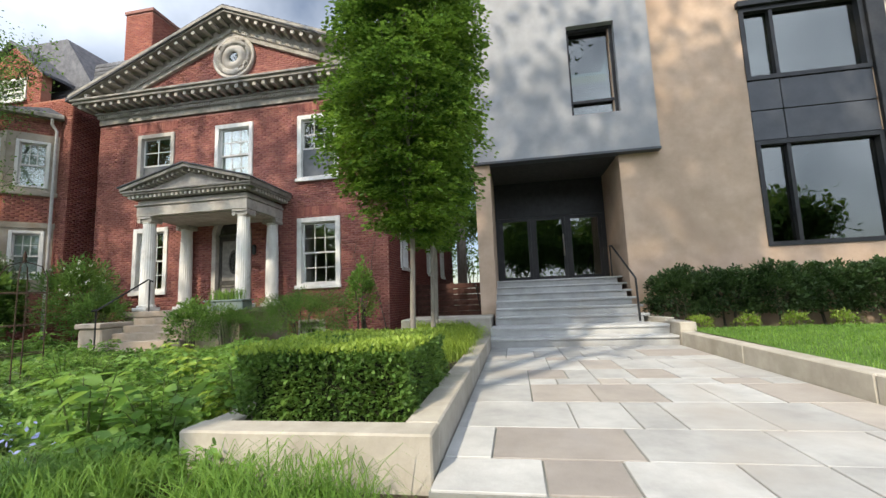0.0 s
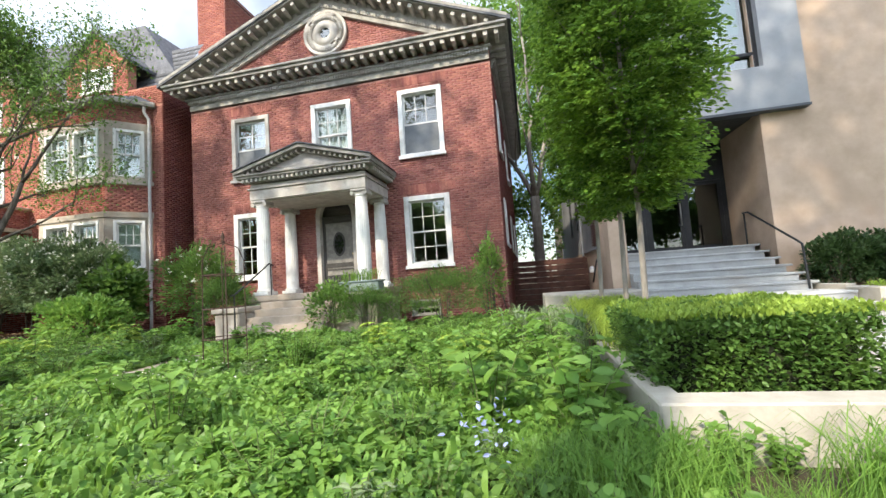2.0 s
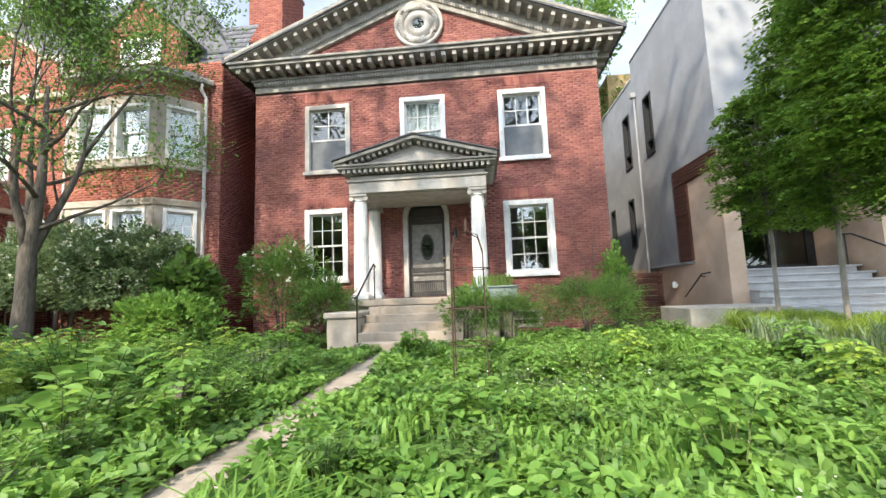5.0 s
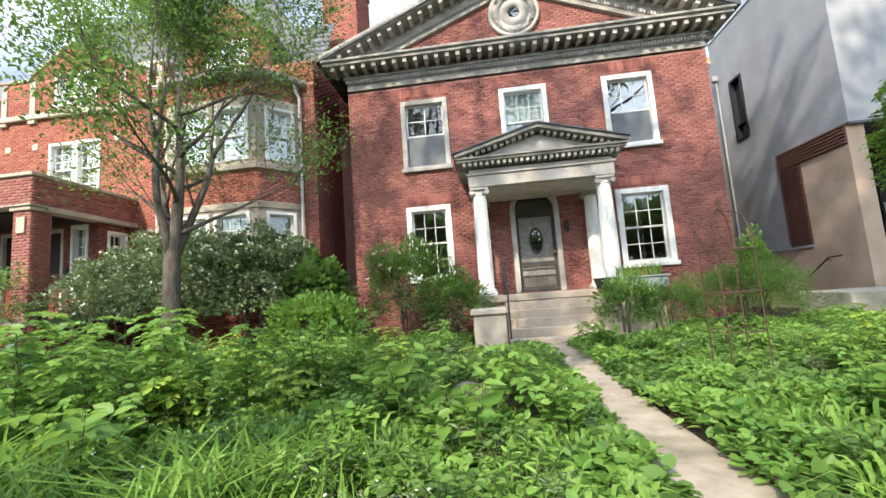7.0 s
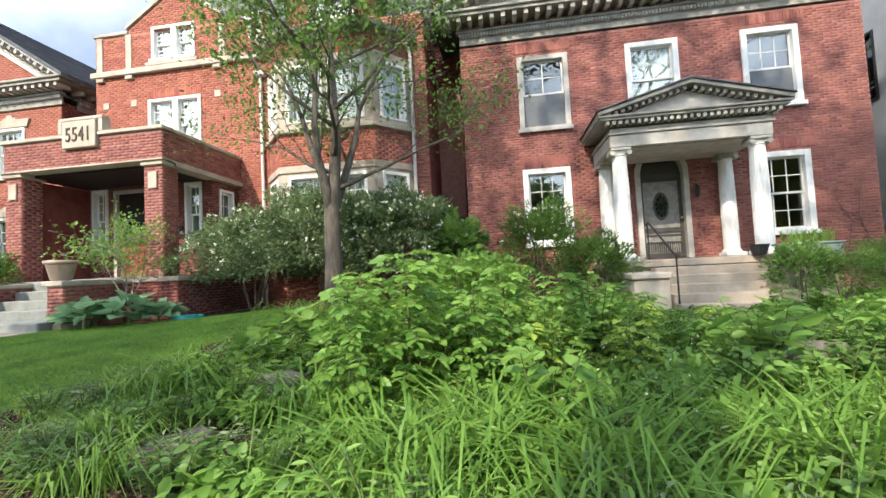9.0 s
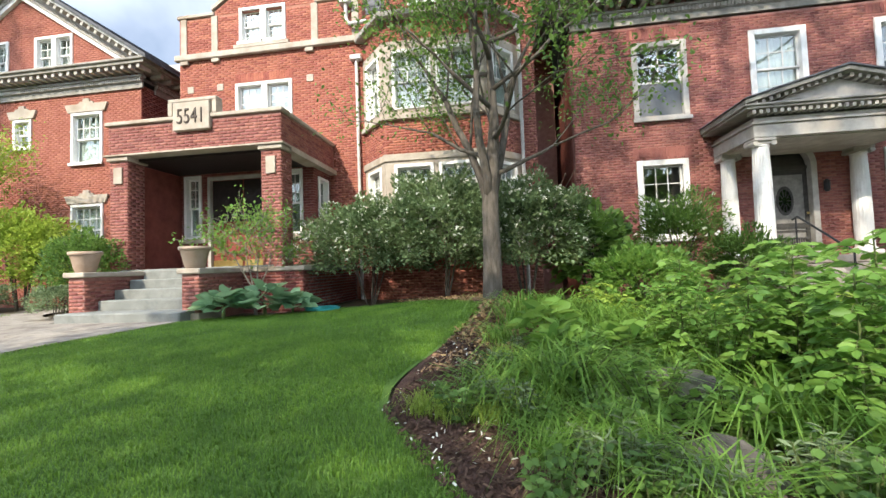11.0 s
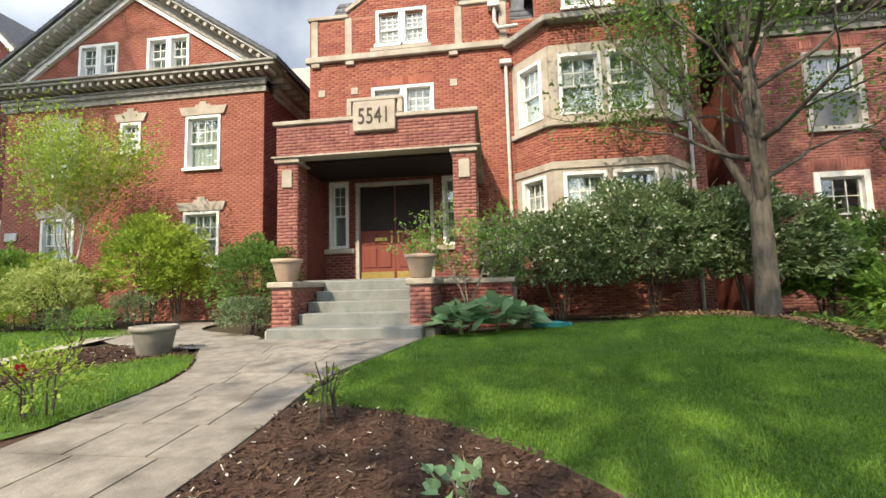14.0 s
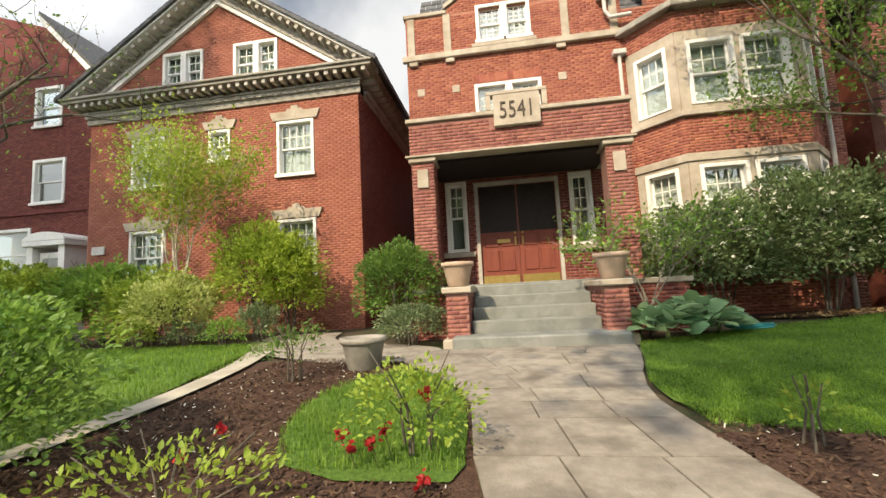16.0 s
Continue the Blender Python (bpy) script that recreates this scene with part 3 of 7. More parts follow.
def bricks(parent, m, u0, u1, z0, z1, opens, mat_, inside=None, single=None, proud=PROUD):
    """Courses of bricks on a wall. single: a stretch (u0, u1, z0, z1) whose whole bricks are objects of their own."""
    r = brick_rects(u0, u1, z0, z1, opens, inside)
    if not len(r):
        return
    if single:
        mid_u, mid_z = (r[:, 0] + r[:, 1]) / 2, (r[:, 2] + r[:, 3]) / 2
        pick = (mid_u > single[0]) & (mid_u < single[1]) & (mid_z > single[2]) & (mid_z < single[3]) & (r[:, 1] - r[:, 0] > BRICK_L - JOINT - 0.002)
        idx = np.nonzero(pick)[0][:290]
        keep = np.ones(len(r), bool)
        keep[idx] = False
        a, h = (BRICK_L - JOINT) / 2, (BRICK_H - JOINT) / 2
        base = bulk_mesh("brick", *brick_boxes(np.array([(-a, a, -h, h)]), Matrix(), proud), mat_)
        for i in idx:
            ob = under(new("brick", base), parent)
            ob.matrix_basis = m @ Matrix.Translation((mid_u[i], 0, mid_z[i]))
        r = r[keep]
    bulk("brickwork", brick_boxes(r, m, proud), mat_, parent, kind="stuff")


def window(parent, m, u0, u1, z0, z1, cas=0.12, cols=3, rows=2, lower=True, trim=None, sash=None, pane=None, cover="", sill=True, deep=0.1):
    """A sash window in a wall opening: casing, sill, two sashes with bars, panes, and what hangs behind."""
    trim, sash, pane = trim or M_WOODWHITE, sash or M_SASH, pane or M_GLASS
    g = Geo(m)
    for a, b, c, d in ((u0, u0 + cas, z0, z1), (u1 - cas, u1, z0, z1), (u0 + cas, u1 - cas, z1 - cas, z1), (u0 + cas, u1 - cas, z0, z0 + cas * 0.6)):
        g.box(a, b, -0.045, deep + 0.1, c, d, 0.008)
    w = part("window", g, trim, parent)
    if sill:
        part("window_sill", Geo(m).box(u0 - 0.04, u1 + 0.04, -0.10, -0.047, z0 - 0.07, z0 + 0.03, 0.01), trim, w)
    a, b, c, d = u0 + cas, u1 - cas, z0 + cas * 0.6, z1 - cas
    mid = (c + d) / 2
    for name, lo, hi, y, bars in (("upper_sash", mid - 0.02, d, deep - 0.03, True), ("lower_sash", c, mid + 0.02, deep + 0.015, lower)):
        s, f = Geo(m), 0.045
        s.box(a, a + f, y, y + 0.035, lo, hi).box(b - f, b, y, y + 0.035, lo, hi)
        s.box(a + f, b - f, y, y + 0.035, lo, lo + f).box(a + f, b - f, y, y + 0.035, hi - f, hi)
        if bars:
            for k in range(1, cols):
                x = a + f + (b - a - 2 * f) * k / cols
                s.box(x - 0.011, x + 0.011, y + 0.004, y + 0.03, lo + f, hi - f)
            for k in range(1, rows):
                z = lo + f + (hi - lo - 2 * f) * k / rows
                s.box(a + f, b - f, y + 0.005, y + 0.029, z - 0.011, z + 0.011)
        part(name, s, sash, w)
        p = part("pane", Geo(m).box(a + f, b - f, y + 0.014, y + 0.019, lo + f, hi - f), pane, w)
        p.visible_shadow = False
    if cover == "blind":
        s = Geo(m)
        n_s = int((d - c) / 0.045)
        zz = [(0.075 if k % 2 else 0.09, c + (d - c) * k / (2 * n_s)) for k in range(2 * n_s + 1)]
        s.add([(u, deep + y_, z_) for y_, z_ in zz for u in (a, b)], [(2 * k, 2 * k + 1, 2 * k + 3, 2 * k + 2) for k in range(2 * n_s)])
        part("blind", s, M_BLIND, w, "white slatted blind")
    elif cover == "curtain":
        s, n = Geo(m), 24
        for k in range(n):
            x0_, x1_ = a + (b - a) * k / n, a + (b - a) * (k + 1) / n
            y0_, y1_ = deep + 0.1 + 0.022 * math.sin(k * 1.9), deep + 0.1 + 0.022 * math.sin((k + 1) * 1.9)
            s.add([(x0_, y0_, c), (x1_, y1_, c), (x1_, y1_, d), (x0_, y0_, d)], [(0, 1, 2, 3)])
        part("curtain", s, M_CURTAIN, w, "pale thin curtain", True)
    elif cover == "screen":
        part("insect_screen", Geo(m).box(a, b, deep - 0.02, deep - 0.012, c, mid), M_SCREEN, w, "grey screen over the lower sash")
    elif cover == "shade":
        part("roller_shade", Geo(m).box(a, b, deep + 0.08, deep + 0.09, mid - 0.1, d), M_BLIND, w, "pale roller shade half drawn")
    return w


def inner_shell(parent, x0, x1, y0, y1, z0, z1, floors):
    """Plain rooms behind the fronts: back and side linings, floors and ceilings."""
    part("back_wall", Geo().box(x0, x1, y1, y1 + 0.1, z0, z1), M_INNER, parent)
    for z in floors:
        part("room_floor", Geo().box(x0, x1, y0, y1 - 0.003, z - 0.1, z), M_INNER, parent)


def rows_of(parent, name, m, u0, u1, n, box, mat_, rake=0.0, joined_up=False):
    """Equal blocks along a line, each an object on one shared mesh, or joined when tiny."""
    if joined_up:
        g = Geo(m)
        for k in range(n):
            u = u0 + (u1 - u0) * (k + 0.5) / n
            g.box(u + box[0], u + box[1], box[2], box[3], box[4] + (u - u0) * rake, box[5] + (u - u0) * rake)
        return tagged(part(name, g, mat_, parent), kind="stuff")
    base = mesh_of(name, Geo().box(*box, 0.006), mat_)
    for k in range(n):
        u = u0 + (u1 - u0) * (k + 0.5) / n
        ob = under(new(name, base), parent)
        ob.matrix_basis = m @ Matrix.Translation((u, 0, (u - u0) * rake))


def cornice(parent, m, u0, u1, z, mat_, n_big, n_small, out=0.5, low=None):
    """Frieze board, dentils, modillion blocks and crown along a wall top."""
    low = low or mat_
    c = part("cornice", Geo(m).box(u0, u1, -out, 0.1, z + 0.60, z + 0.68), mat_, parent)
    part("crown_mould", Geo(m).box(u0 - 0.05, u1 + 0.05, -out - 0.06, 0.1, z + 0.684, z + 0.76, 0.015), mat_, c)
    part("bed_mould", Geo(m).box(u0 + out - 0.12, u1 - out + 0.12, -0.17, 0, z + 0.36, z + 0.42), mat_, c)
    part("frieze_board", Geo(m).box(u0 + out - 0.04, u1 - out + 0.04, -0.06, 0, z + 0.06, z + 0.22), mat_, c)
    part("frieze", Geo(m).box(u0 + out - 0.02, u1 - out + 0.02, -0.08, 0, z + 0.224, z + 0.355), low, c)
    rows_of(c, "dentil_band", m, u0 + out - 0.06, u1 - out + 0.06, n_small, (-0.028, 0.028, -0.135, -0.082, z + 0.25, z + 0.35), M_TRIM_L, joined_up=True)
    rows_of(c, "modillion", m, u0 + 0.1, u1 - 0.1, n_big, (-0.055, 0.055, -out + 0.05, -0.02, z + 0.47, z + 0.596), M_TRIM_L)
    return c


def raking(parent, m, ua, za, ub, zb, mat_, n_big, n_small, out=0.5, thick=0.62):
    """One sloping side of a pediment from the eave (ua, za) to the apex (ub, zb)."""
    sl = (zb - za) / (ub - ua)
    L = lambda u, dz: za + (u - ua) * sl + dz
    bm = lambda lo, hi, y0, s0=0.0: [(ua + s0, L(ua + s0, lo)), (ub, L(ub, lo)), (ub, L(ub, hi)), (ua + s0, L(ua + s0, hi))]
    in_ = 0.9 if ub > ua else -0.9
    g = Geo(m).prism(bm(-0.07, 0.0, 0), -out, 0.25).prism(bm(0.004, 0.09, 0), -out - 0.06, 0.25)
    c = part("raking_cornice", g.prism(bm(-thick, -0.37, 0, in_), -0.10, 0.0), mat_, parent)
    part("raking_frieze", Geo(m).prism(bm(-0.365, -0.074, 0, in_ * 0.4), -0.06, 0.0), M_TRIM_L, c)
    base = mesh_of("modillion", Geo(Matrix.Rotation(-math.atan(sl), 4, "Y")).box(-0.055, 0.055, -out + 0.05, -0.062, -0.19, -0.078, 0.006), M_TRIM_L)
    for k in range(n_big):
        u = ua + (ub - ua) * (k + 0.7) / (n_big + 0.5)
        ob = under(new("modillion", base), c)
        ob.matrix_basis = m @ Matrix.Translation((u, 0, L(u, 0)))
    g = Geo(m)
    for k in range(n_small):
        u = ua + in_ + (ub - ua - in_) * (k + 0.5) / n_small
        g.box(u - 0.026, u + 0.026, -0.15, -0.102, L(u, -0.47), L(u, -0.375))
    tagged(part("dentil_band", g, M_TRIM_L, c), kind="stuff")
    return c


def slates(parent, m, u0, u1, length, n_rows, n_cols):
    """Overlapping slates on a sloping plane: u across, local y up the slope."""
    dv, du = length / n_rows, (u1 - u0) / n_cols
    vs, qs = [], []
    for j in range(n_rows):
        for k in range(n_cols + 1):
            a, b = max(u0, u0 + (k - 0.5 * (j % 2)) * du), min(u1, u0 + (k + 1 - 0.5 * (j % 2)) * du)
            if b - a < 0.02:
                continue
            i = len(vs)
            vs += [(a + 0.004, j * dv, 0.022), (b - 0.004, j * dv, 0.022), (b - 0.004, (j + 1.15) * dv, 0.002), (a + 0.004, (j + 1.15) * dv, 0.002), (a + 0.004, j * dv, 0.006), (b - 0.004, j * dv, 0.006)]
            qs += [(i, i + 1, i + 2, i + 3), (i + 4, i + 5, i + 1, i)]
    v = np.array([m @ Vector(p) for p in vs])
    return bulk("slate_covering", (v, np.array(qs)), M_SLATE, parent, kind="stuff")


def roof_gable(parent, x0, x1, y0, y1, z_eave, xr, zr, n=26):
    """Two slopes with a ridge along y, with a board under the slates."""
    g = Geo()
    for xa in (x0, x1):
        d = -0.12
        g.prism([(xa, z_eave), (xr, zr), (xr, zr + d), (xa, z_eave + d)] if xa < xr else [(xa, z_eave), (xa, z_eave + d), (xr, zr + d), (xr, zr)], y0, y1)
    r = part("roof", g, M_SLATE, parent, "dark slate roof")
    for xa, s in ((x0, 1), (x1, -1)):
        run, rise = abs(xr - xa), zr - z_eave
        L = math.hypot(run, rise)
        ex = Vector((0, -s, 0))
        ey = Vector((s * run / L, 0, rise / L))
        ez = ex.cross(ey)
        m = Matrix((ex, ey, ez)).transposed().to_4x4()
        m.translation = (xa, y1 if s > 0 else y0, z_eave)
        slates(r, m, 0, y1 - y0, L, n, int((y1 - y0) / 0.35))
    return r


# ---- the pedimented brick house ----
HY = 10.8
MH = Matrix.Translation((0, HY, 0))
pediment_house = thing("pedimented_house", (-8.2, 16, 0.2), "red brick house with a weathered grey pediment and columned porch", "house")
W_UP = [(-11.51, -10.2, 4.77, 6.75), (-8.77, -7.5, 4.9, 6.78), (-6.05, -4.77, 4.82, 6.77)]
W_LOW = [(-6.05, -4.74, 1.72, 3.68), (-11.52, -10.3, 1.74, 3.73)]
DOOR_H = (-8.76, -7.5, 1.22, 4.0)
CELLAR = [(-6.0, -5.2, 0.35, 0.8)]
H_OPEN = W_UP + W_LOW + [DOOR_H] + CELLAR
front = wall("front_wall", pediment_house, MH, -13.0, -3.35, 0.0, 7.2, H_OPEN, M_MORTAR)
bricks(front, MH, -13.0, -3.35, 0.05, 7.2, H_OPEN, M_BRICK, single=(-7.4, -4.2, 1.3, 4.6))
MHR = Matrix.Translation((-3.35, HY, 0)) @ Matrix.Rotation(radians(90), 4, "Z")
SIDE_OPEN = [(1.2, 2.0, 2.2, 3.6), (5.0, 5.9, 2.2, 3.6), (8.0, 8.9, 2.2, 3.6), (1.2, 2.0, 5.0, 6.6), (5.0, 5.9, 5.0, 6.6)]
side = wall("side_wall", pediment_house, MHR, 0.302, 12, 0.0, 7.2, SIDE_OPEN, M_MORTAR)
# Side face turned from the sun: its shade is put into the brick colour.
bricks(side, MHR, 0.0, 12, 0.05, 7.2, SIDE_OPEN, M_BRICK_SHADE)
for o in SIDE_OPEN:
    window(pediment_house, MHR, *o, cas=0.09)
wall("far_side_wall", pediment_house, Matrix.Translation((-12.7, HY + 0.302, 0)) @ Matrix.Rotation(radians(90), 4, "Z"), 0, 11.7, 0, 7.2, [], M_BRICK_SHADE)
inner_shell(pediment_house, -12.65, -3.7, HY + 0.31, HY + 5, 0.3, 7.4, (1.2, 4.4, 7.5))
solid_tymp = Geo(MH).prism([(-13.0, 7.3), (-3.35, 7.3), (-3.35, 7.9), (-8.2, 9.9), (-13.0, 7.9)], 0.0, 0.25)
tymp = part("gable_wall", solid_tymp, M_MORTAR, pediment_house)
bricks(tymp, MH, -12.2, -4.2, 7.9, 9.8, [], M_BRICK, inside=lambda u, z: z < 9.75 - abs(u + 8.2) * 0.415)
cornice(pediment_house, MH, -13.5, -2.85, 7.18, M_TRIM, 36, 118, 0.55)
MHS = Matrix.Translation((-3.35, HY + 0.06, 0)) @ Matrix.Rotation(radians(90), 4, "Z")
cornice(pediment_house, MHS, 0.0, 12.0, 7.18, M_TRIM, 30, 110, 0.5)
raking(pediment_house, MH, -13.6, 8.0, -8.2, 10.2, M_TRIM, 18, 56, 0.55)
raking(pediment_house, MH, -2.78, 8.0, -8.2, 10.2, M_TRIM, 18, 56, 0.55)
roof_gable(pediment_house, -13.7, -2.7, HY - 0.6, HY + 12, 8.02, -8.2, 10.32)
MC = Matrix.Translation((-8.16, HY, 8.92)) @ Matrix.Rotation(radians(90), 4, "X")
medal = part("round_medallion", Geo(MC).turned(0, 0, [(0.17, 0.03), (0.17, 0.11), (0.25, 0.15), (0.36, 0.12), (0.38, 0.08), (0.62, 0.09), (0.66, 0.12), (0.70, 0.10), (0.71, 0.0)], 40), M_TRIM_L, pediment_house, "pale carved round medallion with an oval eye", True)
part("eye_pane", Geo(MC).turned(0, 0, [(0.04, 0.06), (0.165, 0.062), (0.167, 0.066)], 24), M_GLASS_D, medal)
wreath = Geo(MC)
for k in range(52):
    a = 2 * math.pi * k / 52
    wreath.tube([(0.42 * math.cos(a), 0.42 * math.sin(a), 0.09), (0.5 * math.cos(a + 0.05), 0.5 * math.sin(a + 0.05), 0.105), (0.6 * math.cos(a), 0.6 * math.sin(a), 0.09)], [0.03, 0.036, 0.032], 6)
tagged(part("wreath", wreath, M_TRIM_L, medal, smooth=True), kind="stuff")
for k, o in enumerate(W_UP):
    window(pediment_house, MH, *o, cas=0.13, cols=(2, 3, 3)[k], lower=(False, True, True)[k], cover=("screen", "curtain", "screen")[k], trim=M_TRIM_L if k == 0 else None)
for o in W_LOW:
    window(pediment_house, MH, *o, cas=0.14, cols=3, cover="")
cw = window(pediment_house, MH, *CELLAR[0], cas=0.06, cols=3, rows=1, sill=False, trim=M_TRIM, sash=M_TRIM)
for a, b, z in ((-6.2, -4.55, 3.76), (-11.6, -10.2, 3.8), (-11.6, -10.1, 6.86), (-6.2, -4.6, 6.9)):
    g = Geo(MH)
    n = int((b - a) / 0.075)
    for k in range(n):
        u = a + (b - a) * k / n
        g.box(u + 0.005, u + 0.07, -0.013, 0.0, z, z + 0.24)
    tagged(part("soldier_bricks", g, M_BRICK, front), kind="stuff")

# front door with its arch
arch_pts = [(-8.13 + 0.63 * math.cos(a), 3.37 + 0.63 * math.sin(a)) for a in np.linspace(0, math.pi, 25)]
inner_pts = [(-8.13 + 0.5 * math.cos(a), 3.37 + 0.5 * math.sin(a)) for a in np.linspace(0, math.pi, 25)]
g = Geo(MH)
for k in range(24):
    a, b, c, d = arch_pts[k], arch_pts[k + 1], inner_pts[k + 1], inner_pts[k]
    g.prism([a, b, c, d], -0.06, 0.2)
g.box(-8.76, -8.63, -0.06, 0.2, 1.22, 3.37, 0.008).box(-7.63, -7.5, -0.06, 0.2, 1.22, 3.37, 0.008)
door_h = part("door_case", g, M_TRIM_L, pediment_house, "pale arched door surround")
g = Geo(MH)
for s in (1, -1):
    pts = [(-8.13 + s * 0.63, 4.0)] + [(-8.13 + s * 0.63 * math.cos(a), 3.37 + 0.63 * math.sin(a)) for a in np.linspace(0, math.pi / 2, 13)]
    g.prism(pts if s < 0 else pts[::-1], 0.0, 0.2)
part("arch_spandrels", g, M_BRICK, door_h)
part("fanlight", Geo(MH).prism([p for p in inner_pts], 0.12, 0.13), M_GLASS_D, door_h)
part("transom_bar", Geo(MH).box(-8.63, -7.63, 0.06, 0.16, 3.30, 3.38, 0.01), M_DOOR_K, door_h)
MD = Matrix.Translation((-8.13, HY + 0.1, 0))
leaf = part("front_door", Geo(MD).box(-0.5, -0.42, 0, 0.05, 1.24, 3.3).box(0.42, 0.5, 0, 0.05, 1.24, 3.3).box(-0.42, 0.42, 0, 0.05, 1.24, 1.36).box(-0.42, 0.42, 0, 0.05, 3.18, 3.3).box(-0.42, 0.42, 0, 0.05, 1.88, 2.0), M_DOOR_K, pediment_house, "dark screen door with an oval window")
part("door_panel", Geo(MD).box(-0.42, 0.42, 0.03, 0.06, 1.36, 3.18), M_DOOR_G, leaf, "worn grey panel")
ov = Geo(MD)
oval = lambda r, k: (0.16 * r * math.cos(k), 2.55 + 0.31 * r * math.sin(k))
for k in range(28):
    a, b = 2 * math.pi * k / 28, 2 * math.pi * (k + 1) / 28
    ov.prism([oval(1.15, a), oval(1.15, b), oval(0.9, b), oval(0.9, a)], 0.005, 0.035)
for k in range(10):
    a = 2 * math.pi * k / 10
    ov.tube([(0.05 * math.cos(a), 0.022, 2.55 + 0.1 * math.sin(a)), (0.15 * math.cos(a), 0.022, 2.55 + 0.29 * math.sin(a))], 0.012, 5)
part("oval_grille", ov, M_DOOR_K, leaf)
part("oval_pane", Geo(MD).prism([oval(0.9, 2 * math.pi * k / 28) for k in range(28)], 0.022, 0.026), M_GLASS_D, leaf)
sp = Geo(MD)
for k in range(17):
    sp.box(-0.4 + k * 0.05 - 0.008, -0.4 + k * 0.05 + 0.008, 0.0, 0.03, 1.37, 1.62)
sp.box(-0.42, 0.42, -0.002, 0.03, 1.62, 1.65).box(-0.42, 0.42, -0.002, 0.03, 1.80, 1.83)
part("spindle_guard", sp, M_DOOR_K, leaf)
part("door_knob", Geo(MD).turned(0.45, -0.04, [(0.01, 2.2), (0.03, 2.21), (0.03, 2.25), (0.01, 2.26)], 10), M_BRASS, leaf)
part("wall_lamp", Geo().turned(-7.35, HY - 0.1, [(0.03, 2.7), (0.06, 2.75), (0.06, 2.95), (0.02, 3.0)], 10), M_BLACK, pediment_house)

# porch
porch = part("porch_floor", Geo().box(-9.95, -6.25, 8.95, HY - 0.003, 1.06, 1.21, 0.015).box(-9.85, -6.35, 9.05, HY - 0.003, 0.0, 1.056), M_TANSTEP, pediment_house, "worn tan stone porch floor")
for x, y, half in ((-9.5, 9.35, 0), (-6.72, 9.35, 0), (-9.5, 10.62, 1), (-6.72, 10.62, 1)):
    g = Geo()
    n = 20
    prof = [(0.21, 1.30), (0.21, 1.335), (0.19, 1.36), (0.172, 1.37), (0.172, 2.2), (0.165, 2.8), (0.148, 3.5), (0.165, 3.52), (0.15, 3.54), (0.15, 3.56)]
    v = []
    for r, z in prof:
        for k in range(40):
            rr = r * (0.955 if (k % 2 and 1.38 < z < 3.51) else 1.0)
            v.append((x + rr * math.cos(2 * math.pi * k / 40), y + rr * math.sin(2 * math.pi * k / 40), z))
    f = [(i * 40 + k, i * 40 + (k + 1) % 40, (i + 1) * 40 + (k + 1) % 40, (i + 1) * 40 + k) for i in range(len(prof) - 1) for k in range(40)]
    col = part("column", g.add(v, f), M_WOODWHITE, pediment_house, "fluted column with flaking white paint")
    part("column_base", Geo().box(x - 0.22, x + 0.22, y - 0.22, min(y + 0.22, HY - 0.012), 1.212, 1.30, 0.012), M_WOODWHITE, col)
    cap = Geo().box(x - 0.21, x + 0.21, y - 0.2, min(y + 0.2, HY - 0.012), 3.62, 3.68, 0.01)
    for sx in (-1, 1):
        cap.tube([(x + sx * 0.17, y - 0.18, 3.575), (x + sx * 0.17, y + 0.17, 3.575)], 0.055, 12)
    part("capital", cap.box(x - 0.16, x + 0.16, y - 0.15, y + 0.15, 3.555, 3.618), M_TRIM_L, col, "scrolled capital")
g = Geo().box(-9.72, -6.5, 9.14, HY - 0.012, 3.684, 3.95, 0.01).box(-9.76, -6.46, 9.10, HY - 0.012, 3.954, 4.0, 0.008).box(-9.70, -6.52, 9.16, HY - 0.012, 4.004, 4.1)
ent = part("entablature", g, M_TRIM_L, pediment_house, "weathered pale beam over the columns")
MP = Matrix.Translation((0, 9.16, 0))
part("porch_cornice", Geo().box(-9.95, -6.27, 8.92, HY - 0.012, 4.22, 4.27, 0.01).box(-9.99, -6.23, 8.88, HY - 0.012, 4.274, 4.32, 0.01), M_TRIM, ent)
rows_of(ent, "dentil", MP, -9.85, -6.37, 27, (-0.035, 0.035, -0.2, 0.0, 4.13, 4.215), M_TRIM_L)
rows_of(ent, "dentil", Matrix.Translation((-6.5, 9.2, 0)) @ Matrix.Rotation(radians(90), 4, "Z"), 0, 1.55, 12, (-0.035, 0.035, -0.2, 0.0, 4.13, 4.215), M_TRIM_L)
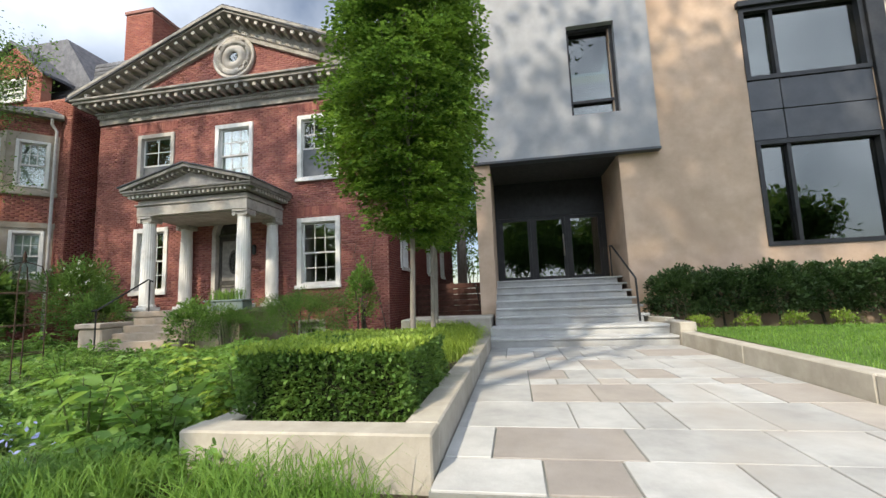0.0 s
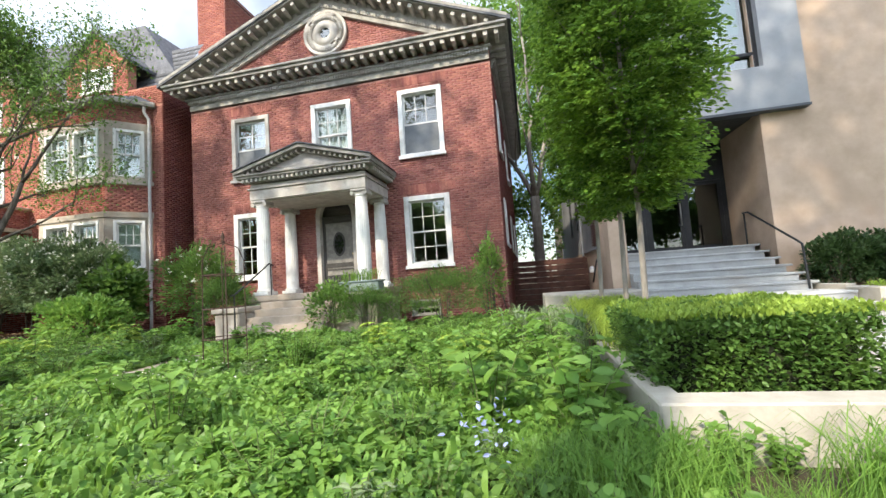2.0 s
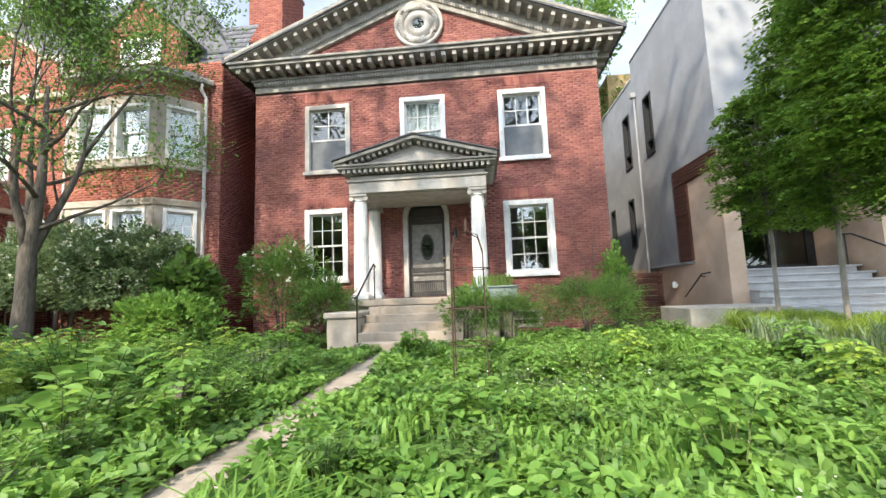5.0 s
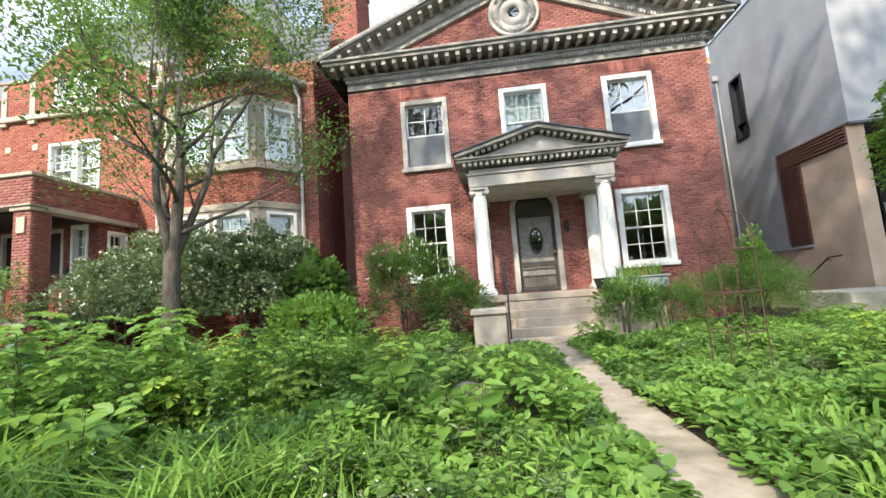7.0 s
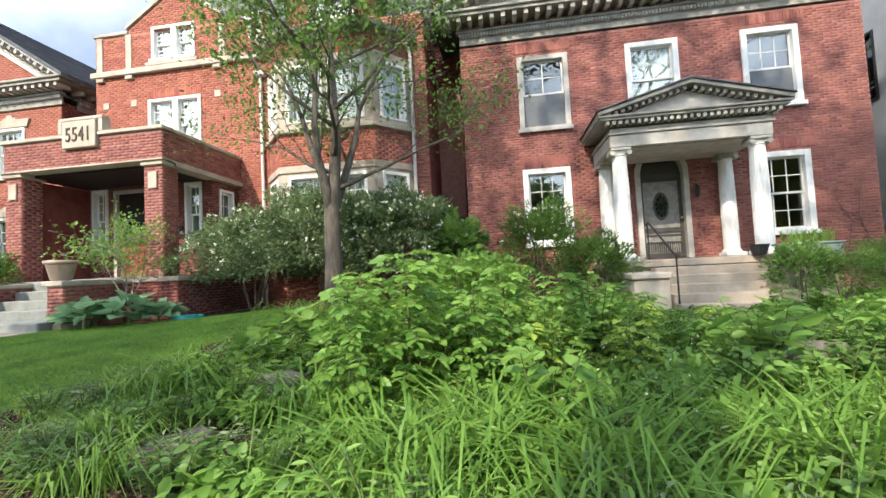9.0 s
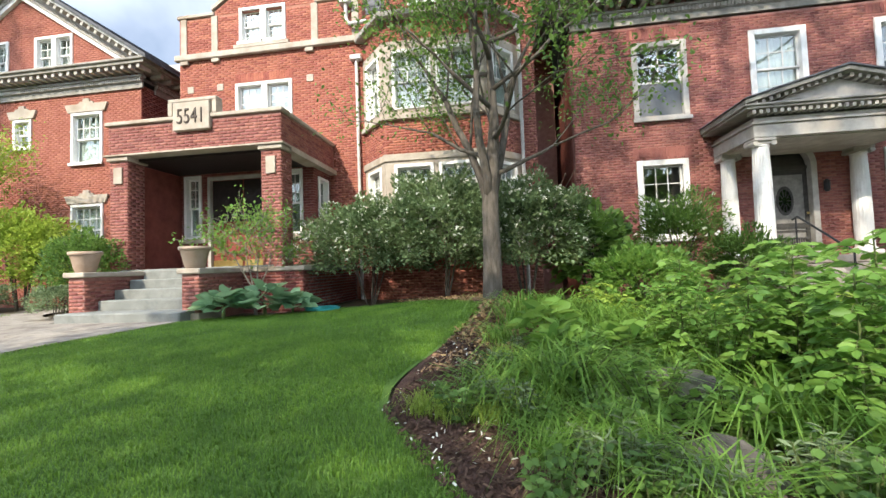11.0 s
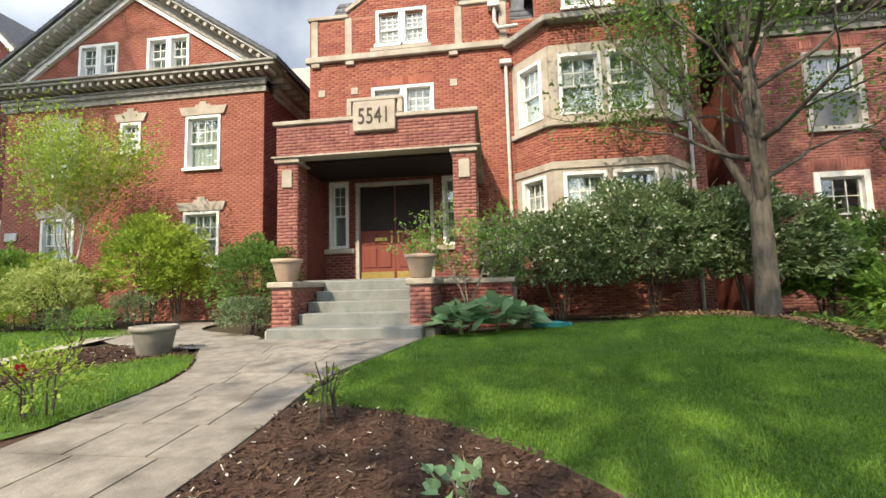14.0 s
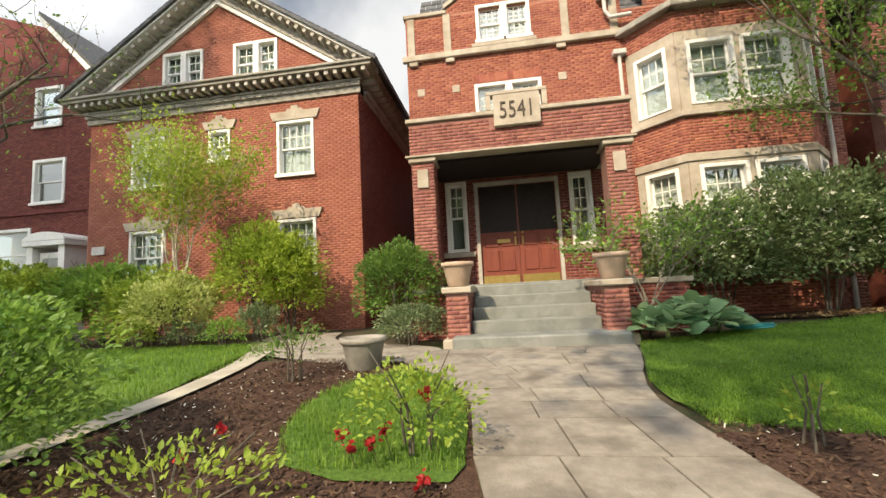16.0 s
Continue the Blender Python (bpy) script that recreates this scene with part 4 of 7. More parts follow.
for s in (-1, 1):
    ua, ub, zb = -8.11 + s * 1.88, -8.11, 4.86
    sl = (zb - 4.34) / (ub - ua)
    P = lambda u, d: 4.34 + (u - ua) * sl + d
    poly = [(ua, P(ua, -0.02)), (ub, P(ub, -0.02)), (ub, P(ub, 0.06)), (ua, P(ua, 0.06))]
    rk = part("porch_rake", Geo().prism(poly if s < 0 else poly[::-1], 8.86, HY - 0.012), M_TRIM, ent)
    part("porch_roof", Geo().prism([(u, z + 0.064) for u, z in [(ua - s * -0.04, P(ua, 0.0)), (ub, P(ub, 0.0)), (ub, P(ub, 0.035)), (ua, P(ua, 0.035))]], 8.82, HY - 0.012), M_SLATE, ent)
    b = mesh_of("dentil", Geo(Matrix.Rotation(-math.atan(sl), 4, "Y")).box(-0.035, 0.035, -0.22, -0.01, -0.105, -0.03), M_TRIM_L)
    for k in range(12):
        u = ua + (ub - ua) * (k + 1.6) / 13.5
        ob = under(new("dentil", b), rk)
        ob.matrix_basis = MP @ Matrix.Translation((u, 0, P(u, 0)))
part("porch_gable", Geo().prism([(-9.6, 4.325), (-6.62, 4.325), (-8.11, 4.75)], 9.12, 9.2), M_TRIM_L, ent)
part("porch_ceiling", Geo().box(-9.6, -6.6, 9.25, HY - 0.012, 3.66, 3.683), M_TRIM_L, ent)
for k in range(6):
    z = 1.21 - 0.16 * (k + 1)
    part("step", Geo().box(-9.15, -7.1, 8.93 - 0.27 * (k + 1), 8.944 - 0.27 * k, 0.0, z, 0.012), M_TANSTEP, porch)
part("cheek_block", Geo().box(-9.8, -9.17, 7.9, 8.94, 0.0, 0.86, 0.03).box(-9.85, -9.16, 7.85, 8.945, 0.864, 0.98, 0.02), M_STONE, porch)
part("cheek_block", Geo().box(-7.07, -6.4, 8.2, 8.94, 0.0, 1.06, 0.03).box(-7.08, -6.3, 8.15, 8.945, 1.064, 1.15, 0.02), M_STONE, porch)
rail = thing("handrail", (-9.1, 8.0, 0.5), "thin black iron handrail beside the porch steps", "handrail")
part("rail", Geo().tube([(-9.12, 9.15, 1.95), (-9.12, 9.0, 2.0), (-9.12, 7.75, 1.28), (-9.12, 7.62, 1.26)], 0.02, 8), M_BLACK, rail)
part("post", Geo().tube([(-9.12, 7.72, 0.2), (-9.12, 7.72, 1.27)], 0.016, 8), M_BLACK, rail)
part("post", Geo().tube([(-9.12, 9.05, 1.2), (-9.12, 9.05, 1.98)], 0.016, 8), M_BLACK, rail)

# tall chimney
ch = thing("chimney", (-13.6, 13, 8), "tall plain red brick chimney", "chimney")
MCH = Matrix.Translation((0, 12.7, 0))
cb = part("shaft", Geo().box(-14.4, -13.2, 12.7, 14.4, 0.2, 12.75).box(-14.45, -13.15, 12.65, 14.45, 12.754, 12.9, 0.02), M_MORTAR, ch)
bricks(cb, MCH, -14.4, -13.2, 7.0, 12.7, [], M_BRICK_O)
bricks(cb, Matrix.Translation((-13.2, 12.7, 0)) @ Matrix.Rotation(radians(90), 4, "Z"), 0, 1.7, 7.0, 12.7, [], M_BRICK_O)


# ---- the house numbered 5541 ----
FY = 10.65
MF = Matrix.Translation((0, FY, 0))
stone_house = thing("bay_windowed_house", (-19, 14, 0.4), "orange-red brick house with limestone bay window and gabled parapet", "house")
MID_WIN = (-22.4, -20.66, 5.1, 6.74)
GAB_WIN = (-22.26, -20.82, 7.93, 8.97)
SIDE_PASS = (-23.4, -19.6, 1.3, 4.2)
F_OPEN = [MID_WIN, GAB_WIN, SIDE_PASS]
f_front = wall("front_wall", stone_house, MF, -24.2, -18.55, 0.2, 8.85, F_OPEN, M_MORTAR_L)
bricks(f_front, MF, -24.2, -18.55, 0.35, 8.85, F_OPEN, M_BRICK_O, single=(-20.6, -18.6, 4.9, 7.4))
gable_poly = [(-23.05, 8.852), (-19.95, 8.852), (-19.95, 9.0), (-21.2, 9.85), (-21.75, 9.85), (-23.05, 9.0)]
f_gable = part("gable_wall", Geo(MF).prism(gable_poly, 0.0, 0.3), M_MORTAR_L, stone_house)
bricks(f_gable, MF, -23.0, -20.0, 8.86, 9.85, [], M_BRICK_O, inside=lambda u, z: z < 9.78 and z < 9.86 - (abs(u + 21.48) - 0.27) * 0.66)
cop = Geo(MF)
for a, b in (((-23.12, 9.0), (-21.78, 9.88)), ((-19.88, 9.0), (-21.18, 9.88))):
    pl = [a, b, (b[0], b[1] + 0.12), (a[0], a[1] + 0.12)]
    cop.prism(pl if a[0] < b[0] else pl[::-1], -0.06, 0.34)
part("gable_coping", cop.box(-21.83, -21.13, -0.064, 0.344, 9.87, 10.0, 0.02), M_STONE, stone_house)
part("parapet_coping", Geo(MF).box(-24.25, -23.05, -0.06, 0.34, 8.854, 8.96, 0.015), M_STONE, stone_house)
part("parapet_coping", Geo(MF).box(-19.93, -18.5, -0.06, 0.34, 8.854, 8.96, 0.015), M_STONE, stone_house)
for x in (-24.05, -23.05, -19.95, -18.75):
    part("stone_pilaster", Geo(MF).box(x - 0.1, x + 0.1, -0.035, 0.0, 7.76, 8.85, 0.01), M_STONE, stone_house)
part("string_course", Geo(MF).box(-24.3, -18.5, -0.12, 0.0, 7.56, 7.74, 0.02), M_STONE, stone_house)
for x in (-24.0, -23.0, -20.1):
    part("stone_corbel", Geo(MF).box(x - 0.12, x + 0.12, -0.09, 0.0, 7.44, 7.555, 0.01), M_STONE, stone_house)
for x in (-23.84, -22.89, -20.12):
    part("stone_square", Geo(MF).box(x - 0.1, x + 0.1, -0.025, 0.0, 6.6, 6.8, 0.008), M_STONE, stone_house)
for o, c in ((MID_WIN, "shade"), (GAB_WIN, "curtain")):
    half = (o[0] + o[1]) / 2
    window(stone_house, MF, o[0], half + 0.03, o[2], o[3], cas=0.09, cols=3, rows=3, trim=M_WHITE, sash=M_WHITE, cover="curtain" if c == "curtain" else "blind")
    window(stone_house, MF, half + 0.032, o[1], o[2], o[3], cas=0.09, cols=3, rows=3, trim=M_WHITE, sash=M_WHITE, cover="curtain" if c == "curtain" else "blind")
part("gable_sill", Geo(MF).box(-22.4, -20.7, -0.11, -0.0, 7.745, 7.85, 0.01), M_STONE, stone_house)
g = Geo(MF)
for k in range(22):
    g.box(-22.4 + k * 0.08, -22.4 + k * 0.08 + 0.07, -0.013, 0, 6.78, 7.0)
tagged(part("soldier_bricks", g, M_BRICK_O, f_front), kind="stuff")

# canted bay: three faces
BAY = [((-18.55, 10.65), (-17.75, 9.78)), ((-17.75, 9.78), (-15.2, 9.78)), ((-15.2, 9.78), (-14.38, 10.65))]
for k, (a, b) in enumerate(BAY):
    L = math.hypot(b[0] - a[0], b[1] - a[1])
    mb = Matrix.Translation((a[0], a[1], 0)) @ Matrix.Rotation(math.atan2(b[1] - a[1], b[0] - a[0]), 4, "Z")
    ups = [(0.22, 1.22, 5.2, 6.72), (1.34, 2.34, 5.2, 6.72)] if k == 1 else [(0.2, L - 0.2, 5.2, 6.72)]
    lows = [(0.22, 1.22, 2.3, 3.82), (1.34, 2.34, 2.3, 3.82)] if k == 1 else [(0.2, L - 0.2, 2.3, 3.82)]
    f = wall("bay_wall", stone_house, mb, 0, L, 0.2, 7.5, ups + lows, M_MORTAR_L, thick=0.25)
    for z0, z1 in ((0.35, 1.9), (4.1, 4.92), (6.98, 7.5)):
        # Right-hand face gets darker brick: its turned-away shade is in the colour.
        bricks(f, mb, 0, L, z0, z1, [], M_BRICK_O if k < 2 else M_BRICK)
    for z0, z1, op in ((1.92, 4.07, lows), (5.08, 6.96, ups)):
        for a_, b_, c_, d_ in cells(0, L, z0, z1, op):
            part("stone_block", Geo(mb).box(a_, b_, -0.02, -0.001, c_, d_, 0.004), M_STONE, f, "limestone facing by the windows")
    part("bay_sill_band", Geo(mb).box(-0.04, L + 0.04, -0.10, -0.0, 4.94, 5.07, 0.015), M_STONE, f)
    part("bay_head_band", Geo(mb).box(-0.03, L + 0.03, -0.06, -0.0, 3.9, 4.08, 0.012), M_STONE, f)
    part("bay_eave", Geo(mb).box(-0.1, L + 0.1, -0.22, 0.1, 7.5, 7.66, 0.02), M_TRIM, f)
    for o in ups + lows:
        window(stone_house, mb, *o, cas=0.085, cols=3, rows=2, trim=M_WHITE, sash=M_WHITE, lower=False, cover="blind" if o[2] > 5 or k != 1 else "curtain", sill=False, deep=0.12)
roofpoly = [(-18.7, 10.65), (-17.85, 9.6), (-15.1, 9.6), (-14.2, 10.65)]
g = Geo().add([(x, y, 7.66) for x, y in roofpoly] + [(-18.0, 10.66, 8.05), (-17.5, 10.6, 8.05), (-15.4, 10.6, 8.05), (-14.9, 10.66, 8.05)],
              [(0, 1, 5, 4), (1, 2, 6, 5), (2, 3, 7, 6), (4, 5, 6, 7)])
part("bay_roof", g, M_SLATE, stone_house, "dark hipped roof over the bay")
# wall above and beside the bay, dormer and main roof
f2 = wall("front_wall", stone_house, MF, -18.54, -13.95, 7.66, 8.3, [], M_MORTAR_L)
bricks(f2, MF, -18.54, -13.95, 7.66, 8.3, [], M_BRICK_O)
f3 = wall("front_wall", stone_house, MF, -14.38, -13.95, 0.2, 7.655, [], M_MORTAR_L)
bricks(f3, MF, -14.38, -13.95, 0.35, 7.6, [], M_BRICK)
DORM = (-17.2, -15.9, 8.45, 9.25)
f4 = wall("dormer_wall", stone_house, MF, -17.9, -15.3, 8.302, 9.3, [DORM], M_MORTAR_L)
bricks(f4, MF, -17.9, -15.3, 8.302, 9.3, [DORM], M_BRICK_O)
f5 = part("dormer_gable", Geo(MF).prism([(-17.9, 9.302), (-15.3, 9.302), (-16.6, 10.5)], 0.0, 0.25), M_MORTAR_L, stone_house)
bricks(f5, MF, -17.9, -15.3, 9.31, 10.4, [], M_BRICK_O, inside=lambda u, z: z < 10.4 - abs(u + 16.6) * 0.92)
for s in (-1, 1):
    pl = [(-16.6 + s * 1.5, 9.2), (-16.6, 10.56), (-16.6, 10.66), (-16.6 + s * 1.5, 9.3)]
    part("dormer_roof", Geo(MF).prism(pl if s < 0 else pl[::-1], -0.12, 3.0), M_SLATE, stone_house)
window(stone_house, MF, *DORM, cas=0.08, cols=4, rows=2, trim=M_WHITE, sash=M_WHITE, cover="curtain")
MFR = Matrix.Translation((-13.95, FY, 0)) @ Matrix.Rotation(radians(90), 4, "Z")
fs = wall("side_wall", stone_house, MFR, 0.302, 13, 0.2, 8.3, [], M_MORTAR)
# Side wall in the darkened brick, shade included in the colour.
bricks(fs, MFR, 0.0, 13, 0.35, 8.3, [], M_BRICK_SHADE)
wall("far_side_wall", stone_house, Matrix.Translation((-23.9, FY + 0.302, 0)) @ Matrix.Rotation(radians(90), 4, "Z"), 0, 12, 0.2, 8.85, [], M_BRICK_SHADE)
inner_shell(stone_house, -23.85, -14.3, FY + 0.31, FY + 5, 0.4, 8.2, (1.3, 4.6, 7.7))
g = Geo().prism([(-24.0, 8.4), (-13.8, 8.4), (-15.6, 11.2), (-22.2, 11.2)], FY + 0.9, FY + 12)
mr = part("roof", g, M_SLATE, stone_house, "dark slate roof behind the parapet")
ex, ey = Vector((1, 0, 0)), Vector((0, 0.5, 0.866))
mm = Matrix((ex, ey, ex.cross(ey))).transposed().to_4x4()
mm.translation = (-24.0, FY + 0.35, 8.3)
slates(mr, mm, 0, 10.2, 2.6, 9, 30)
for x, z1 in ((-18.72, 7.5),):
    dp = part("downspout", Geo().tube([(x, FY - 0.09, 0.4), (x, FY - 0.09, 7.0)], 0.045, 10).box(x - 0.16, x + 0.16, FY - 0.2, FY - 0.01, 7.0, 7.14, 0.02), M_GUTTER, stone_house, "pale grey downpipe")
    part("rainwater_pipe", Geo().tube([(x - 0.25, FY - 0.14, 8.6), (x - 0.25, FY - 0.14, 8.2), (x - 0.15, FY - 0.16, 8.02), (x + 0.35, FY - 0.2, 8.02)], 0.05, 10).box(x - 0.42, x - 0.1, FY - 0.25, FY - 0.01, 8.6, 8.74, 0.015), M_GUTTER, dp)
part("downspout", Geo().tube([(-14.33, 10.5, 0.4), (-14.33, 10.5, 7.1), (-14.4, 10.4, 7.3), (-14.4, 10.4, 7.48)], 0.045, 10), M_GUTTER, stone_house, "pale grey downpipe")

# vestibule and porch
VY = 9.62
MV = Matrix.Translation((0, VY, 0))
V_OPEN = [(-23.2, -22.7, 2.2, 3.86), (-22.52, -20.6, 1.42, 3.8), (-20.38, -19.88, 2.2, 3.86)]
vw = wall("vestibule_wall", stone_house, MV, -23.4, -19.6, 0.4, 4.2, V_OPEN, M_MORTAR, thick=0.2)
# Recessed porch walls: darker brick carries the shade of the recess.
bricks(vw, MV, -23.4, -19.6, 1.35, 4.2, V_OPEN, M_BRICK_SHADE)
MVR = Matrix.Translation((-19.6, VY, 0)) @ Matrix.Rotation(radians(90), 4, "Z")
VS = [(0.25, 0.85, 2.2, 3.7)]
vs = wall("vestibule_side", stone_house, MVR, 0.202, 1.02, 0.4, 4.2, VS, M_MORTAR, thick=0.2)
bricks(vs, MVR, 0.0, 1.02, 1.35, 4.2, VS, M_BRICK_SHADE)
window(stone_house, MVR, *VS[0], cas=0.07, cols=2, rows=2, trim=M_WHITE, sash=M_WHITE)
for o in (V_OPEN[0], V_OPEN[2]):
    window(stone_house, MV, *o, cas=0.075, cols=2, rows=3, trim=M_WHITE, sash=M_WHITE, lower=False, cover="curtain", sill=False)
part("vestibule_sill", Geo(MV).box(-23.45, -22.56, -0.09, 0, 2.08, 2.195, 0.015), M_STONE, vw)
part("vestibule_sill", Geo(MV).box(-20.56, -19.55, -0.09, 0, 2.08, 2.195, 0.015), M_STONE, vw)
dc = part("door_case", Geo(MV).box(-22.52, -22.44, -0.03, 0.16, 1.42, 3.8).box(-20.68, -20.6, -0.03, 0.16, 1.42, 3.8).box(-22.44, -20.68, -0.03, 0.16, 3.72, 3.8), M_TRIM_L, stone_house, "pale door frame")
for s in (-1, 1):
    a, b = (-22.44, -21.565) if s < 0 else (-21.555, -20.68)
    d = part("door", Geo(MV).box(a, b, 0.07, 0.12, 1.42, 3.72), M_DOOR_R, dc, "red-brown panelled double door")
    for k in range(2):
        u = a + 0.1 + k * 0.36
        part("door_panel", Geo(MV).box(u, u + 0.31, 0.045, 0.069, 1.72, 2.2, 0.012), M_DOOR_R, d)
        part("door_panel", Geo(MV).box(u, u + 0.31, 0.045, 0.069, 2.28, 2.56, 0.012), M_DOOR_R, d)
    # Near-black sheet covering the upper half of each door leaf.
    part("dark_upper_panel", Geo(MV).box(a + 0.02, b - 0.02, 0.05, 0.069, 2.62, 3.70), M_DOOR_D, d, "dark panel over the upper half")
    part("kick_plate", Geo(MV).box(a + 0.03, b - 0.03, 0.036, 0.069, 1.44, 1.62), M_BRASS, d, "worn brass kick plate")
    x = b - 0.08 if s < 0 else a + 0.08
    part("door_handle", Geo(MV).box(x - 0.02, x + 0.02, 0.02, 0.069, 2.3, 2.5, 0.008).turned(x, 0.03, [(0.008, 2.55), (0.03, 2.56), (0.03, 2.6), (0.008, 2.61)], 10), M_BRASS, d)
    if s < 0:
        part("letter_plate", Geo(MV).box(a + 0.38, a + 0.68, 0.03, 0.069, 2.36, 2.45, 0.01), M_BRASS, d)
part("mailbox", Geo(MV).box(-20.56, -20.44, -0.06, -0.011, 2.55, 2.72, 0.01), M_BLACK, stone_house)
for x0, x1 in ((-23.62, -23.18), (-19.95, -19.5)):
    pr = part("porch_pier", Geo().box(x0, x1, 7.92, 8.36, 0.4, 3.86), M_MORTAR, stone_house)
    bricks(pr, Matrix.Translation((0, 7.92, 0)), x0, x1, 1.35, 3.84, [], M_BRICK)
    bricks(pr, Matrix.Translation((x1, 7.92, 0)) @ Matrix.Rotation(radians(90), 4, "Z"), 0, 0.44, 1.35, 3.84, [], M_BRICK)
    part("pier_plaque", Geo().box((x0 + x1) / 2 - 0.11, (x0 + x1) / 2 + 0.11, 7.88, 7.911, 3.35, 3.72, 0.008), M_STONE, pr)
    part("pier_band", Geo().box(x0 - 0.05, x1 + 0.05, 7.86, 8.42, 3.864, 3.96, 0.012), M_STONE, pr)
# Inner porch side, also in the brick darkened for shade.
lw = part("porch_side_wall", Geo().box(-23.6, -23.3, 8.37, VY, 0.4, 3.86), M_BRICK_SHADE, stone_house)
pb = part("porch_parapet", Geo().box(-23.64, -19.48, 7.9, 8.15, 4.0, 4.66).box(-19.73, -19.48, 8.152, FY - 0.01, 4.0, 4.66).box(-23.64, -23.4, 8.152, FY - 0.01, 4.0, 4.66), M_MORTAR, stone_house)
bricks(pb, Matrix.Translation((0, 7.9, 0)), -23.64, -19.48, 4.0, 4.66, [(-22.05, -21.07, 4.4, 5)], M_BRICK)
bricks(pb, Matrix.Translation((-19.48, 7.9, 0)) @ Matrix.Rotation(radians(90), 4, "Z"), 0, 2.7, 4.0, 4.66, [], M_BRICK)
part("porch_beam_band", Geo().box(-23.72, -19.4, 7.82, 8.2, 3.965, 3.999).box(-19.75, -19.4, 8.2, FY - 0.01, 3.88, 3.999), M_STONE, pb)
part("porch_coping", Geo().box(-23.7, -19.42, 7.84, 8.2, 4.664, 4.75, 0.012).box(-19.78, -19.42, 8.204, FY - 0.01, 4.664, 4.75, 0.012).box(-23.7, -23.36, 8.204, FY - 0.01, 4.664, 4.75, 0.012), M_STONE, pb)
# Ceiling coloured near-black: the shade under the porch roof is painted in.
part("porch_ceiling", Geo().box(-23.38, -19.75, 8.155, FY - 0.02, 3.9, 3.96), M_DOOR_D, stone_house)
sg = part("number_stone", Geo().box(-21.95, -21.07, 7.80, 8.0, 4.40, 5.02, 0.015), M_STONE, stone_house, "limestone block with the number 5541")
part("number_frame", Geo().box(-22.09, -20.93, 7.84, 8.05, 5.044, 5.12, 0.012).box(-22.09, -21.995, 7.84, 8.05, 4.76, 5.04).box(-21.025, -20.93, 7.84, 8.05, 4.76, 5.04), M_STONE, sg)
tc = bpy.data.curves.new("number", "FONT")
tc.body, tc.size, tc.align_x, tc.align_y, tc.extrude, tc.space_character = "5541", 0.42, "CENTER", "CENTER", 0.012, 1.05
txt = new("number_text", tc)
dg = bpy.context.evaluated_depsgraph_get()
tm = bpy.data.meshes.new_from_object(txt.evaluated_get(dg))
bpy.data.objects.remove(txt)
tm.materials.clear()
tm.materials.append(M_INK)
num = under(new("number", tm), sg)
num.matrix_basis = pose(-21.51, 7.795, 4.69, 90, 0, 0) @ Matrix.Diagonal((0.78, 1.12, 1, 1))
tagged(num, "dark number 5541")

# steps, low walls and floor of the porch
pf = part("porch_floor", Geo().box(-23.7, -18.9, 7.85, FY - 0.01, 0.3, 1.38).box(-23.4, -19.7, 7.8, VY, 1.384, 1.42, 0.01), M_STEP, stone_house, "grey stone porch floor")
for k in range(5):
    z = 0.47 + 0.184 * (k + 1)
    part("step", Geo().box(-22.5, -20.56, 6.3 + 0.33 * k, 6.3 + 0.33 * (k + 1) if k < 4 else 7.84, 0.2, z, 0.015) if k else Geo().box(-22.75, -20.3, 6.05, 6.62, 0.2, z, 0.02), M_STEP, pf)
for x0, x1 in ((-22.85, -22.52), (-20.54, -20.21)):
    pw = part("stair_wall", Geo().box(x0, x1, 6.4, 7.84, 0.3, 1.28), M_MORTAR, pf)
    bricks(pw, Matrix.Translation((0, 6.4, 0)), x0, x1, 0.62, 1.28, [], M_BRICK)
    bricks(pw, Matrix.Translation((x1, 6.4, 0)) @ Matrix.Rotation(radians(90), 4, "Z"), 0, 1.44, 0.62, 1.28, [], M_BRICK)
    bricks(pw, Matrix.Translation((x0, 7.84, 0)) @ Matrix.Rotation(radians(-90), 4, "Z"), 0, 1.44, 0.62, 1.28, [], M_BRICK)
    part("stair_coping", Geo().box(x0 - 0.06, x1 + 0.06, 6.33, 7.84, 1.284, 1.38, 0.015), M_STONE, pw)
    part("stair_plinth", Geo().box(x0 - 0.07, x1 + 0.07, 6.30, 7.0, 0.3, 0.6, 0.015), M_STONE, pw)
lwr = part("porch_base_wall", Geo().box(-20.2, -18.9, 7.6, 7.84, 0.3, 1.28), M_MORTAR, pf)
# Low base walls: shadow under the bushes is in the dark brick colour.
bricks(lwr, Matrix.Translation((0, 7.6, 0)), -20.2, -18.9, 0.4, 1.28, [], M_BRICK_SHADE)
bricks(lwr, Matrix.Translation((-18.9, 7.6, 0)) @ Matrix.Rotation(radians(90), 4, "Z"), 0, 3.0, 0.4, 1.28, [], M_BRICK_SHADE)
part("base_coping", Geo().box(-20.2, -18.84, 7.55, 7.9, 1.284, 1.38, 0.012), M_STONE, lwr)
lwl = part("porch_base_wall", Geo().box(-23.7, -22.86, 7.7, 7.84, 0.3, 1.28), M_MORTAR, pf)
bricks(lwl, Matrix.Translation((0, 7.7, 0)), -23.7, -22.86, 0.4, 1.28, [], M_BRICK_SHADE)


# ---- the gabled brick house ----
GY = 10.85
MG = Matrix.Translation((0, GY, 0))
gabled = thing("gabled_house", (-30, 15, 0.4), "smooth orange-red brick house with a white dentilled gable", "house")
G_UP = [(-32.92, -31.82, 4.89, 6.42), (-30.34, -29.64, 5.49, 6.42), (-28.17, -27.04, 4.85, 6.45)]
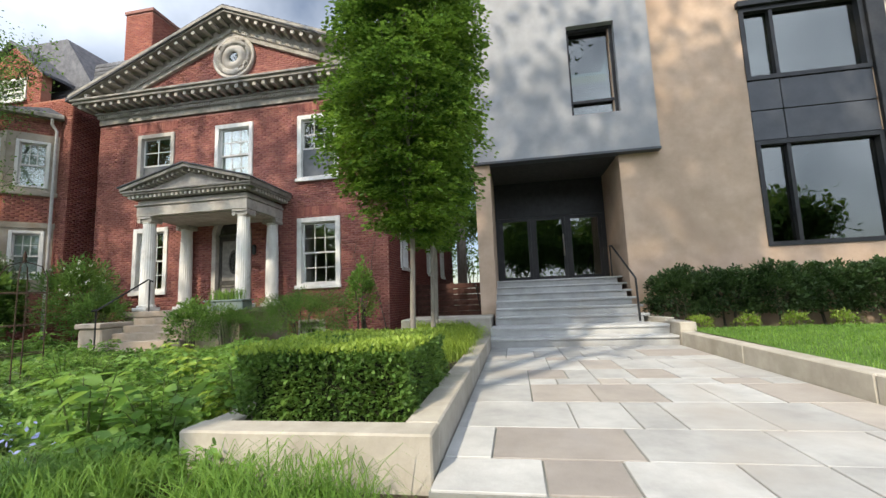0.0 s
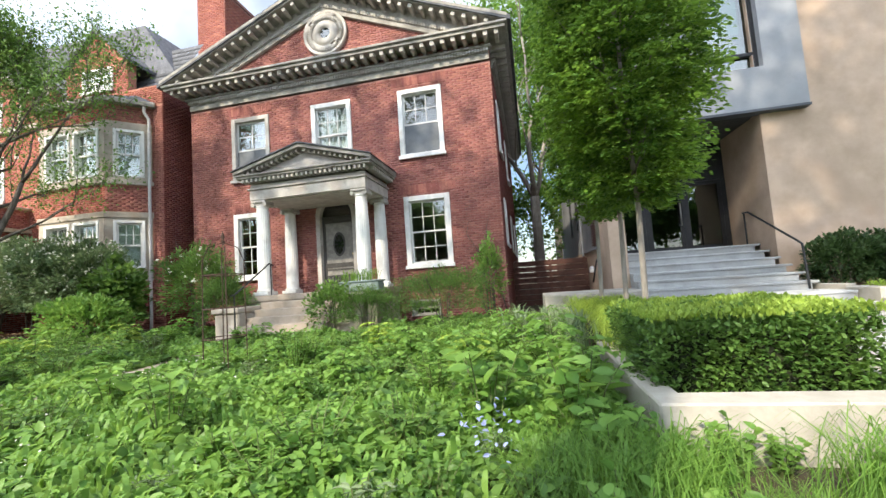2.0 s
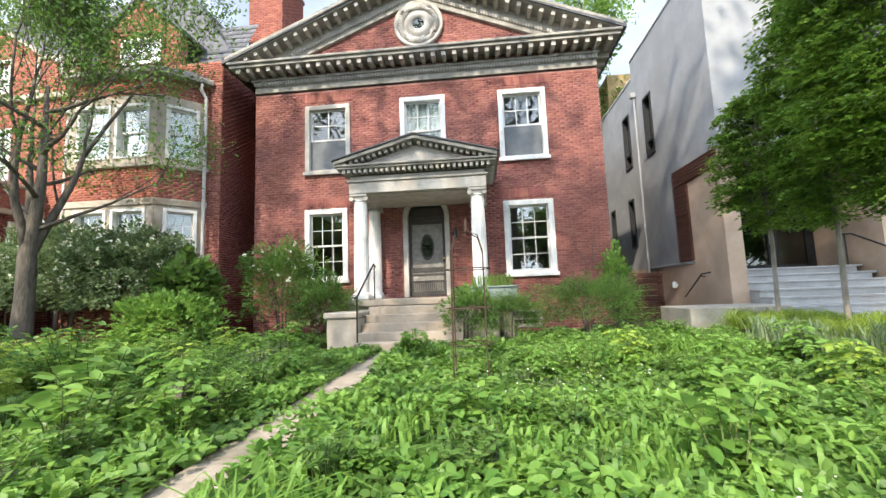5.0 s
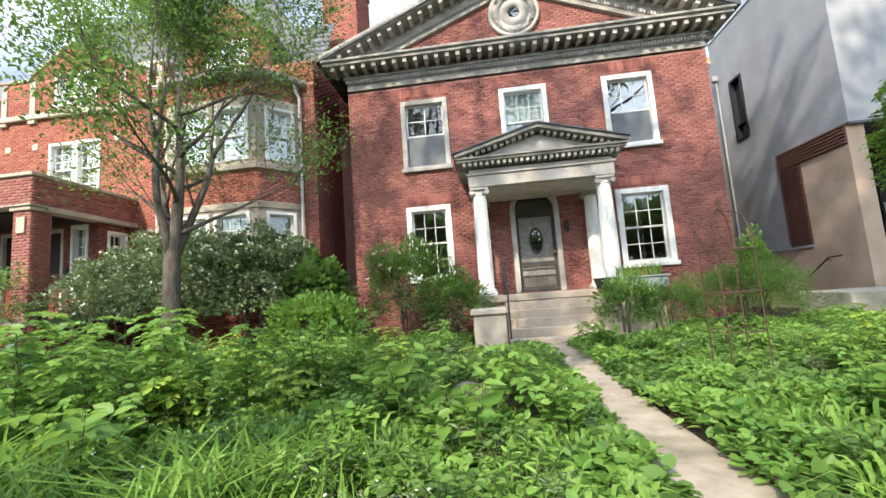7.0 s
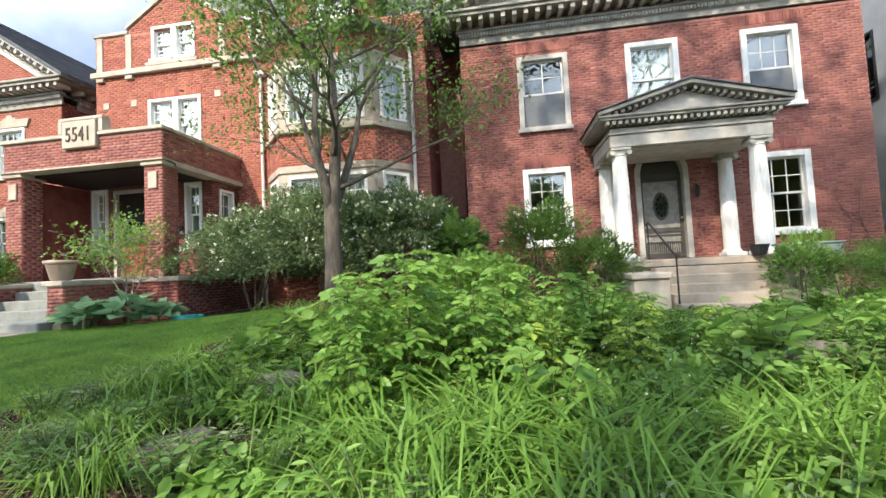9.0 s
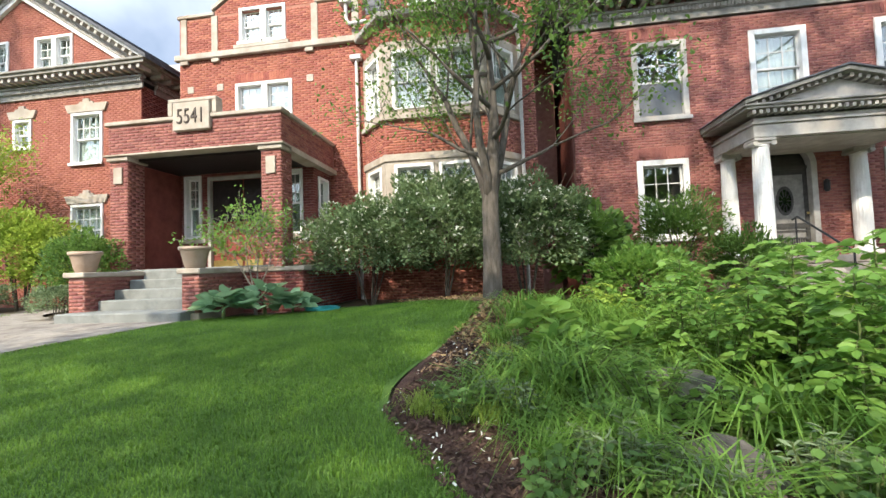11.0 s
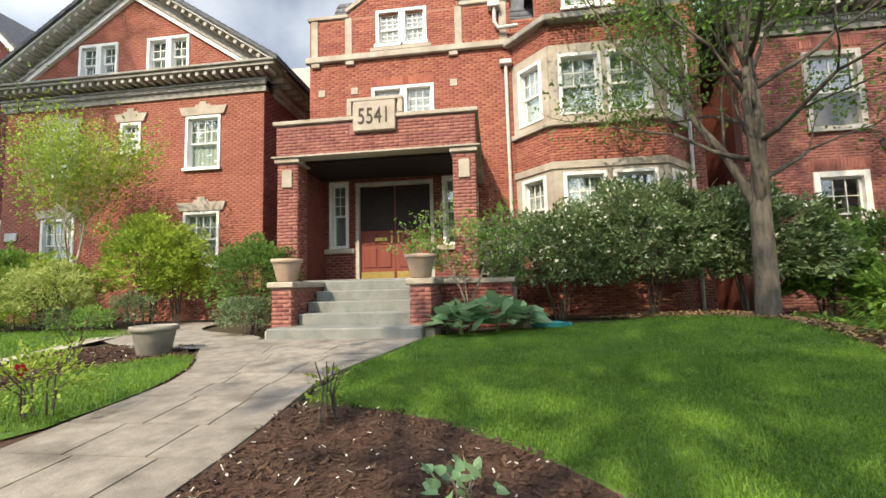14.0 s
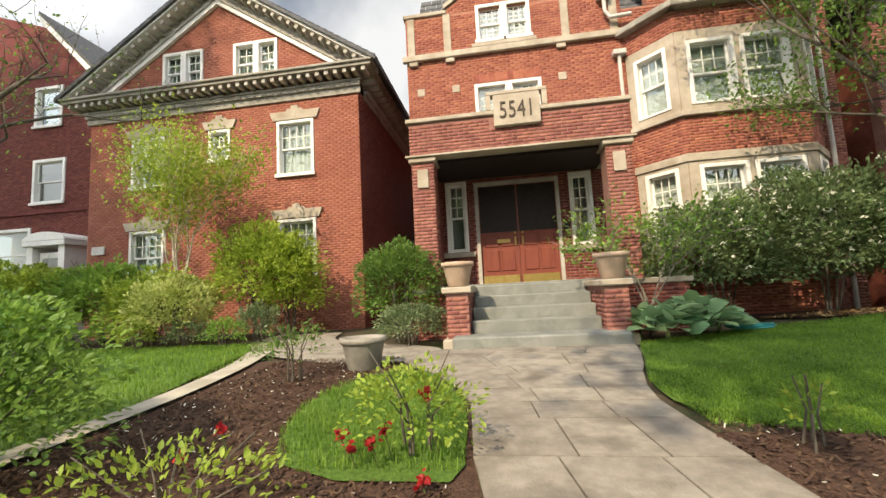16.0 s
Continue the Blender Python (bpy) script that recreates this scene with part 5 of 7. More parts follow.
G_LOW = [(-32.93, -31.76, 2.0, 3.57), (-28.17, -27.02, 2.0, 3.57)]
G_AT = [(-31.91, -30.54, 7.83, 9.05), (-29.54, -28.12, 7.81, 9.05)]
gw = wall("front_wall", gabled, MG, -34.4, -25.7, 0.2, 7.15, G_UP + G_LOW, M_MORTAR_S)
bricks(gw, MG, -34.4, -25.7, 0.35, 7.15, G_UP + G_LOW, M_BRICK_S, single=(-27.0, -25.8, 1.2, 7.0), proud=0.004)
g = Geo(MG)
for a, b, c, d in cells(-34.0, -26.1, 7.2, 9.1, G_AT):
    lo = lambda u: min(d, 10.85 - abs(u + 30.05) * 0.667 - 0.15)
    if lo(a) > c + 0.05 or lo(b) > c + 0.05:
        pts = [(a, c), (b, c), (b, max(c, lo(b)))] + ([(-30.05, d)] if a < -30.05 < b else []) + [(a, max(c, lo(a)))]
        g.prism(pts, 0.0, 0.3)
g.prism([(-32.5, 9.1), (-27.6, 9.1), (-30.05, 10.72)], 0.0, 0.3)
gg = part("gable_wall", g, M_MORTAR_S, gabled)
bricks(gg, MG, -33.9, -26.2, 7.7, 10.5, G_AT, M_BRICK_S, inside=lambda u, z: z < 10.4 - abs(u + 30.05) * 0.667, proud=0.004)
MGR = Matrix.Translation((-25.7, GY, 0)) @ Matrix.Rotation(radians(90), 4, "Z")
gs = wall("side_wall", gabled, MGR, 0.302, 12, 0.2, 7.15, [], M_MORTAR)
# Shaded side: same house, but brick coloured darker than the sunny front.
bricks(gs, MGR, 0, 12, 0.35, 7.15, [], M_BRICK_SHADE)
wall("far_side_wall", gabled, Matrix.Translation((-34.1, GY + 0.302, 0)) @ Matrix.Rotation(radians(90), 4, "Z"), 0, 11.7, 0.2, 7.15, [], M_BRICK_SHADE)
inner_shell(gabled, -34.0, -26.05, GY + 0.31, GY + 4, 0.4, 10, (1.3, 4.3, 7.6))
cornice(gabled, MG, -34.95, -25.15, 6.98, M_TRIM, 36, 120, 0.5)
cornice(gabled, Matrix.Translation((-25.7, GY + 0.06, 0)) @ Matrix.Rotation(radians(90), 4, "Z"), 0.0, 12.0, 6.98, M_TRIM, 30, 110, 0.45)
raking(gabled, MG, -34.95, 7.74, -30.05, 11.0, M_WHITE, 20, 62, 0.5)
raking(gabled, MG, -25.15, 7.74, -30.05, 11.0, M_WHITE, 20, 62, 0.5)
roof_gable(gabled, -35.1, -25.0, GY - 0.58, GY + 12, 7.76, -30.05, 11.12)
for o in G_UP + G_LOW:
    window(gabled, MG, *o, cas=0.085, cols=4 if o[1] - o[0] > 0.9 else 3, rows=2, lower=False, trim=M_WHITE, sash=M_WHITE, cover="curtain")
    a, b, z = o[0] - 0.2, o[1] + 0.2, o[3]
    mid = (a + b) / 2
    part("keyed_lintel", Geo(MG).prism([(a + 0.1, z + 0.02), (b - 0.1, z + 0.02), (b, z + 0.27), (mid + 0.27, z + 0.27), (mid + 0.22, z + 0.34), (mid + 0.12, z + 0.34), (mid + 0.1, z + 0.43), (mid - 0.1, z + 0.43), (mid - 0.12, z + 0.34), (mid - 0.22, z + 0.34), (mid - 0.27, z + 0.27), (a, z + 0.27)], -0.06, 0.0), M_STONE, gabled, "limestone keystone lintel")
for o in G_AT:
    half = (o[0] + o[1]) / 2
    window(gabled, MG, o[0], half + 0.02, o[2], o[3], cas=0.09, cols=2, rows=2, trim=M_WHITE, sash=M_WHITE, cover="curtain", sill=False)
    window(gabled, MG, half + 0.022, o[1], o[2], o[3], cas=0.09, cols=2, rows=2, trim=M_WHITE, sash=M_WHITE, cover="curtain", sill=False)
plq = solid("house_plaque", Geo(MG).box(-34.2, -33.75, -0.05, -0.012, 2.95, 3.2, 0.01), M_GUTTER, "small grey metal plaque on the brick wall", "plaque")

# ---- the red house beyond, its shade put into the brick colour ----
KY = 13.0
MK = Matrix.Translation((0, KY, 0))
far = thing("dark_brick_house", (-41, 16, 0.4), "red brick house coloured dark as in shadow, with arched windows and steep gable", "house")
K_WIN = [(-39.45, -38.2, 8.4, 10.0), (-39.4, -37.95, 5.4, 7.1), (-41.2, -39.35, 2.55, 4.5)]
kw = wall("front_wall", far, MK, -46, -36.4, 0.2, 9.9, K_WIN + [(-38.3, -36.8, 1.2, 3.8)], M_MORTAR_SHADE)
bricks(kw, MK, -43, -36.4, 1.0, 9.9, K_WIN + [(-38.3, -36.8, 1.2, 3.8)], M_BRICK_SHADE)
kg = part("gable_wall", Geo(MK).prism([(-46, 9.902), (-36.4, 9.902), (-38.9, 12.4), (-42, 13.5)], 0, 0.3), M_BRICK_SHADE, far)
part("verge_board", Geo(MK).prism([(-36.2, 9.6), (-36.2, 9.85), (-39.0, 12.75), (-39.0, 12.5)], -0.35, 0.3), M_WHITE, far)
part("roof", Geo(MK).prism([(-36.1, 9.86), (-36.1, 9.98), (-39.0, 12.9), (-39.0, 12.78)], -0.4, 10), M_SLATE, far)
for o in K_WIN:
    window(far, MK, *o, cas=0.12, cols=1, rows=1, trim=M_WHITE, sash=M_WHITE, pane=M_GLASS)
part("string_course", Geo(MK).box(-46, -36.35, -0.08, 0, 5.0, 5.12).box(-46, -36.35, -0.08, 0, 2.2, 2.4), M_BRICK_SHADE, far)
inner_shell(far, -45.9, -36.6, KY + 0.31, KY + 4, 0.4, 10, (2.0, 5.2, 8.2))
ds = part("entrance_bay", Geo(MK).box(-38.3, -38.05, -0.9, -0.02, 0.4, 3.6).box(-37.0, -36.75, -0.9, -0.02, 0.4, 3.6).box(-38.4, -36.65, -1.0, -0.02, 3.6, 3.78, 0.02).box(-38.0, -37.05, -0.7, -0.64, 1.2, 3.4), M_WHITE, far, "white wooden entrance bay")
part("entrance_pane", Geo(MK).box(-37.85, -37.2, -0.72, -0.705, 1.9, 3.2), M_GLASS_D, ds)
part("arched_hood", Geo(MK).prism([(-38.4, 3.79)] + [(-37.52 + 0.88 * math.cos(a), 3.79 + 0.3 * math.sin(a)) for a in np.linspace(0, math.pi, 13)][0:12], -1.0, -0.02), M_WHITE, ds)


# ---- the modern stucco building ----
SX, BY_, TY = -0.84, 10.2, 10.42
modern = thing("modern_building", (4, 16, 0.3), "modern building in tan and grey stucco with black-framed windows", "building")
MT = Matrix.Translation((0, TY, 0))
BIGW = [(5.75, 8.35, 2.12, 4.6), (5.75, 8.35, 6.1, 7.95)]
mw = wall("front_wall", modern, MT, 2.72, 8.7, 0.2, 10.5, [(5.75, 8.35, 2.12, 7.95)], M_STUCCO, thick=0.4, label="mottled tan stucco wall")
part("entrance_pier", Geo().box(SX, -0.45, 10.3, 12.498, 0.2, 4.62), M_STUCCO, modern)
part("entrance_side_wall", Geo().box(2.72, 3.0, TY + 0.402, 12.5, 0.2, 4.62), M_STUCCO, modern)
MB = Matrix.Translation((0, BY_, 0))
BOXW = (1.67, 2.82, 5.62, 8.0)
ub = wall("upper_box", modern, MB, SX, 3.62, 4.64, 9.62, [BOXW], M_GREY, thick=0.45, label="smooth grey stucco overhanging storey")
# Soffit coloured dark for the shade beneath the grey storey.
part("box_soffit", Geo().box(SX + 0.302, 3.62, BY_ + 0.452, 12.6, 4.64, 4.8), M_DOOR_K, modern, "underside of the overhang with its shade in the colour")
part("box_edge", Geo().box(SX, 3.64, BY_ - 0.012, BY_ + 0.3, 4.58, 4.638), M_CHAR, modern)
part("box_reveal", Geo().box(2.74, 3.62, BY_ + 0.45, TY - 0.002, 4.8, 9.6), M_GREY, modern)
# side wall with louvres and windows
MSD = Matrix.Translation((SX, BY_, 0)) @ Matrix.Rotation(radians(-90), 4, "Z")
S_WIN = [(-4.05, -3.4, 5.66, 7.75), (-6.1, -5.4, 5.77, 7.86), (-9.8, -9.0, 5.8, 7.9), (-6.15, -5.6, 2.73, 4.6), (-8.35, -7.8, 2.7, 4.6)]
wall("side_wall", modern, MSD, -14, -0.452, 4.64, 8.95, [o for o in S_WIN if o[2] > 5], M_GREY, thick=0.3, label="plain grey side wall")
wall("side_wall", modern, MSD, -4.9, -0.452, 8.952, 9.62, [], M_GREY, thick=0.3)
wall("side_wall", modern, MSD, -14, -2.4, 1.9, 4.638, [o for o in S_WIN if o[2] < 5], M_GREY, thick=0.3)
wall("side_wall", modern, MSD, -14, -2.302, 0.2, 1.898, [], M_STUCCO, thick=0.3)
part("side_ledge", Geo(MSD).box(-5.0, -1.62, -0.05, -0.002, 1.86, 1.93, 0.01), M_GREY, modern)
lv = part("louvre_frame", Geo(MSD).box(-2.398, -0.1, -0.02, -0.001, 4.15, 4.636).box(-2.398, -1.62, -0.02, -0.001, 1.95, 4.146), M_LOUVER, modern, "red-brown slatted louvre panel")
slat = mesh_of("louvre_slat", Geo().box(-0.385, 0.385, -0.07, -0.021, -0.02, 0.02, 0.004), M_LOUVER)
for k in range(27):
    ob = under(new("louvre_slat", slat), lv)
    ob.matrix_basis = MSD @ Matrix.Translation((-2.01, 0, 2.0 + k * 0.08))
slat2 = mesh_of("louvre_slat", Geo().box(-1.14, 1.14, -0.07, -0.021, -0.02, 0.02, 0.004), M_LOUVER)
for k in range(6):
    ob = under(new("louvre_slat", slat2), lv)
    ob.matrix_basis = MSD @ Matrix.Translation((-1.25, 0, 4.19 + k * 0.08))


def dark_window(parent, m, u0, u1, z0, z1, posts=(), bars=(), pane=None, f=0.07, deep=0.12):
    g = Geo(m)
    g.box(u0, u0 + f, -0.03, deep + 0.06, z0, z1).box(u1 - f, u1, -0.03, deep + 0.06, z0, z1).box(u0 + f, u1 - f, -0.03, deep + 0.06, z0, z0 + f).box(u0 + f, u1 - f, -0.03, deep + 0.06, z1 - f, z1)
    w = part("window", g, M_BLACK, parent, "black metal window frame")
    us, zs = [u0 + f, *posts, u1 - f], [z0 + f, *bars, z1 - f]
    for p in posts:
        part("mullion", Geo(m).box(p - 0.04, p + 0.04, 0.0, deep + 0.05, z0 + f, z1 - f), M_BLACK, w)
    for p in bars:
        part("transom", Geo(m).box(u0 + f, u1 - f, 0.01, deep + 0.04, p - 0.035, p + 0.035), M_BLACK, w)
    for a, b in zip(us, us[1:]):
        q = part("pane", Geo(m).box(a, b, deep, deep + 0.008, z0 + f, z1 - f), pane or M_GLASS_M, w)
        q.visible_shadow = False
    return w


for o in S_WIN:
    dark_window(modern, MSD, *o, bars=(o[2] + 0.55,))
dark_window(modern, Matrix.Translation((0, BY_ + 0.2, 0)), *BOXW, bars=(BOXW[2] + 0.42,))
dark_window(modern, MT, *BIGW[0], posts=(6.45,), f=0.1)
dark_window(modern, MT, *BIGW[1], posts=(6.45,), f=0.1)
for a, b in ((5.76, 6.44), (6.46, 8.34)):
    for c, d in ((4.62, 5.33), (5.35, 6.08)):
        part("spandrel_panel", Geo(MT).box(a, b, 0.0, 0.12, c, d, 0.006), M_CHAR, modern, "charcoal panel")
part("corner_post", Geo(MT).box(8.36, 8.72, -0.1, 0.39, 2.1, 8.05, 0.01), M_BLACK, modern)
part("window_hood", Geo(MT).box(5.7, 8.72, -0.12, 0.39, 7.955, 8.1, 0.01), M_BLACK, modern)
# entrance doors
ME = Matrix.Translation((0, 12.45, 0))
ent_f = part("entrance_frame", Geo(ME).box(-0.45, 2.72, 0, 0.1, 3.55, 4.62).box(-0.45, -0.33, 0, 0.1, 1.63, 3.548).box(2.6, 2.72, 0, 0.1, 1.63, 3.548), M_BLACK, modern, "black framed glass entrance")
for a, b in ((-0.33, 0.58), (0.66, 1.58), (1.66, 2.6)):
    fr = part("entrance_door", Geo(ME).box(a, a + 0.09, 0.01, 0.08, 1.66, 3.54).box(b - 0.09, b, 0.01, 0.08, 1.66, 3.54).box(a + 0.09, b - 0.09, 0.01, 0.08, 1.66, 1.76).box(a + 0.09, b - 0.09, 0.01, 0.08, 3.44, 3.54), M_BLACK, ent_f)
    p = part("pane", Geo(ME).box(a + 0.09, b - 0.09, 0.04, 0.048, 1.76, 3.44), M_GLASS_M, fr)
    p.visible_shadow = False
part("door_post", Geo(ME).box(0.582, 0.658, 0.0, 0.1, 1.63, 3.545).box(1.582, 1.658, 0.0, 0.1, 1.63, 3.545), M_BLACK, ent_f)
part("door_handle", Geo().tube([(1.5, 12.41, 2.35), (1.5, 12.38, 2.37), (1.5, 12.38, 2.95), (1.5, 12.41, 2.97)], 0.016, 8), M_STEEL, ent_f, "steel pull handle")
g = Geo().box(SX + 0.302, 8.7, 15.5, 15.7, 0.3, 8.9).box(8.4, 8.7, TY + 0.41, 15.5, 0.3, 10.4).box(SX + 0.3, 8.4, 12.62, 15.5, 1.5, 1.6).box(3.01, 8.4, TY + 0.41, 12.62, 1.5, 1.6).box(SX + 0.3, 8.4, 12.62, 15.5, 4.9, 5.1).box(3.01, 8.4, TY + 0.41, 12.62, 4.9, 5.1)
part("rooms", g, M_INNER, modern)
part("roof", Geo().box(SX + 0.302, 3.6, BY_ + 0.46, 15.1, 9.3, 9.5).box(SX + 0.302, 8.7, 15.102, 24, 8.7, 8.9).box(3.604, 8.69, TY + 0.41, 15.1, 10.3, 10.48), M_CHAR, modern)
part("parapet_cap", Geo(MSD).box(-4.9, 0, -0.03, 0.33, 9.622, 9.67).box(-14, -4.902, -0.03, 0.33, 8.952, 9.0), M_GUTTER, modern, "pale metal parapet cap")
part("entrance_wall_back", Geo().box(-0.44, 2.71, 12.56, 12.6, 3.6, 4.62), M_BLACK, modern)
part("rear_volume", Geo().box(SX + 0.6, 6, 19.5, 25, 8.9, 11.5), M_YBRICK, modern, "yellow brick storey at the back")
part("downspout", Geo().tube([(SX - 0.06, 14.85, 0.5), (SX - 0.06, 14.85, 8.1)], 0.036, 10).box(SX - 0.2, SX, 14.76, 14.94, 8.1, 8.3, 0.02), M_GREY, modern, "pale grey downpipe")
part("wall_valve", Geo().turned(SX - 0.08, 13.0, [(0.03, 1.2), (0.07, 1.22), (0.07, 1.35), (0.03, 1.4)], 10).box(SX - 0.1, SX, 12.95, 13.05, 1.25, 1.33), M_WHITE, modern)
# steps
stairs = thing("bluestone_stairs", (1.1, 9.5, 0.3), "wide grey bluestone steps up to the entrance", "stairs")
for k in range(2):
    part("step", Geo().box(-0.52, 2.82 - 0.0 * k, 8.0 + 0.42 * k, 8.42 + 0.42 * k if k < 1 else 9.2, 0.1, 0.27 + 0.165 * (k + 1) - 0.05), M_BLUESTONE, stairs)
    part("tread", Geo().box(-0.52, 2.82, 7.97 + 0.42 * k, 8.424 + 0.42 * k if k < 1 else 9.2, 0.27 + 0.165 * (k + 1) - 0.046, 0.27 + 0.165 * (k + 1), 0.008), M_BLUESTONE, stairs)
for k in range(6):
    z = 0.6 + 0.172 * (k + 1)
    y0 = 9.2 + 0.38 * k
    part("step", Geo().box(-0.449, 2.6, y0, y0 + 0.38 if k < 5 else 12.44, 0.1, z - 0.05), M_BLUESTONE, stairs)
    part("tread", Geo().box(-0.449, 2.719, y0 - 0.03, y0 + 0.376 if k < 5 else 12.44, z - 0.046, z, 0.008), M_BLUESTONE, stairs)
r2 = thing("handrail", (2.55, 10, 0.6), "dark metal handrail along the entrance wall", "handrail")
part("rail", Geo().tube([(2.5, 9.1, 0.62), (2.5, 9.15, 1.5), (2.5, 9.3, 1.58), (2.5, 11.0, 2.4), (2.5, 11.25, 2.42)], 0.022, 8), M_BLACK, r2)
part("post", Geo().tube([(2.5, 11.2, 1.6), (2.5, 11.2, 2.42)], 0.018, 8), M_BLACK, r2)
r3 = thing("handrail", (-1.1, 10.6, 0.6), "short dark handrail fixed to the side wall", "handrail")
part("rail", Geo().tube([(-1.02, 12.2, 0.95), (-1.02, 12.1, 1.0), (-1.02, 11.2, 1.55), (-1.02, 10.8, 1.57)], 0.02, 8), M_BLACK, r3)
part("bracket", Geo().tube([(-1.02, 11.3, 1.5), (-0.89, 11.3, 1.48)], 0.012, 6), M_BLACK, r3)

# house far right beyond the modern building
rh = thing("neighbour_house", (14, 18, 0.3), "pale stone house standing beyond the modern building", "house")
part("wall", Geo().box(10.5, 18, 16, 24, 0.2, 11.5), M_STONE, rh)
part("roof", Geo().prism([(10.0, 11.4), (18.5, 11.4), (14.2, 15)], 15.6, 24.4), M_SLATE, rh)

# fence across the side passage
fence = thing("wooden_fence", (-2.1, 13.8, 0.2), "red-brown boarded fence closing the passage", "fence")
for k in range(8):
    part("board", Geo().box(-3.3, -0.92, 13.8, 13.83, 0.25 + k * 0.185, 0.42 + k * 0.185, 0.004), M_FENCE, fence)
for x in (-3.2, -2.1, -1.0):
    part("post", Geo().box(x - 0.04, x + 0.04, 13.84, 13.92, 0.1, 1.75), M_FENCE, fence)

# ---- concrete planter, kerb, paving ----
planter = thing("concrete_planter", (-1.3, 4, 0.1), "pale cast concrete planter wall with stained face", "planter")
part("front_face", Geo().box(-2.1, -0.5, 2.33, 2.56, -0.05, 0.50, 0.012), M_CONC, planter)
part("right_face", Geo().box(-0.72, -0.5, 2.562, 7.96, 0.0, 0.50, 0.012), M_CONC, planter)
part("left_face", Geo().box(-2.1, -1.92, 2.562, 4.6, 0.0, 0.49, 0.012), M_CONC, planter)
part("soil", Geo().box(-1.918, -0.722, 2.564, 8.6, 0.1, 0.42), M_SOIL, planter)
landing = solid("landing_slab", Geo().box(-2.5, -0.53, 8.85, 10.29, 0.0, 0.80, 0.02), M_CONC, "low pale concrete retaining wall beside the steps", "retaining wall")
kerb = thing("concrete_kerb", (2.95, 5, 0.3), "pale concrete kerb wall along the paving", "kerb")
for k in range(3):
    part("kerb_block", Geo().box(2.83, 3.05, 2.0 + k * 1.98, 3.97 + k * 1.98, 0.0, 0.5, 0.012), M_CONC, kerb)
part("kerb_end", Geo().box(2.83, 3.1, 7.94, 8.7, 0.0, 0.66, 0.012), M_CONC, kerb)
part("kerb_return", Geo(pose(2.84, 8.7, 0, 0, 0, 14)).box(0.0, 0.2, 0.0, 1.7, 0.0, 0.70, 0.012), M_CONC, kerb)
solid("lower_landing", Geo().box(-0.5, 2.82, 0.99, 2.22, -0.05, 0.13, 0.01), M_BLUESTONE, "long bluestone slab one step below the paving", "paving slab", kind="structure")
paving = thing("bluestone_paving", (1.1, 5, 0.2), "large grey bluestone flags in random courses", "paving", kind="structure")
random.seed(4)
part("bedding", Geo().box(-0.498, 2.828, 2.2, 7.97, 0.0, 0.255), M_STEP, paving)
y = 2.2
while y < 7.95:
    dy = min(random.choice((0.3, 0.45, 0.6, 0.75)), 7.96 - y)
    if 7.96 - y - dy < 0.3:
        dy = 7.96 - y
    x = -0.495
    while x < 2.82:
        dx = min(random.choice((0.3, 0.45, 0.6, 0.9)), 2.825 - x)
        if 2.825 - x - dx < 0.25:
            dx = 2.825 - x
        part("flagstone", Geo().box(x + 0.006, x + dx - 0.006, y + 0.006, y + dy - 0.006, 0.2, 0.27 + random.uniform(-0.002, 0.002), 0.004), M_BROWNSTONE if random.random() < 0.22 else M_BLUESTONE, paving)
        x += dx
    y += dy

path = thing("scored_path", (-21.4, 4, 0.4), "tan-grey scored concrete path curving to the steps", "path", kind="structure")
pr = np.array(PATH_ROWS)
ys = [1.0]
while ys[-1] < 6.0:
    ys.append(ys[-1] + random.choice((0.38, 0.5, 0.62)))
ys[-1] = 6.08
for j, (a, b) in enumerate(zip(ys, ys[1:])):
    cuts = sorted({0.0, 1.0, *[round((k + random.uniform(-0.12, 0.12) + 0.25 * (j % 2)) / 3, 3) for k in (1, 2)]})
    for c, d in zip(cuts, cuts[1:]):
        X = lambda u, yy: np.interp(yy, pr[:, 0], pr[:, 1]) * (1 - u) + np.interp(yy, pr[:, 0], pr[:, 2]) * u
        co = [(X(c, a) + 0.006, a + 0.006), (X(d, a) - 0.006, a + 0.006), (X(d, b) - 0.006, b - 0.006), (X(c, b) + 0.006, b - 0.006)]
        v = [(x_, y_, float(level(x_, y_)) - 0.1) for x_, y_ in co] + [(x_, y_, float(level(x_, y_)) + 0.03) for x_, y_ in co]
        part("path_slab", Geo().add(v, [(4, 5, 6, 7), (0, 1, 5, 4), (1, 2, 6, 5), (2, 3, 7, 6), (3, 0, 4, 7)]), M_PATH, path)
strip("path_bedding", PATH_ROWS, 0.014, M_SOIL, "dark earth showing in the path joints", "path")
strip("side_path", [(5.3, -24.2, -23.2), (5.7, -25.1, -22.9), (6.1, -25.7, -22.9), (6.6, -26.2, -22.95), (7.2, -26.6, -24.6), (8.0, -27.2, -25.4), (9.5, -27.3, -25.8)], 0.026, M_PATH, "concrete side path behind the pot", "path")
edge = strip("stone_edging", [(1.2, -25.4, -25.12), (4.0, -25.42, -25.14), (5.2, -25.6, -25.3), (6.4, -26.1, -25.7)], 0.05, M_CONC, "pale stone edging strip between bed and lawn", "edging", across=4)


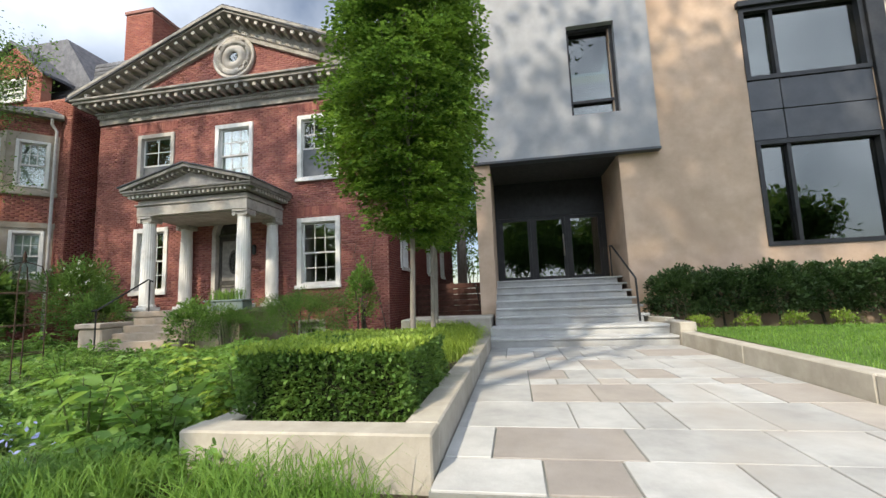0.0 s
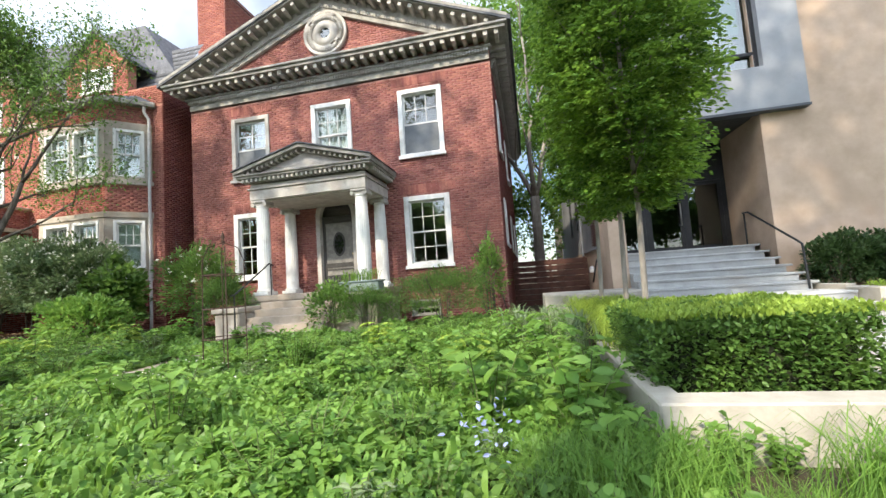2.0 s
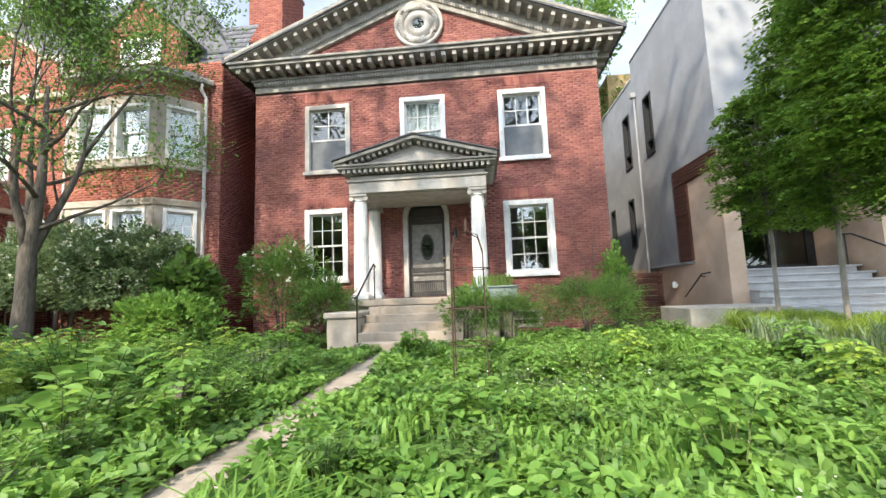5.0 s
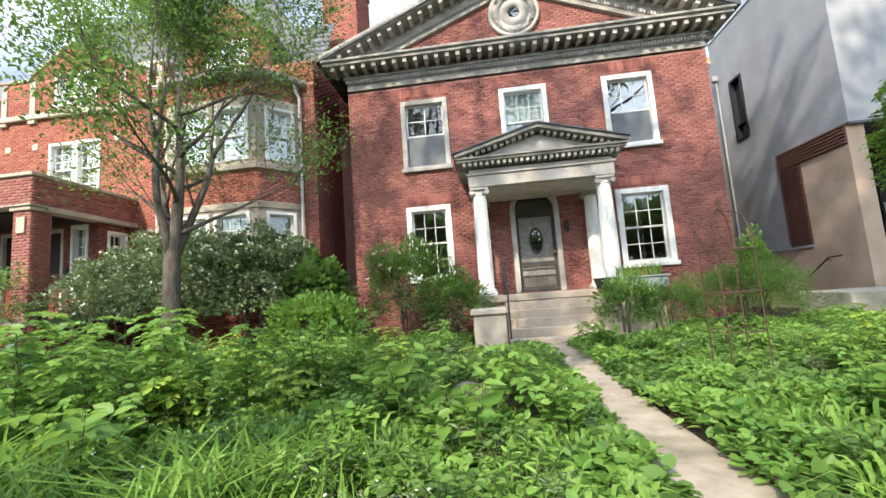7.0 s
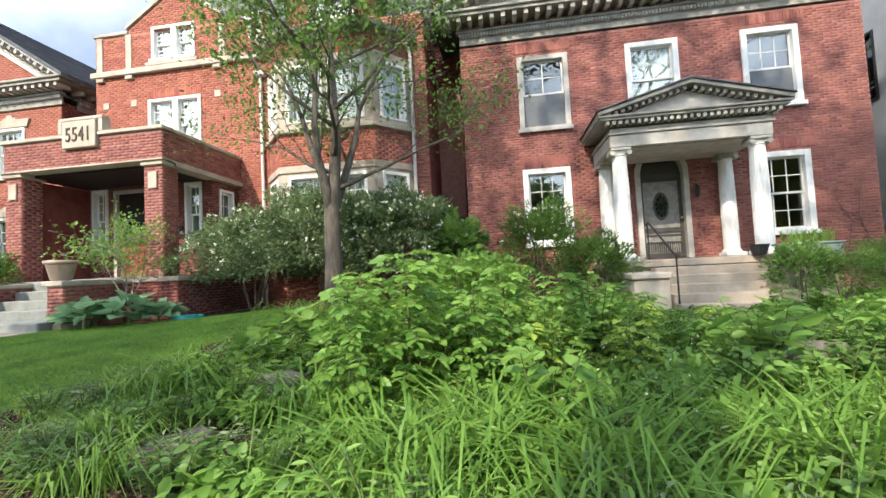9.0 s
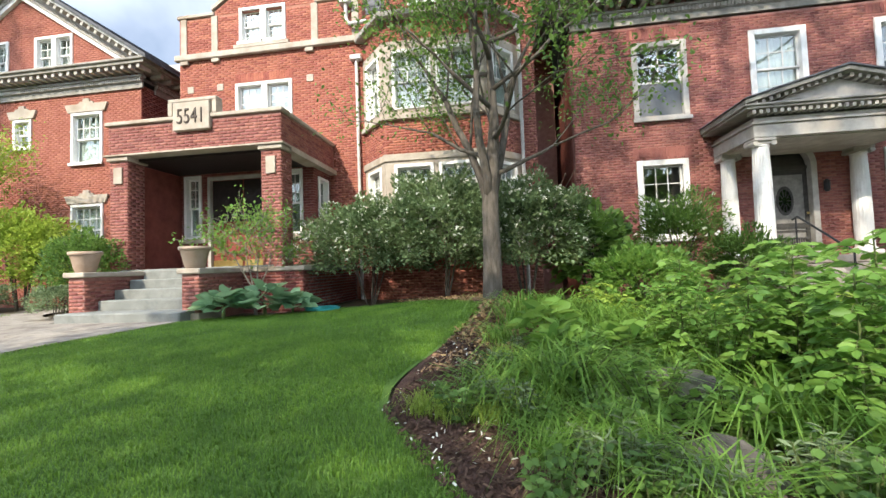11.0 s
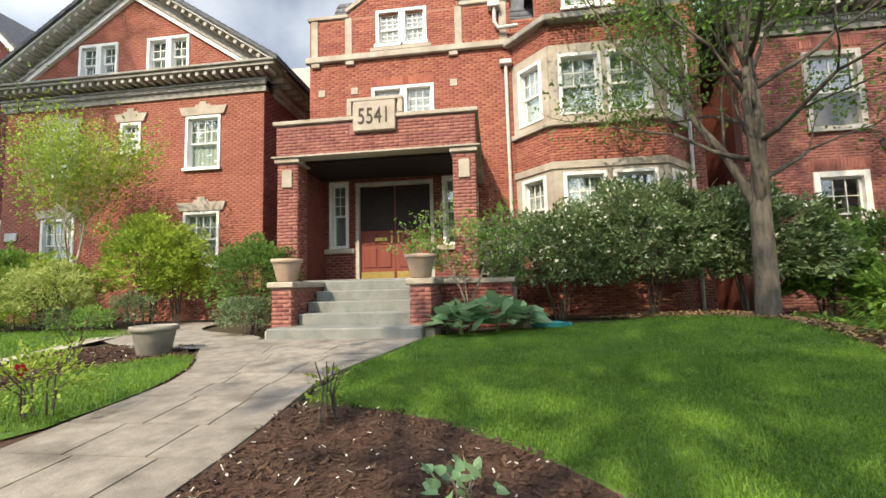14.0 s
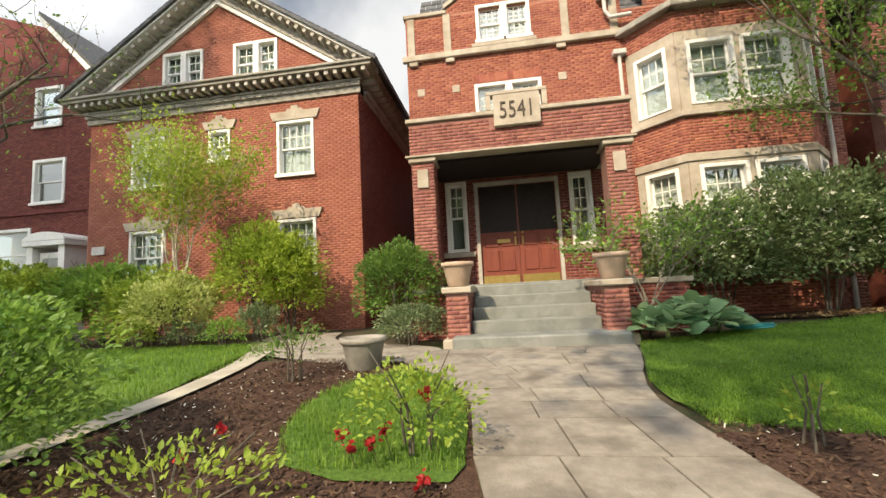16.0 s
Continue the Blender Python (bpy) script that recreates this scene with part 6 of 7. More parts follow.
# ---- trees ----
def grow(g, tips, p, d, length, r, depth, spread, rise, seed):
    """One bough and its forks; tips collects (point, way) along the outer twigs."""
    pts, rad = [Vector(p)], [r]
    d = Vector(d).normalized()
    for k in range(4):
        d = (d + Vector((seed.uniform(-1, 1), seed.uniform(-1, 1), seed.uniform(-0.6, 0.8) + rise)) * 0.16).normalized()
        pts.append(pts[-1] + d * length / 4)
        rad.append(r * (1 - 0.11 * (k + 1)))
        if depth <= 1:
            tips.append((pts[-1].copy(), d.copy()))
    g.tube(pts, rad, 7 if r > 0.03 else 5)
    if depth == 0:
        return
    for k in range(seed.choice((2, 3, 3)) if depth > 1 else 3):
        side = Vector((seed.uniform(-1, 1), seed.uniform(-1, 1), seed.uniform(-0.3, 0.6) + rise))
        grow(g, tips, pts[-1] if k < 2 else pts[2], d * (1 - spread) + side.normalized() * spread, length * seed.uniform(0.62, 0.85), max(0.006, rad[-1] * (0.92 if k == 0 else seed.uniform(0.5, 0.7))), depth - 1, spread, rise, seed)


def bough_leaves(tips, per, size, puff, shape=LEAF_OVAL, droop=0.15):
    at = np.array([t[0][:] for t in tips])
    d = np.array([t[1][:] for t in tips])
    at, d = np.repeat(at, per, 0), np.repeat(d, per, 0)
    at = at + rng.normal(0, puff, at.shape)
    out = d * 0.4 + rng.normal(0, 0.7, d.shape)
    return leaves(at, out, size, shape, droop)


def forked_tree(name, base, stems, height, r, depth, spread, rise, per, size, puff, bark, leaf_mat, label, seed, split_at=0.3, side_boughs=0):
    """A tree that forks low: trunk, boughs grown by forking, leaves along the twigs."""
    sd = random.Random(seed)
    t = thing(name, base, label, "tree")
    b = Vector(base)
    fork = b + Vector((0.02, 0, height * split_at))
    spine = [b + Vector((0, 0, -0.1)), b + Vector((0, 0, 0.12)), b + Vector((0.02, 0.01, height * split_at * 0.5)), fork]
    girth = [r * 1.35, r * 1.1, r, r * 0.92]
    if side_boughs:
        spine += [fork + Vector((0.06, 0.03, 0.7)), fork + Vector((0.12, 0.05, 1.4)), fork + Vector((0.05, 0.1, 3.4))]
        girth += [r * 0.72, r * 0.55, r * 0.2]
    part("trunk", Geo().tube(spine, girth, 14), bark, t, smooth=True)
    tips = []
    for k in range(stems):
        a = 2 * math.pi * (k + 0.3) / stems + sd.uniform(-0.3, 0.3)
        g = Geo()
        way = Vector((math.cos(a) * spread * 0.75, math.sin(a) * spread * 0.75, 1.0))
        grow(g, tips, fork - Vector((0, 0, 0.1)), way, height * 0.28, r * 0.58, depth, spread, rise, sd)
        part("limb", g, bark, t, smooth=True)
    for k in range(side_boughs):
        z = height * split_at + (0.5 + 2.6 * k / side_boughs)
        g = Geo()
        a = k * 2.4 + 0.4
        grow(g, tips, b + Vector((0.1, 0.05, z)), Vector((math.cos(a), math.sin(a), 0.45)), 1.3, 0.045, 3, 0.42, 0.08, sd)
        part("limb", g, bark, t, smooth=True)
    if per:
        bulk("crown", bough_leaves(tips, per, size, puff), leaf_mat, t)
    return t


def column_tree(name, base, top, r_max, low, n, size, label, seed):
    """A young upright tree: slim bare trunk, steep limbs, dense egg-shaped crown with gaps."""
    sd = random.Random(seed)
    t = tagged(thing(name, base, label, "tree"), group="row of young trees")
    b = Vector(base)
    part("trunk", Geo().tube([b + Vector((0, 0, -0.1)), b + Vector((0, 0, 0.5)), b + Vector((0.03, 0, 1.6)), b + Vector((0, 0.03, 3.2)), b + Vector((0, 0, top - 0.8))], [0.05, 0.038, 0.034, 0.027, 0.008], 10), M_BARK_L, t, smooth=True)
    for k in range(34):
        z = low - 0.35 + (top - low) * 0.8 * k / 34
        a = k * 2.4
        f = (z - low + 0.6) / (top - low)
        R = r_max * max(0.25, math.sin(math.pi * min(1, 0.22 + 0.78 * f)) ** 0.7)
        p0, p1 = b + Vector((0, 0, z)), b + Vector((math.cos(a) * R * 0.85, math.sin(a) * R * 0.85, z + R * 0.75))
        mid = (p0 + p1) / 2 + Vector((0, 0, -0.12))
        part("limb", Geo().tube([p0, mid, p1], [0.016, 0.011, 0.004], 5), M_BARK_L, t)
    m = n // 34
    f = rng.uniform(0, 1, m * 3) ** 0.9
    a = rng.uniform(0, 2 * math.pi, m * 3)
    R = r_max * np.interp(f, [0, 0.08, 0.25, 0.45, 0.7, 0.9, 1.0], [0.25, 0.6, 0.95, 1.0, 0.84, 0.54, 0.12])
    R *= 1 + 0.22 * np.array([noise.noise((math.cos(x) * 1.3, math.sin(x) * 1.3, y * 5 + seed)) for x, y in zip(a, f)])
    rr = R * rng.uniform(0.1, 1, m * 3) ** 0.42
    c = np.stack([np.cos(a) * rr, np.sin(a) * rr, low + (top - low) * f - 0.12 * rr], 1)
    c = c[noise_at(c * np.array([1, 1, 2.0]), 2.1, seed) > -0.16][:m]
    way = c * np.array([1, 1, 0]) / (np.linalg.norm(c[:, :2], axis=1, keepdims=True) + 0.05)
    side = np.stack([-way[:, 1], way[:, 0], np.zeros(len(c))], 1)
    along, across = rng.uniform(-0.22, 0.24, (len(c), 34, 1)), rng.normal(0, 0.085, (len(c), 34, 1))
    p = c[:, None] + way[:, None] * along + side[:, None] * across
    p[:, :, 2] += -0.35 * np.maximum(along[:, :, 0], 0) + rng.normal(0, 0.022, (len(c), 34))
    out = (way[:, None] + side[:, None] * np.sign(across) * 0.9).reshape(-1, 3)
    v, q = leaves(p.reshape(-1, 3), out, size, LEAF_OVAL, 0.25, 0.45)
    bulk("crown", (v + np.array(base) * np.array([1, 1, 0]), q), M_LEAF_T, t)
    return t


column_tree("hornbeam_tree", (-1.36, 5.4, 0.40), 7.2, 1.04, 2.1, 85000, 0.064, "young upright tree with a dense bright green crown", 1)
column_tree("hornbeam_tree", (-1.33, 6.63, 0.40), 7.0, 0.72, 2.15, 26000, 0.068, "young upright tree with a slim grey trunk", 2)
column_tree("hornbeam_tree", (-1.5, 7.81, 0.40), 4.9, 0.72, 2.25, 20000, 0.068, "smaller upright tree near the entrance steps", 3)
forked_tree("honeylocust_tree", (-15.15, 6.8, 0.60), 3, 8.3, 0.15, 5, 0.32, 0.24, 8, 0.08, 0.24, M_BARK, M_LEAF, "multi-stemmed tree with fine sparse green leaves", 11, 0.2, 9)
forked_tree("passage_tree", (-2.3, 18.5, 0.2), 3, 13, 0.22, 4, 0.45, 0.3, 8, 0.2, 0.3, M_BARK_L, M_LEAF_B, "tall slender tree behind the side passage", 12, 0.35)
forked_tree("backyard_tree", (-5, 27, 0.2), 4, 17, 0.35, 4, 0.5, 0.25, 7, 0.3, 0.5, M_BARK, M_LEAF_B, "tall leafy tree behind the brick house", 13, 0.3)
forked_tree("backyard_tree", (-0.5, 31, 0.2), 4, 15, 0.35, 4, 0.5, 0.25, 7, 0.3, 0.5, M_BARK, M_LEAF_B, "tall leafy tree behind the modern building", 14, 0.3)
forked_tree("bare_branched_tree", (-31.5, 4.8, 0.35), 4, 7.5, 0.2, 4, 0.72, 0.18, 1, 0.07, 0.15, M_BARK, M_LEAF, "dark spreading tree with almost bare branches", 17, 0.3)
forked_tree("young_birch", (-29.6, 8.9, 0.45), 6, 5.6, 0.05, 3, 0.36, 0.25, 12, 0.085, 0.26, M_BIRCH, M_LEAF_Y, "young birch with pale stems and yellow-green leaves", 18, 0.2)
for x, y, h, per, seed in ((-20.6, -3.9, 9.5, 2, 21), (-13.6, -3.7, 18, 2, 22), (-4.6, -3.9, 19, 6, 23), (-38.5, -4.0, 13, 2, 24), (-47.5, -4.0, 23, 14, 25)):
    tagged(forked_tree("street_tree", (x, y, -0.1), 5, h, 0.3, 4, 0.6, 0.2, per, 0.34, 0.5, M_BARK, M_LEAF_D, "large street tree on the verge before the houses", seed, 0.34), group="street trees")

far_trees = tagged(forked_tree("far_tree", (-16, -27, -0.1), 5, 11, 0.3, 4, 0.55, 0.12, 8, 0.6, 0.9, M_BARK, M_LEAF, "leafy tree across the street", 31, 0.16), group="trees across the street")
for k, x in enumerate((-62, -53, -44, -35, -26, -7, 2, 11, 20, 30)):
    copy_thing(far_trees, pose(x, -27 - 3 * (k % 2), -0.1, 0, 0, 70 * k))


# ---- shrubs ----
def shrub(name, at, radii, n, size, mat_, label, shape=LEAF_OVAL, stems=7, lump=0.28, flowers=0, flower_mat=None, bare=0.0, bark=None, seed=1, droop=0.1, group=""):
    """A bush: stems from the ground and leaves in a lumpy dome with gaps."""
    z0 = float(level(at[0], at[1]))
    t = tagged(thing(name, (at[0], at[1], z0), label, "shrub"), group=group)
    b = np.array([at[0], at[1], z0])
    rx, ry, rz = radii
    sd = random.Random(seed)
    g = Geo()
    for k in range(stems):
        a, q = sd.uniform(0, 6.28), sd.uniform(0.4, 0.8)
        e = b + np.array([math.cos(a) * rx * q, math.sin(a) * ry * q, rz * sd.uniform(0.7, 1.2)])
        m_ = b + (e - b) * np.array([0.35, 0.35, 0.55])
        g.tube([b + np.array([math.cos(a) * 0.08, math.sin(a) * 0.08, -0.05]), m_, e], [0.006 + 0.009 * min(rz, 1.6), 0.004 + 0.006 * min(rz, 1.6), 0.004], 5)
    tagged(part("stem_growth", g, bark or M_BARK, t), kind="stuff")
    m = int(n * 1.9)
    d = rng.normal(0, 1, (m, 3))
    d /= np.linalg.norm(d, axis=1, keepdims=True)
    d[:, 2] = np.where(d[:, 2] < -0.45, -d[:, 2], d[:, 2])
    rr = rng.uniform(0.2, 1, m) ** 0.45
    nz = noise_at(d * 1.0, 2.4, seed * 3.1)
    rr = rr * (1 + lump * nz * 1.6)
    p = d * rr[:, None] * np.array([rx, ry, rz * 0.55]) + np.array([0, 0, rz * 0.55])
    keep = (noise_at(p, 3.2 / max(0.5, min(rx, 1.0)), seed * 1.7) > -0.25) & (p[:, 2] > rz * bare + 0.02)
    p, d = p[keep][:n], d[keep][:n]
    bulk("foliage", (lambda v, q: (v + b, q))(*leaves(p, d + np.array([0, 0, 0.25]), size, shape, droop)), mat_, t)
    if flowers:
        top = np.nonzero((d[:, 2] > -0.2))[0]
        i = rng.choice(top, min(flowers, len(top)), replace=False)
        c = np.repeat(p[i] * 1.03, 5, 0) + rng.normal(0, 0.012, (len(i) * 5, 3))
        bulk("blossom", (lambda v, q: (v + b, q))(*leaves(c, rng.normal(0, 1, c.shape) + np.array([0, -0.3, 0.4]), size * 0.55, LEAF_HEART)), flower_mat, t, kind="stuff")
    return t


def hedge(name, x0, x1, y0, y1, z0, z1, n, size, mat_, label, wob=0.04):
    t = thing(name, ((x0 + x1) / 2, (y0 + y1) / 2, z0), label, "hedge")
    # Added solid block; its dark colour imitates shade inside the hedge.
    part("shade_core", Geo().box(x0 + 0.1, x1 - 0.1, y0 + 0.1, y1 - 0.1, z0, z1 - 0.1, 0.03), M_CORE, t)
    p = rng.uniform(0, 1, (n, 3))
    face = rng.choice(5, n, p=[0.34, 0.26, 0.14, 0.13, 0.13])
    p[face == 0, 2], p[face == 1, 1], p[face == 2, 1], p[face == 3, 0], p[face == 4, 0] = 1, 0, 1, 0, 1
    nrm = np.zeros((n, 3))
    for k, v in enumerate(((0, 0, 1), (0, -1, 0), (0, 1, 0), (-1, 0, 0), (1, 0, 0))):
        nrm[face == k] = v
    p = p * np.array([x1 - x0, y1 - y0, z1 - z0]) + np.array([x0, y0, z0])
    p += nrm * (noise_at(p, 3.0)[:, None] * wob * 2 - rng.uniform(0, 0.12, (n, 1)))
    bulk("foliage", leaves(p, nrm + np.array([0, 0, 0.3]), size, LEAF_OVAL), mat_, t)
    return t


hedge("clipped_hedge", -2.02, -0.72, 2.72, 4.1, 0.4, 0.9, 15000, 0.042, M_LEAF, "low clipped green hedge in the concrete planter")
tops = rng.uniform(0, 1, (6000, 3)) * np.array([1.3, 1.4, 0.05]) + np.array([-2.02, 2.7, 0.89])
bulk("hedge_tips", leaves(tops, np.tile((0, 0, 1.0), (6000, 1)), 0.04), M_LEAF_Y, None, "fresh yellow-green tips over the clipped hedge", "hedge", "stuff")
for k in range(6):
    shrub("laurel_bush", (3.55 + k * 0.95, 9.75 + 0.1 * (k % 2), 0), (0.75, 0.55, 1.3), 4600, 0.08, M_LEAF_D, "dark glossy evergreen bush against the stucco wall", stems=5, lump=0.18, seed=40 + k, group="bushes along the stucco wall")
for k in range(6):
    shrub("low_yellow_shrub", (3.6 + k * 0.85, 9.05, 0), (0.24, 0.2, 0.42), 380, 0.05, M_LEAF_Y, "small yellow-green shrub in front of the hedge", stems=4, seed=60 + k, group="small shrubs in the bed")
shrub("viburnum_bush", (-17.9, 8.75, 0), (1.6, 1.2, 2.1), 14000, 0.085, M_LEAF_VB, "large grey-green bush with white flower heads", flowers=330, flower_mat=M_PETAL_W, bare=0.32, seed=3)
shrub("viburnum_bush", (-16.2, 8.55, 0), (1.8, 1.3, 2.3), 17000, 0.085, M_LEAF_VB, "large grey-green bush with white flower heads", flowers=420, flower_mat=M_PETAL_W, bare=0.32, seed=4)
shrub("viburnum_bush", (-14.5, 8.4, 0), (1.55, 1.2, 2.2), 15000, 0.085, M_LEAF_VB, "large grey-green bush with white flower heads", flowers=380, flower_mat=M_PETAL_W, bare=0.32, seed=5)
shrub("hydrangea_bush", (-13.2, 8.4, 0), (0.75, 0.6, 1.9), 2600, 0.14, M_LEAF, "broad-leaved green bush beside the brick wall", LEAF_HEART, seed=6)
shrub("rhododendron_bush", (-11.3, 9.1, 0), (1.0, 0.8, 2.15), 5200, 0.11, M_LEAF, "green bush with drooping leaves under the window", LEAF_LONG, seed=7, flowers=40, flower_mat=M_PETAL_W)
shrub("rhododendron_bush", (-10.2, 8.7, 0), (0.75, 0.6, 1.35), 3000, 0.11, M_LEAF, "green bush with drooping leaves by the porch", LEAF_LONG, seed=8)
shrub("euonymus_bush", (-12.6, 7.3, 0), (0.95, 0.75, 1.1), 3600, 0.10, M_LEAF_B, "bright green leafy bush in the garden", seed=9)
shrub("spirea_bush", (-4.6, 8.4, 0), (1.1, 0.8, 1.15), 12500, 0.05, M_LEAF, "rounded fine-leaved bush before the brick wall", LEAF_LONG, seed=10)
shrub("spirea_bush", (-6.2, 8.1, 0), (0.75, 0.6, 0.9), 7000, 0.05, M_LEAF, "rounded fine-leaved bush beside the steps", LEAF_LONG, seed=11)
shrub("lilac_sapling", (-3.7, 9.6, 0), (0.4, 0.4, 1.7), 1300, 0.09, M_LEAF_B, "slim sapling at the corner of the house", seed=12)
shrub("vine_bush", (-7.0, 8.0, 0), (0.55, 0.4, 1.05), 1500, 0.08, M_LEAF, "trailing green shrub on the step wall", seed=13)
shrub("azalea_bush", (-23.9, 7.6, 0), (0.85, 0.7, 1.65), 6500, 0.065, M_LEAF, "dense rounded green bush beside the porch steps", seed=14, lump=0.15)
shrub("azalea_bush", (-23.5, 6.75, 0), (0.6, 0.4, 0.62), 3200, 0.05, M_LEAF_G, "low spreading shrub at the foot of the steps", seed=15, lump=0.15)
forked_tree("japanese_maple", (-19.7, 7.25, 0.45), 5, 3.0, 0.028, 3, 0.6, 0.06, 3, 0.075, 0.07, M_BARK_L, M_LEAF_B, "small open maple with layered green leaves", 16, 0.16)
# Yellow leaf colour on this photinia imitates sunlight on the bush.
shrub("photinia_bush", (-33.0, 8.3, 0), (1.5, 1.0, 1.8), 7500, 0.10, M_LEAF_Y, "bright green bush in the neighbouring garden", seed=17)
shrub("photinia_bush", (-31.0, 8.5, 0), (1.3, 0.9, 1.75), 6000, 0.10, M_LEAF_B, "bright green bush in the neighbouring garden", seed=18)
shrub("mountain_maple", (-27.6, 9.1, 0), (1.4, 0.9, 2.4), 6500, 0.10, M_LEAF_Y, "yellow-green shrub with layered branches", bare=0.35, seed=19, stems=9)
shrub("variegated_dogwood", (-28.9, 7.9, 0), (0.95, 0.7, 1.35), 6000, 0.07, M_LEAF_V, "cream-edged variegated shrub in the border", seed=20, lump=0.2)
# These two photinias also carry the sunlit look in their yellow leaves.
shrub("photinia_bush", (-29.6, 8.2, 0), (1.1, 0.8, 1.5), 4500, 0.09, M_LEAF_Y, "yellow-green bush under the birch stems", seed=34)
shrub("photinia_bush", (-26.9, 9.2, 0), (0.9, 0.6, 1.9), 3600, 0.09, M_LEAF_Y, "light green bush at the corner of the house", bare=0.3, seed=35)
shrub("lilac_bush", (-27.0, 8.0, 0), (0.5, 0.4, 0.7), 1300, 0.06, M_LEAF_G, "grey-green low shrub at the lawn's edge", seed=21)
for k in range(7):
    shrub("border_plant", (-33 + k * 0.95, 7.4 + 0.2 * (k % 2), 0), (0.45, 0.3, 0.5), 700, 0.06, (M_LEAF_B, M_LEAF_Y, M_LEAF_G)[k % 3], "low mixed planting along the lawn border", seed=70 + k, group="border plants")
shrub("backyard_shrub", (-2.2, 23, 0), (2.2, 1.0, 6.0), 3600, 0.22, M_LEAF_B, "tall green growth behind the side passage", seed=33)
shrub("rose_bush", (-25.6, 2.2, 0), (1.25, 0.7, 1.15), 8000, 0.055, M_LEAF_B, "tall leafy rose bush near the pavement", seed=22, bare=0.25)
shrub("rose_bush", (-24.75, 1.9, 0), (0.75, 0.5, 0.75), 2200, 0.045, M_LEAF, "leafy rose bush in the mulch bed", seed=23, bare=0.1, flowers=4, flower_mat=M_PETAL_R)
shrub("rose_bush", (-22.55, 2.7, 0), (0.45, 0.4, 0.5), 800, 0.04, M_LEAF_Y, "yellow-green rose bush with dark red blooms", seed=24, bare=0.2)
shrub("rose_bush", (-23.4, 1.75, 0), (0.6, 0.4, 0.36), 420, 0.04, M_LEAF_Y, "yellow-green rose bush with dark red blooms", seed=25, bare=0.2)
shrub("rose_bush", (-24.3, 4.5, 0), (0.4, 0.35, 0.6), 420, 0.045, M_LEAF, "thin twiggy rose bush in the mulch", seed=26, bare=0.4)
shrub("rose_cane", (-20.35, 2.75, 0), (0.14, 0.14, 0.36), 70, 0.04, M_LEAF_Y, "small reddish rose shoot in the mulch bed", seed=27, stems=5)
shrub("rose_cane", (-19.35, 1.75, 0), (0.18, 0.18, 0.16), 30, 0.07, M_LEAF_H, "small seedling in the mulch bed", LEAF_HEART, seed=28, stems=3)
for x, y, z in ((-22.86, 2.4, 0.5), (-22.69, 2.5, 0.56), (-22.45, 2.5, 0.75), (-23.8, 2.3, 0.48), (-23.71, 2.5, 0.56), (-22.74, 2.42, 0.52), (-22.95, 2.5, 0.53), (-22.42, 2.2, 0.42)):
    r = thing("rose_bloom", (x, y, z), "dark red rose bloom on a thin stalk", "flower", "rose blooms")
    c = np.tile((x, y, z), (22, 1)) + rng.normal(0, 0.014, (22, 3))
    bulk("bloom", leaves(c, rng.normal(0, 1, (22, 3)) + np.array([0, 0, 0.5]), 0.034, LEAF_HEART), M_PETAL_R, r, kind="stuff")
    part("stalk", Geo().tube([(x, y, z), (x + 0.03, y + 0.05, z - 0.2), (x + 0.05, y + 0.1, float(level(x, y)))], 0.005, 5), M_STALK, r)


# ---- garden plants, built once and set out in many places ----
def herb(name, height, stems, per, size, shape, mat_, label, seed, droop=0.2, wide=0.5):
    sd = random.Random(seed)
    t = thing(name, (0, 0, 0), label, "garden plant", "wild garden plants")
    g, at, out = Geo(), [], []
    for k in range(stems):
        a, w = sd.uniform(0, 6.28), sd.uniform(0.15, 1) * wide * height
        e = Vector((math.cos(a) * w, math.sin(a) * w, height * sd.uniform(0.65, 1.0)))
        s = Vector((math.cos(a) * 0.05, math.sin(a) * 0.05, -0.04))
        mid = s.lerp(e, 0.55) + Vector((0, 0, 0.12 * height))
        g.tube([s, mid, e], [0.008, 0.006, 0.003], 4)
        for j in range(per):
            f = 0.1 + 0.9 * (j + 1) / per
            p = s.lerp(mid, f / 0.55) if f < 0.55 else mid.lerp(e, (f - 0.55) / 0.45)
            b = j * 2.4 + sd.uniform(0, 1)
            at.append(p[:]), out.append((math.cos(b), math.sin(b), 0.35))
    tagged(part("stalk_growth", g, M_STALK, t), kind="stuff")
    bulk("foliage", leaves(np.array(at), np.array(out), size, shape, droop, 0.35), mat_, t)
    return t


def tuft(name, height, n, lean, width, mat_, label, spread=0.12, group="grass clumps"):
    t = thing(name, (0, 0, 0), label, "grass clump", group)
    at = np.concatenate([rng.normal(0, spread, (n, 2)), np.full((n, 1), -0.03)], 1)
    bulk("leaf_fan", blades(at, height, lean, width), mat_, t, kind="stuff")
    return t


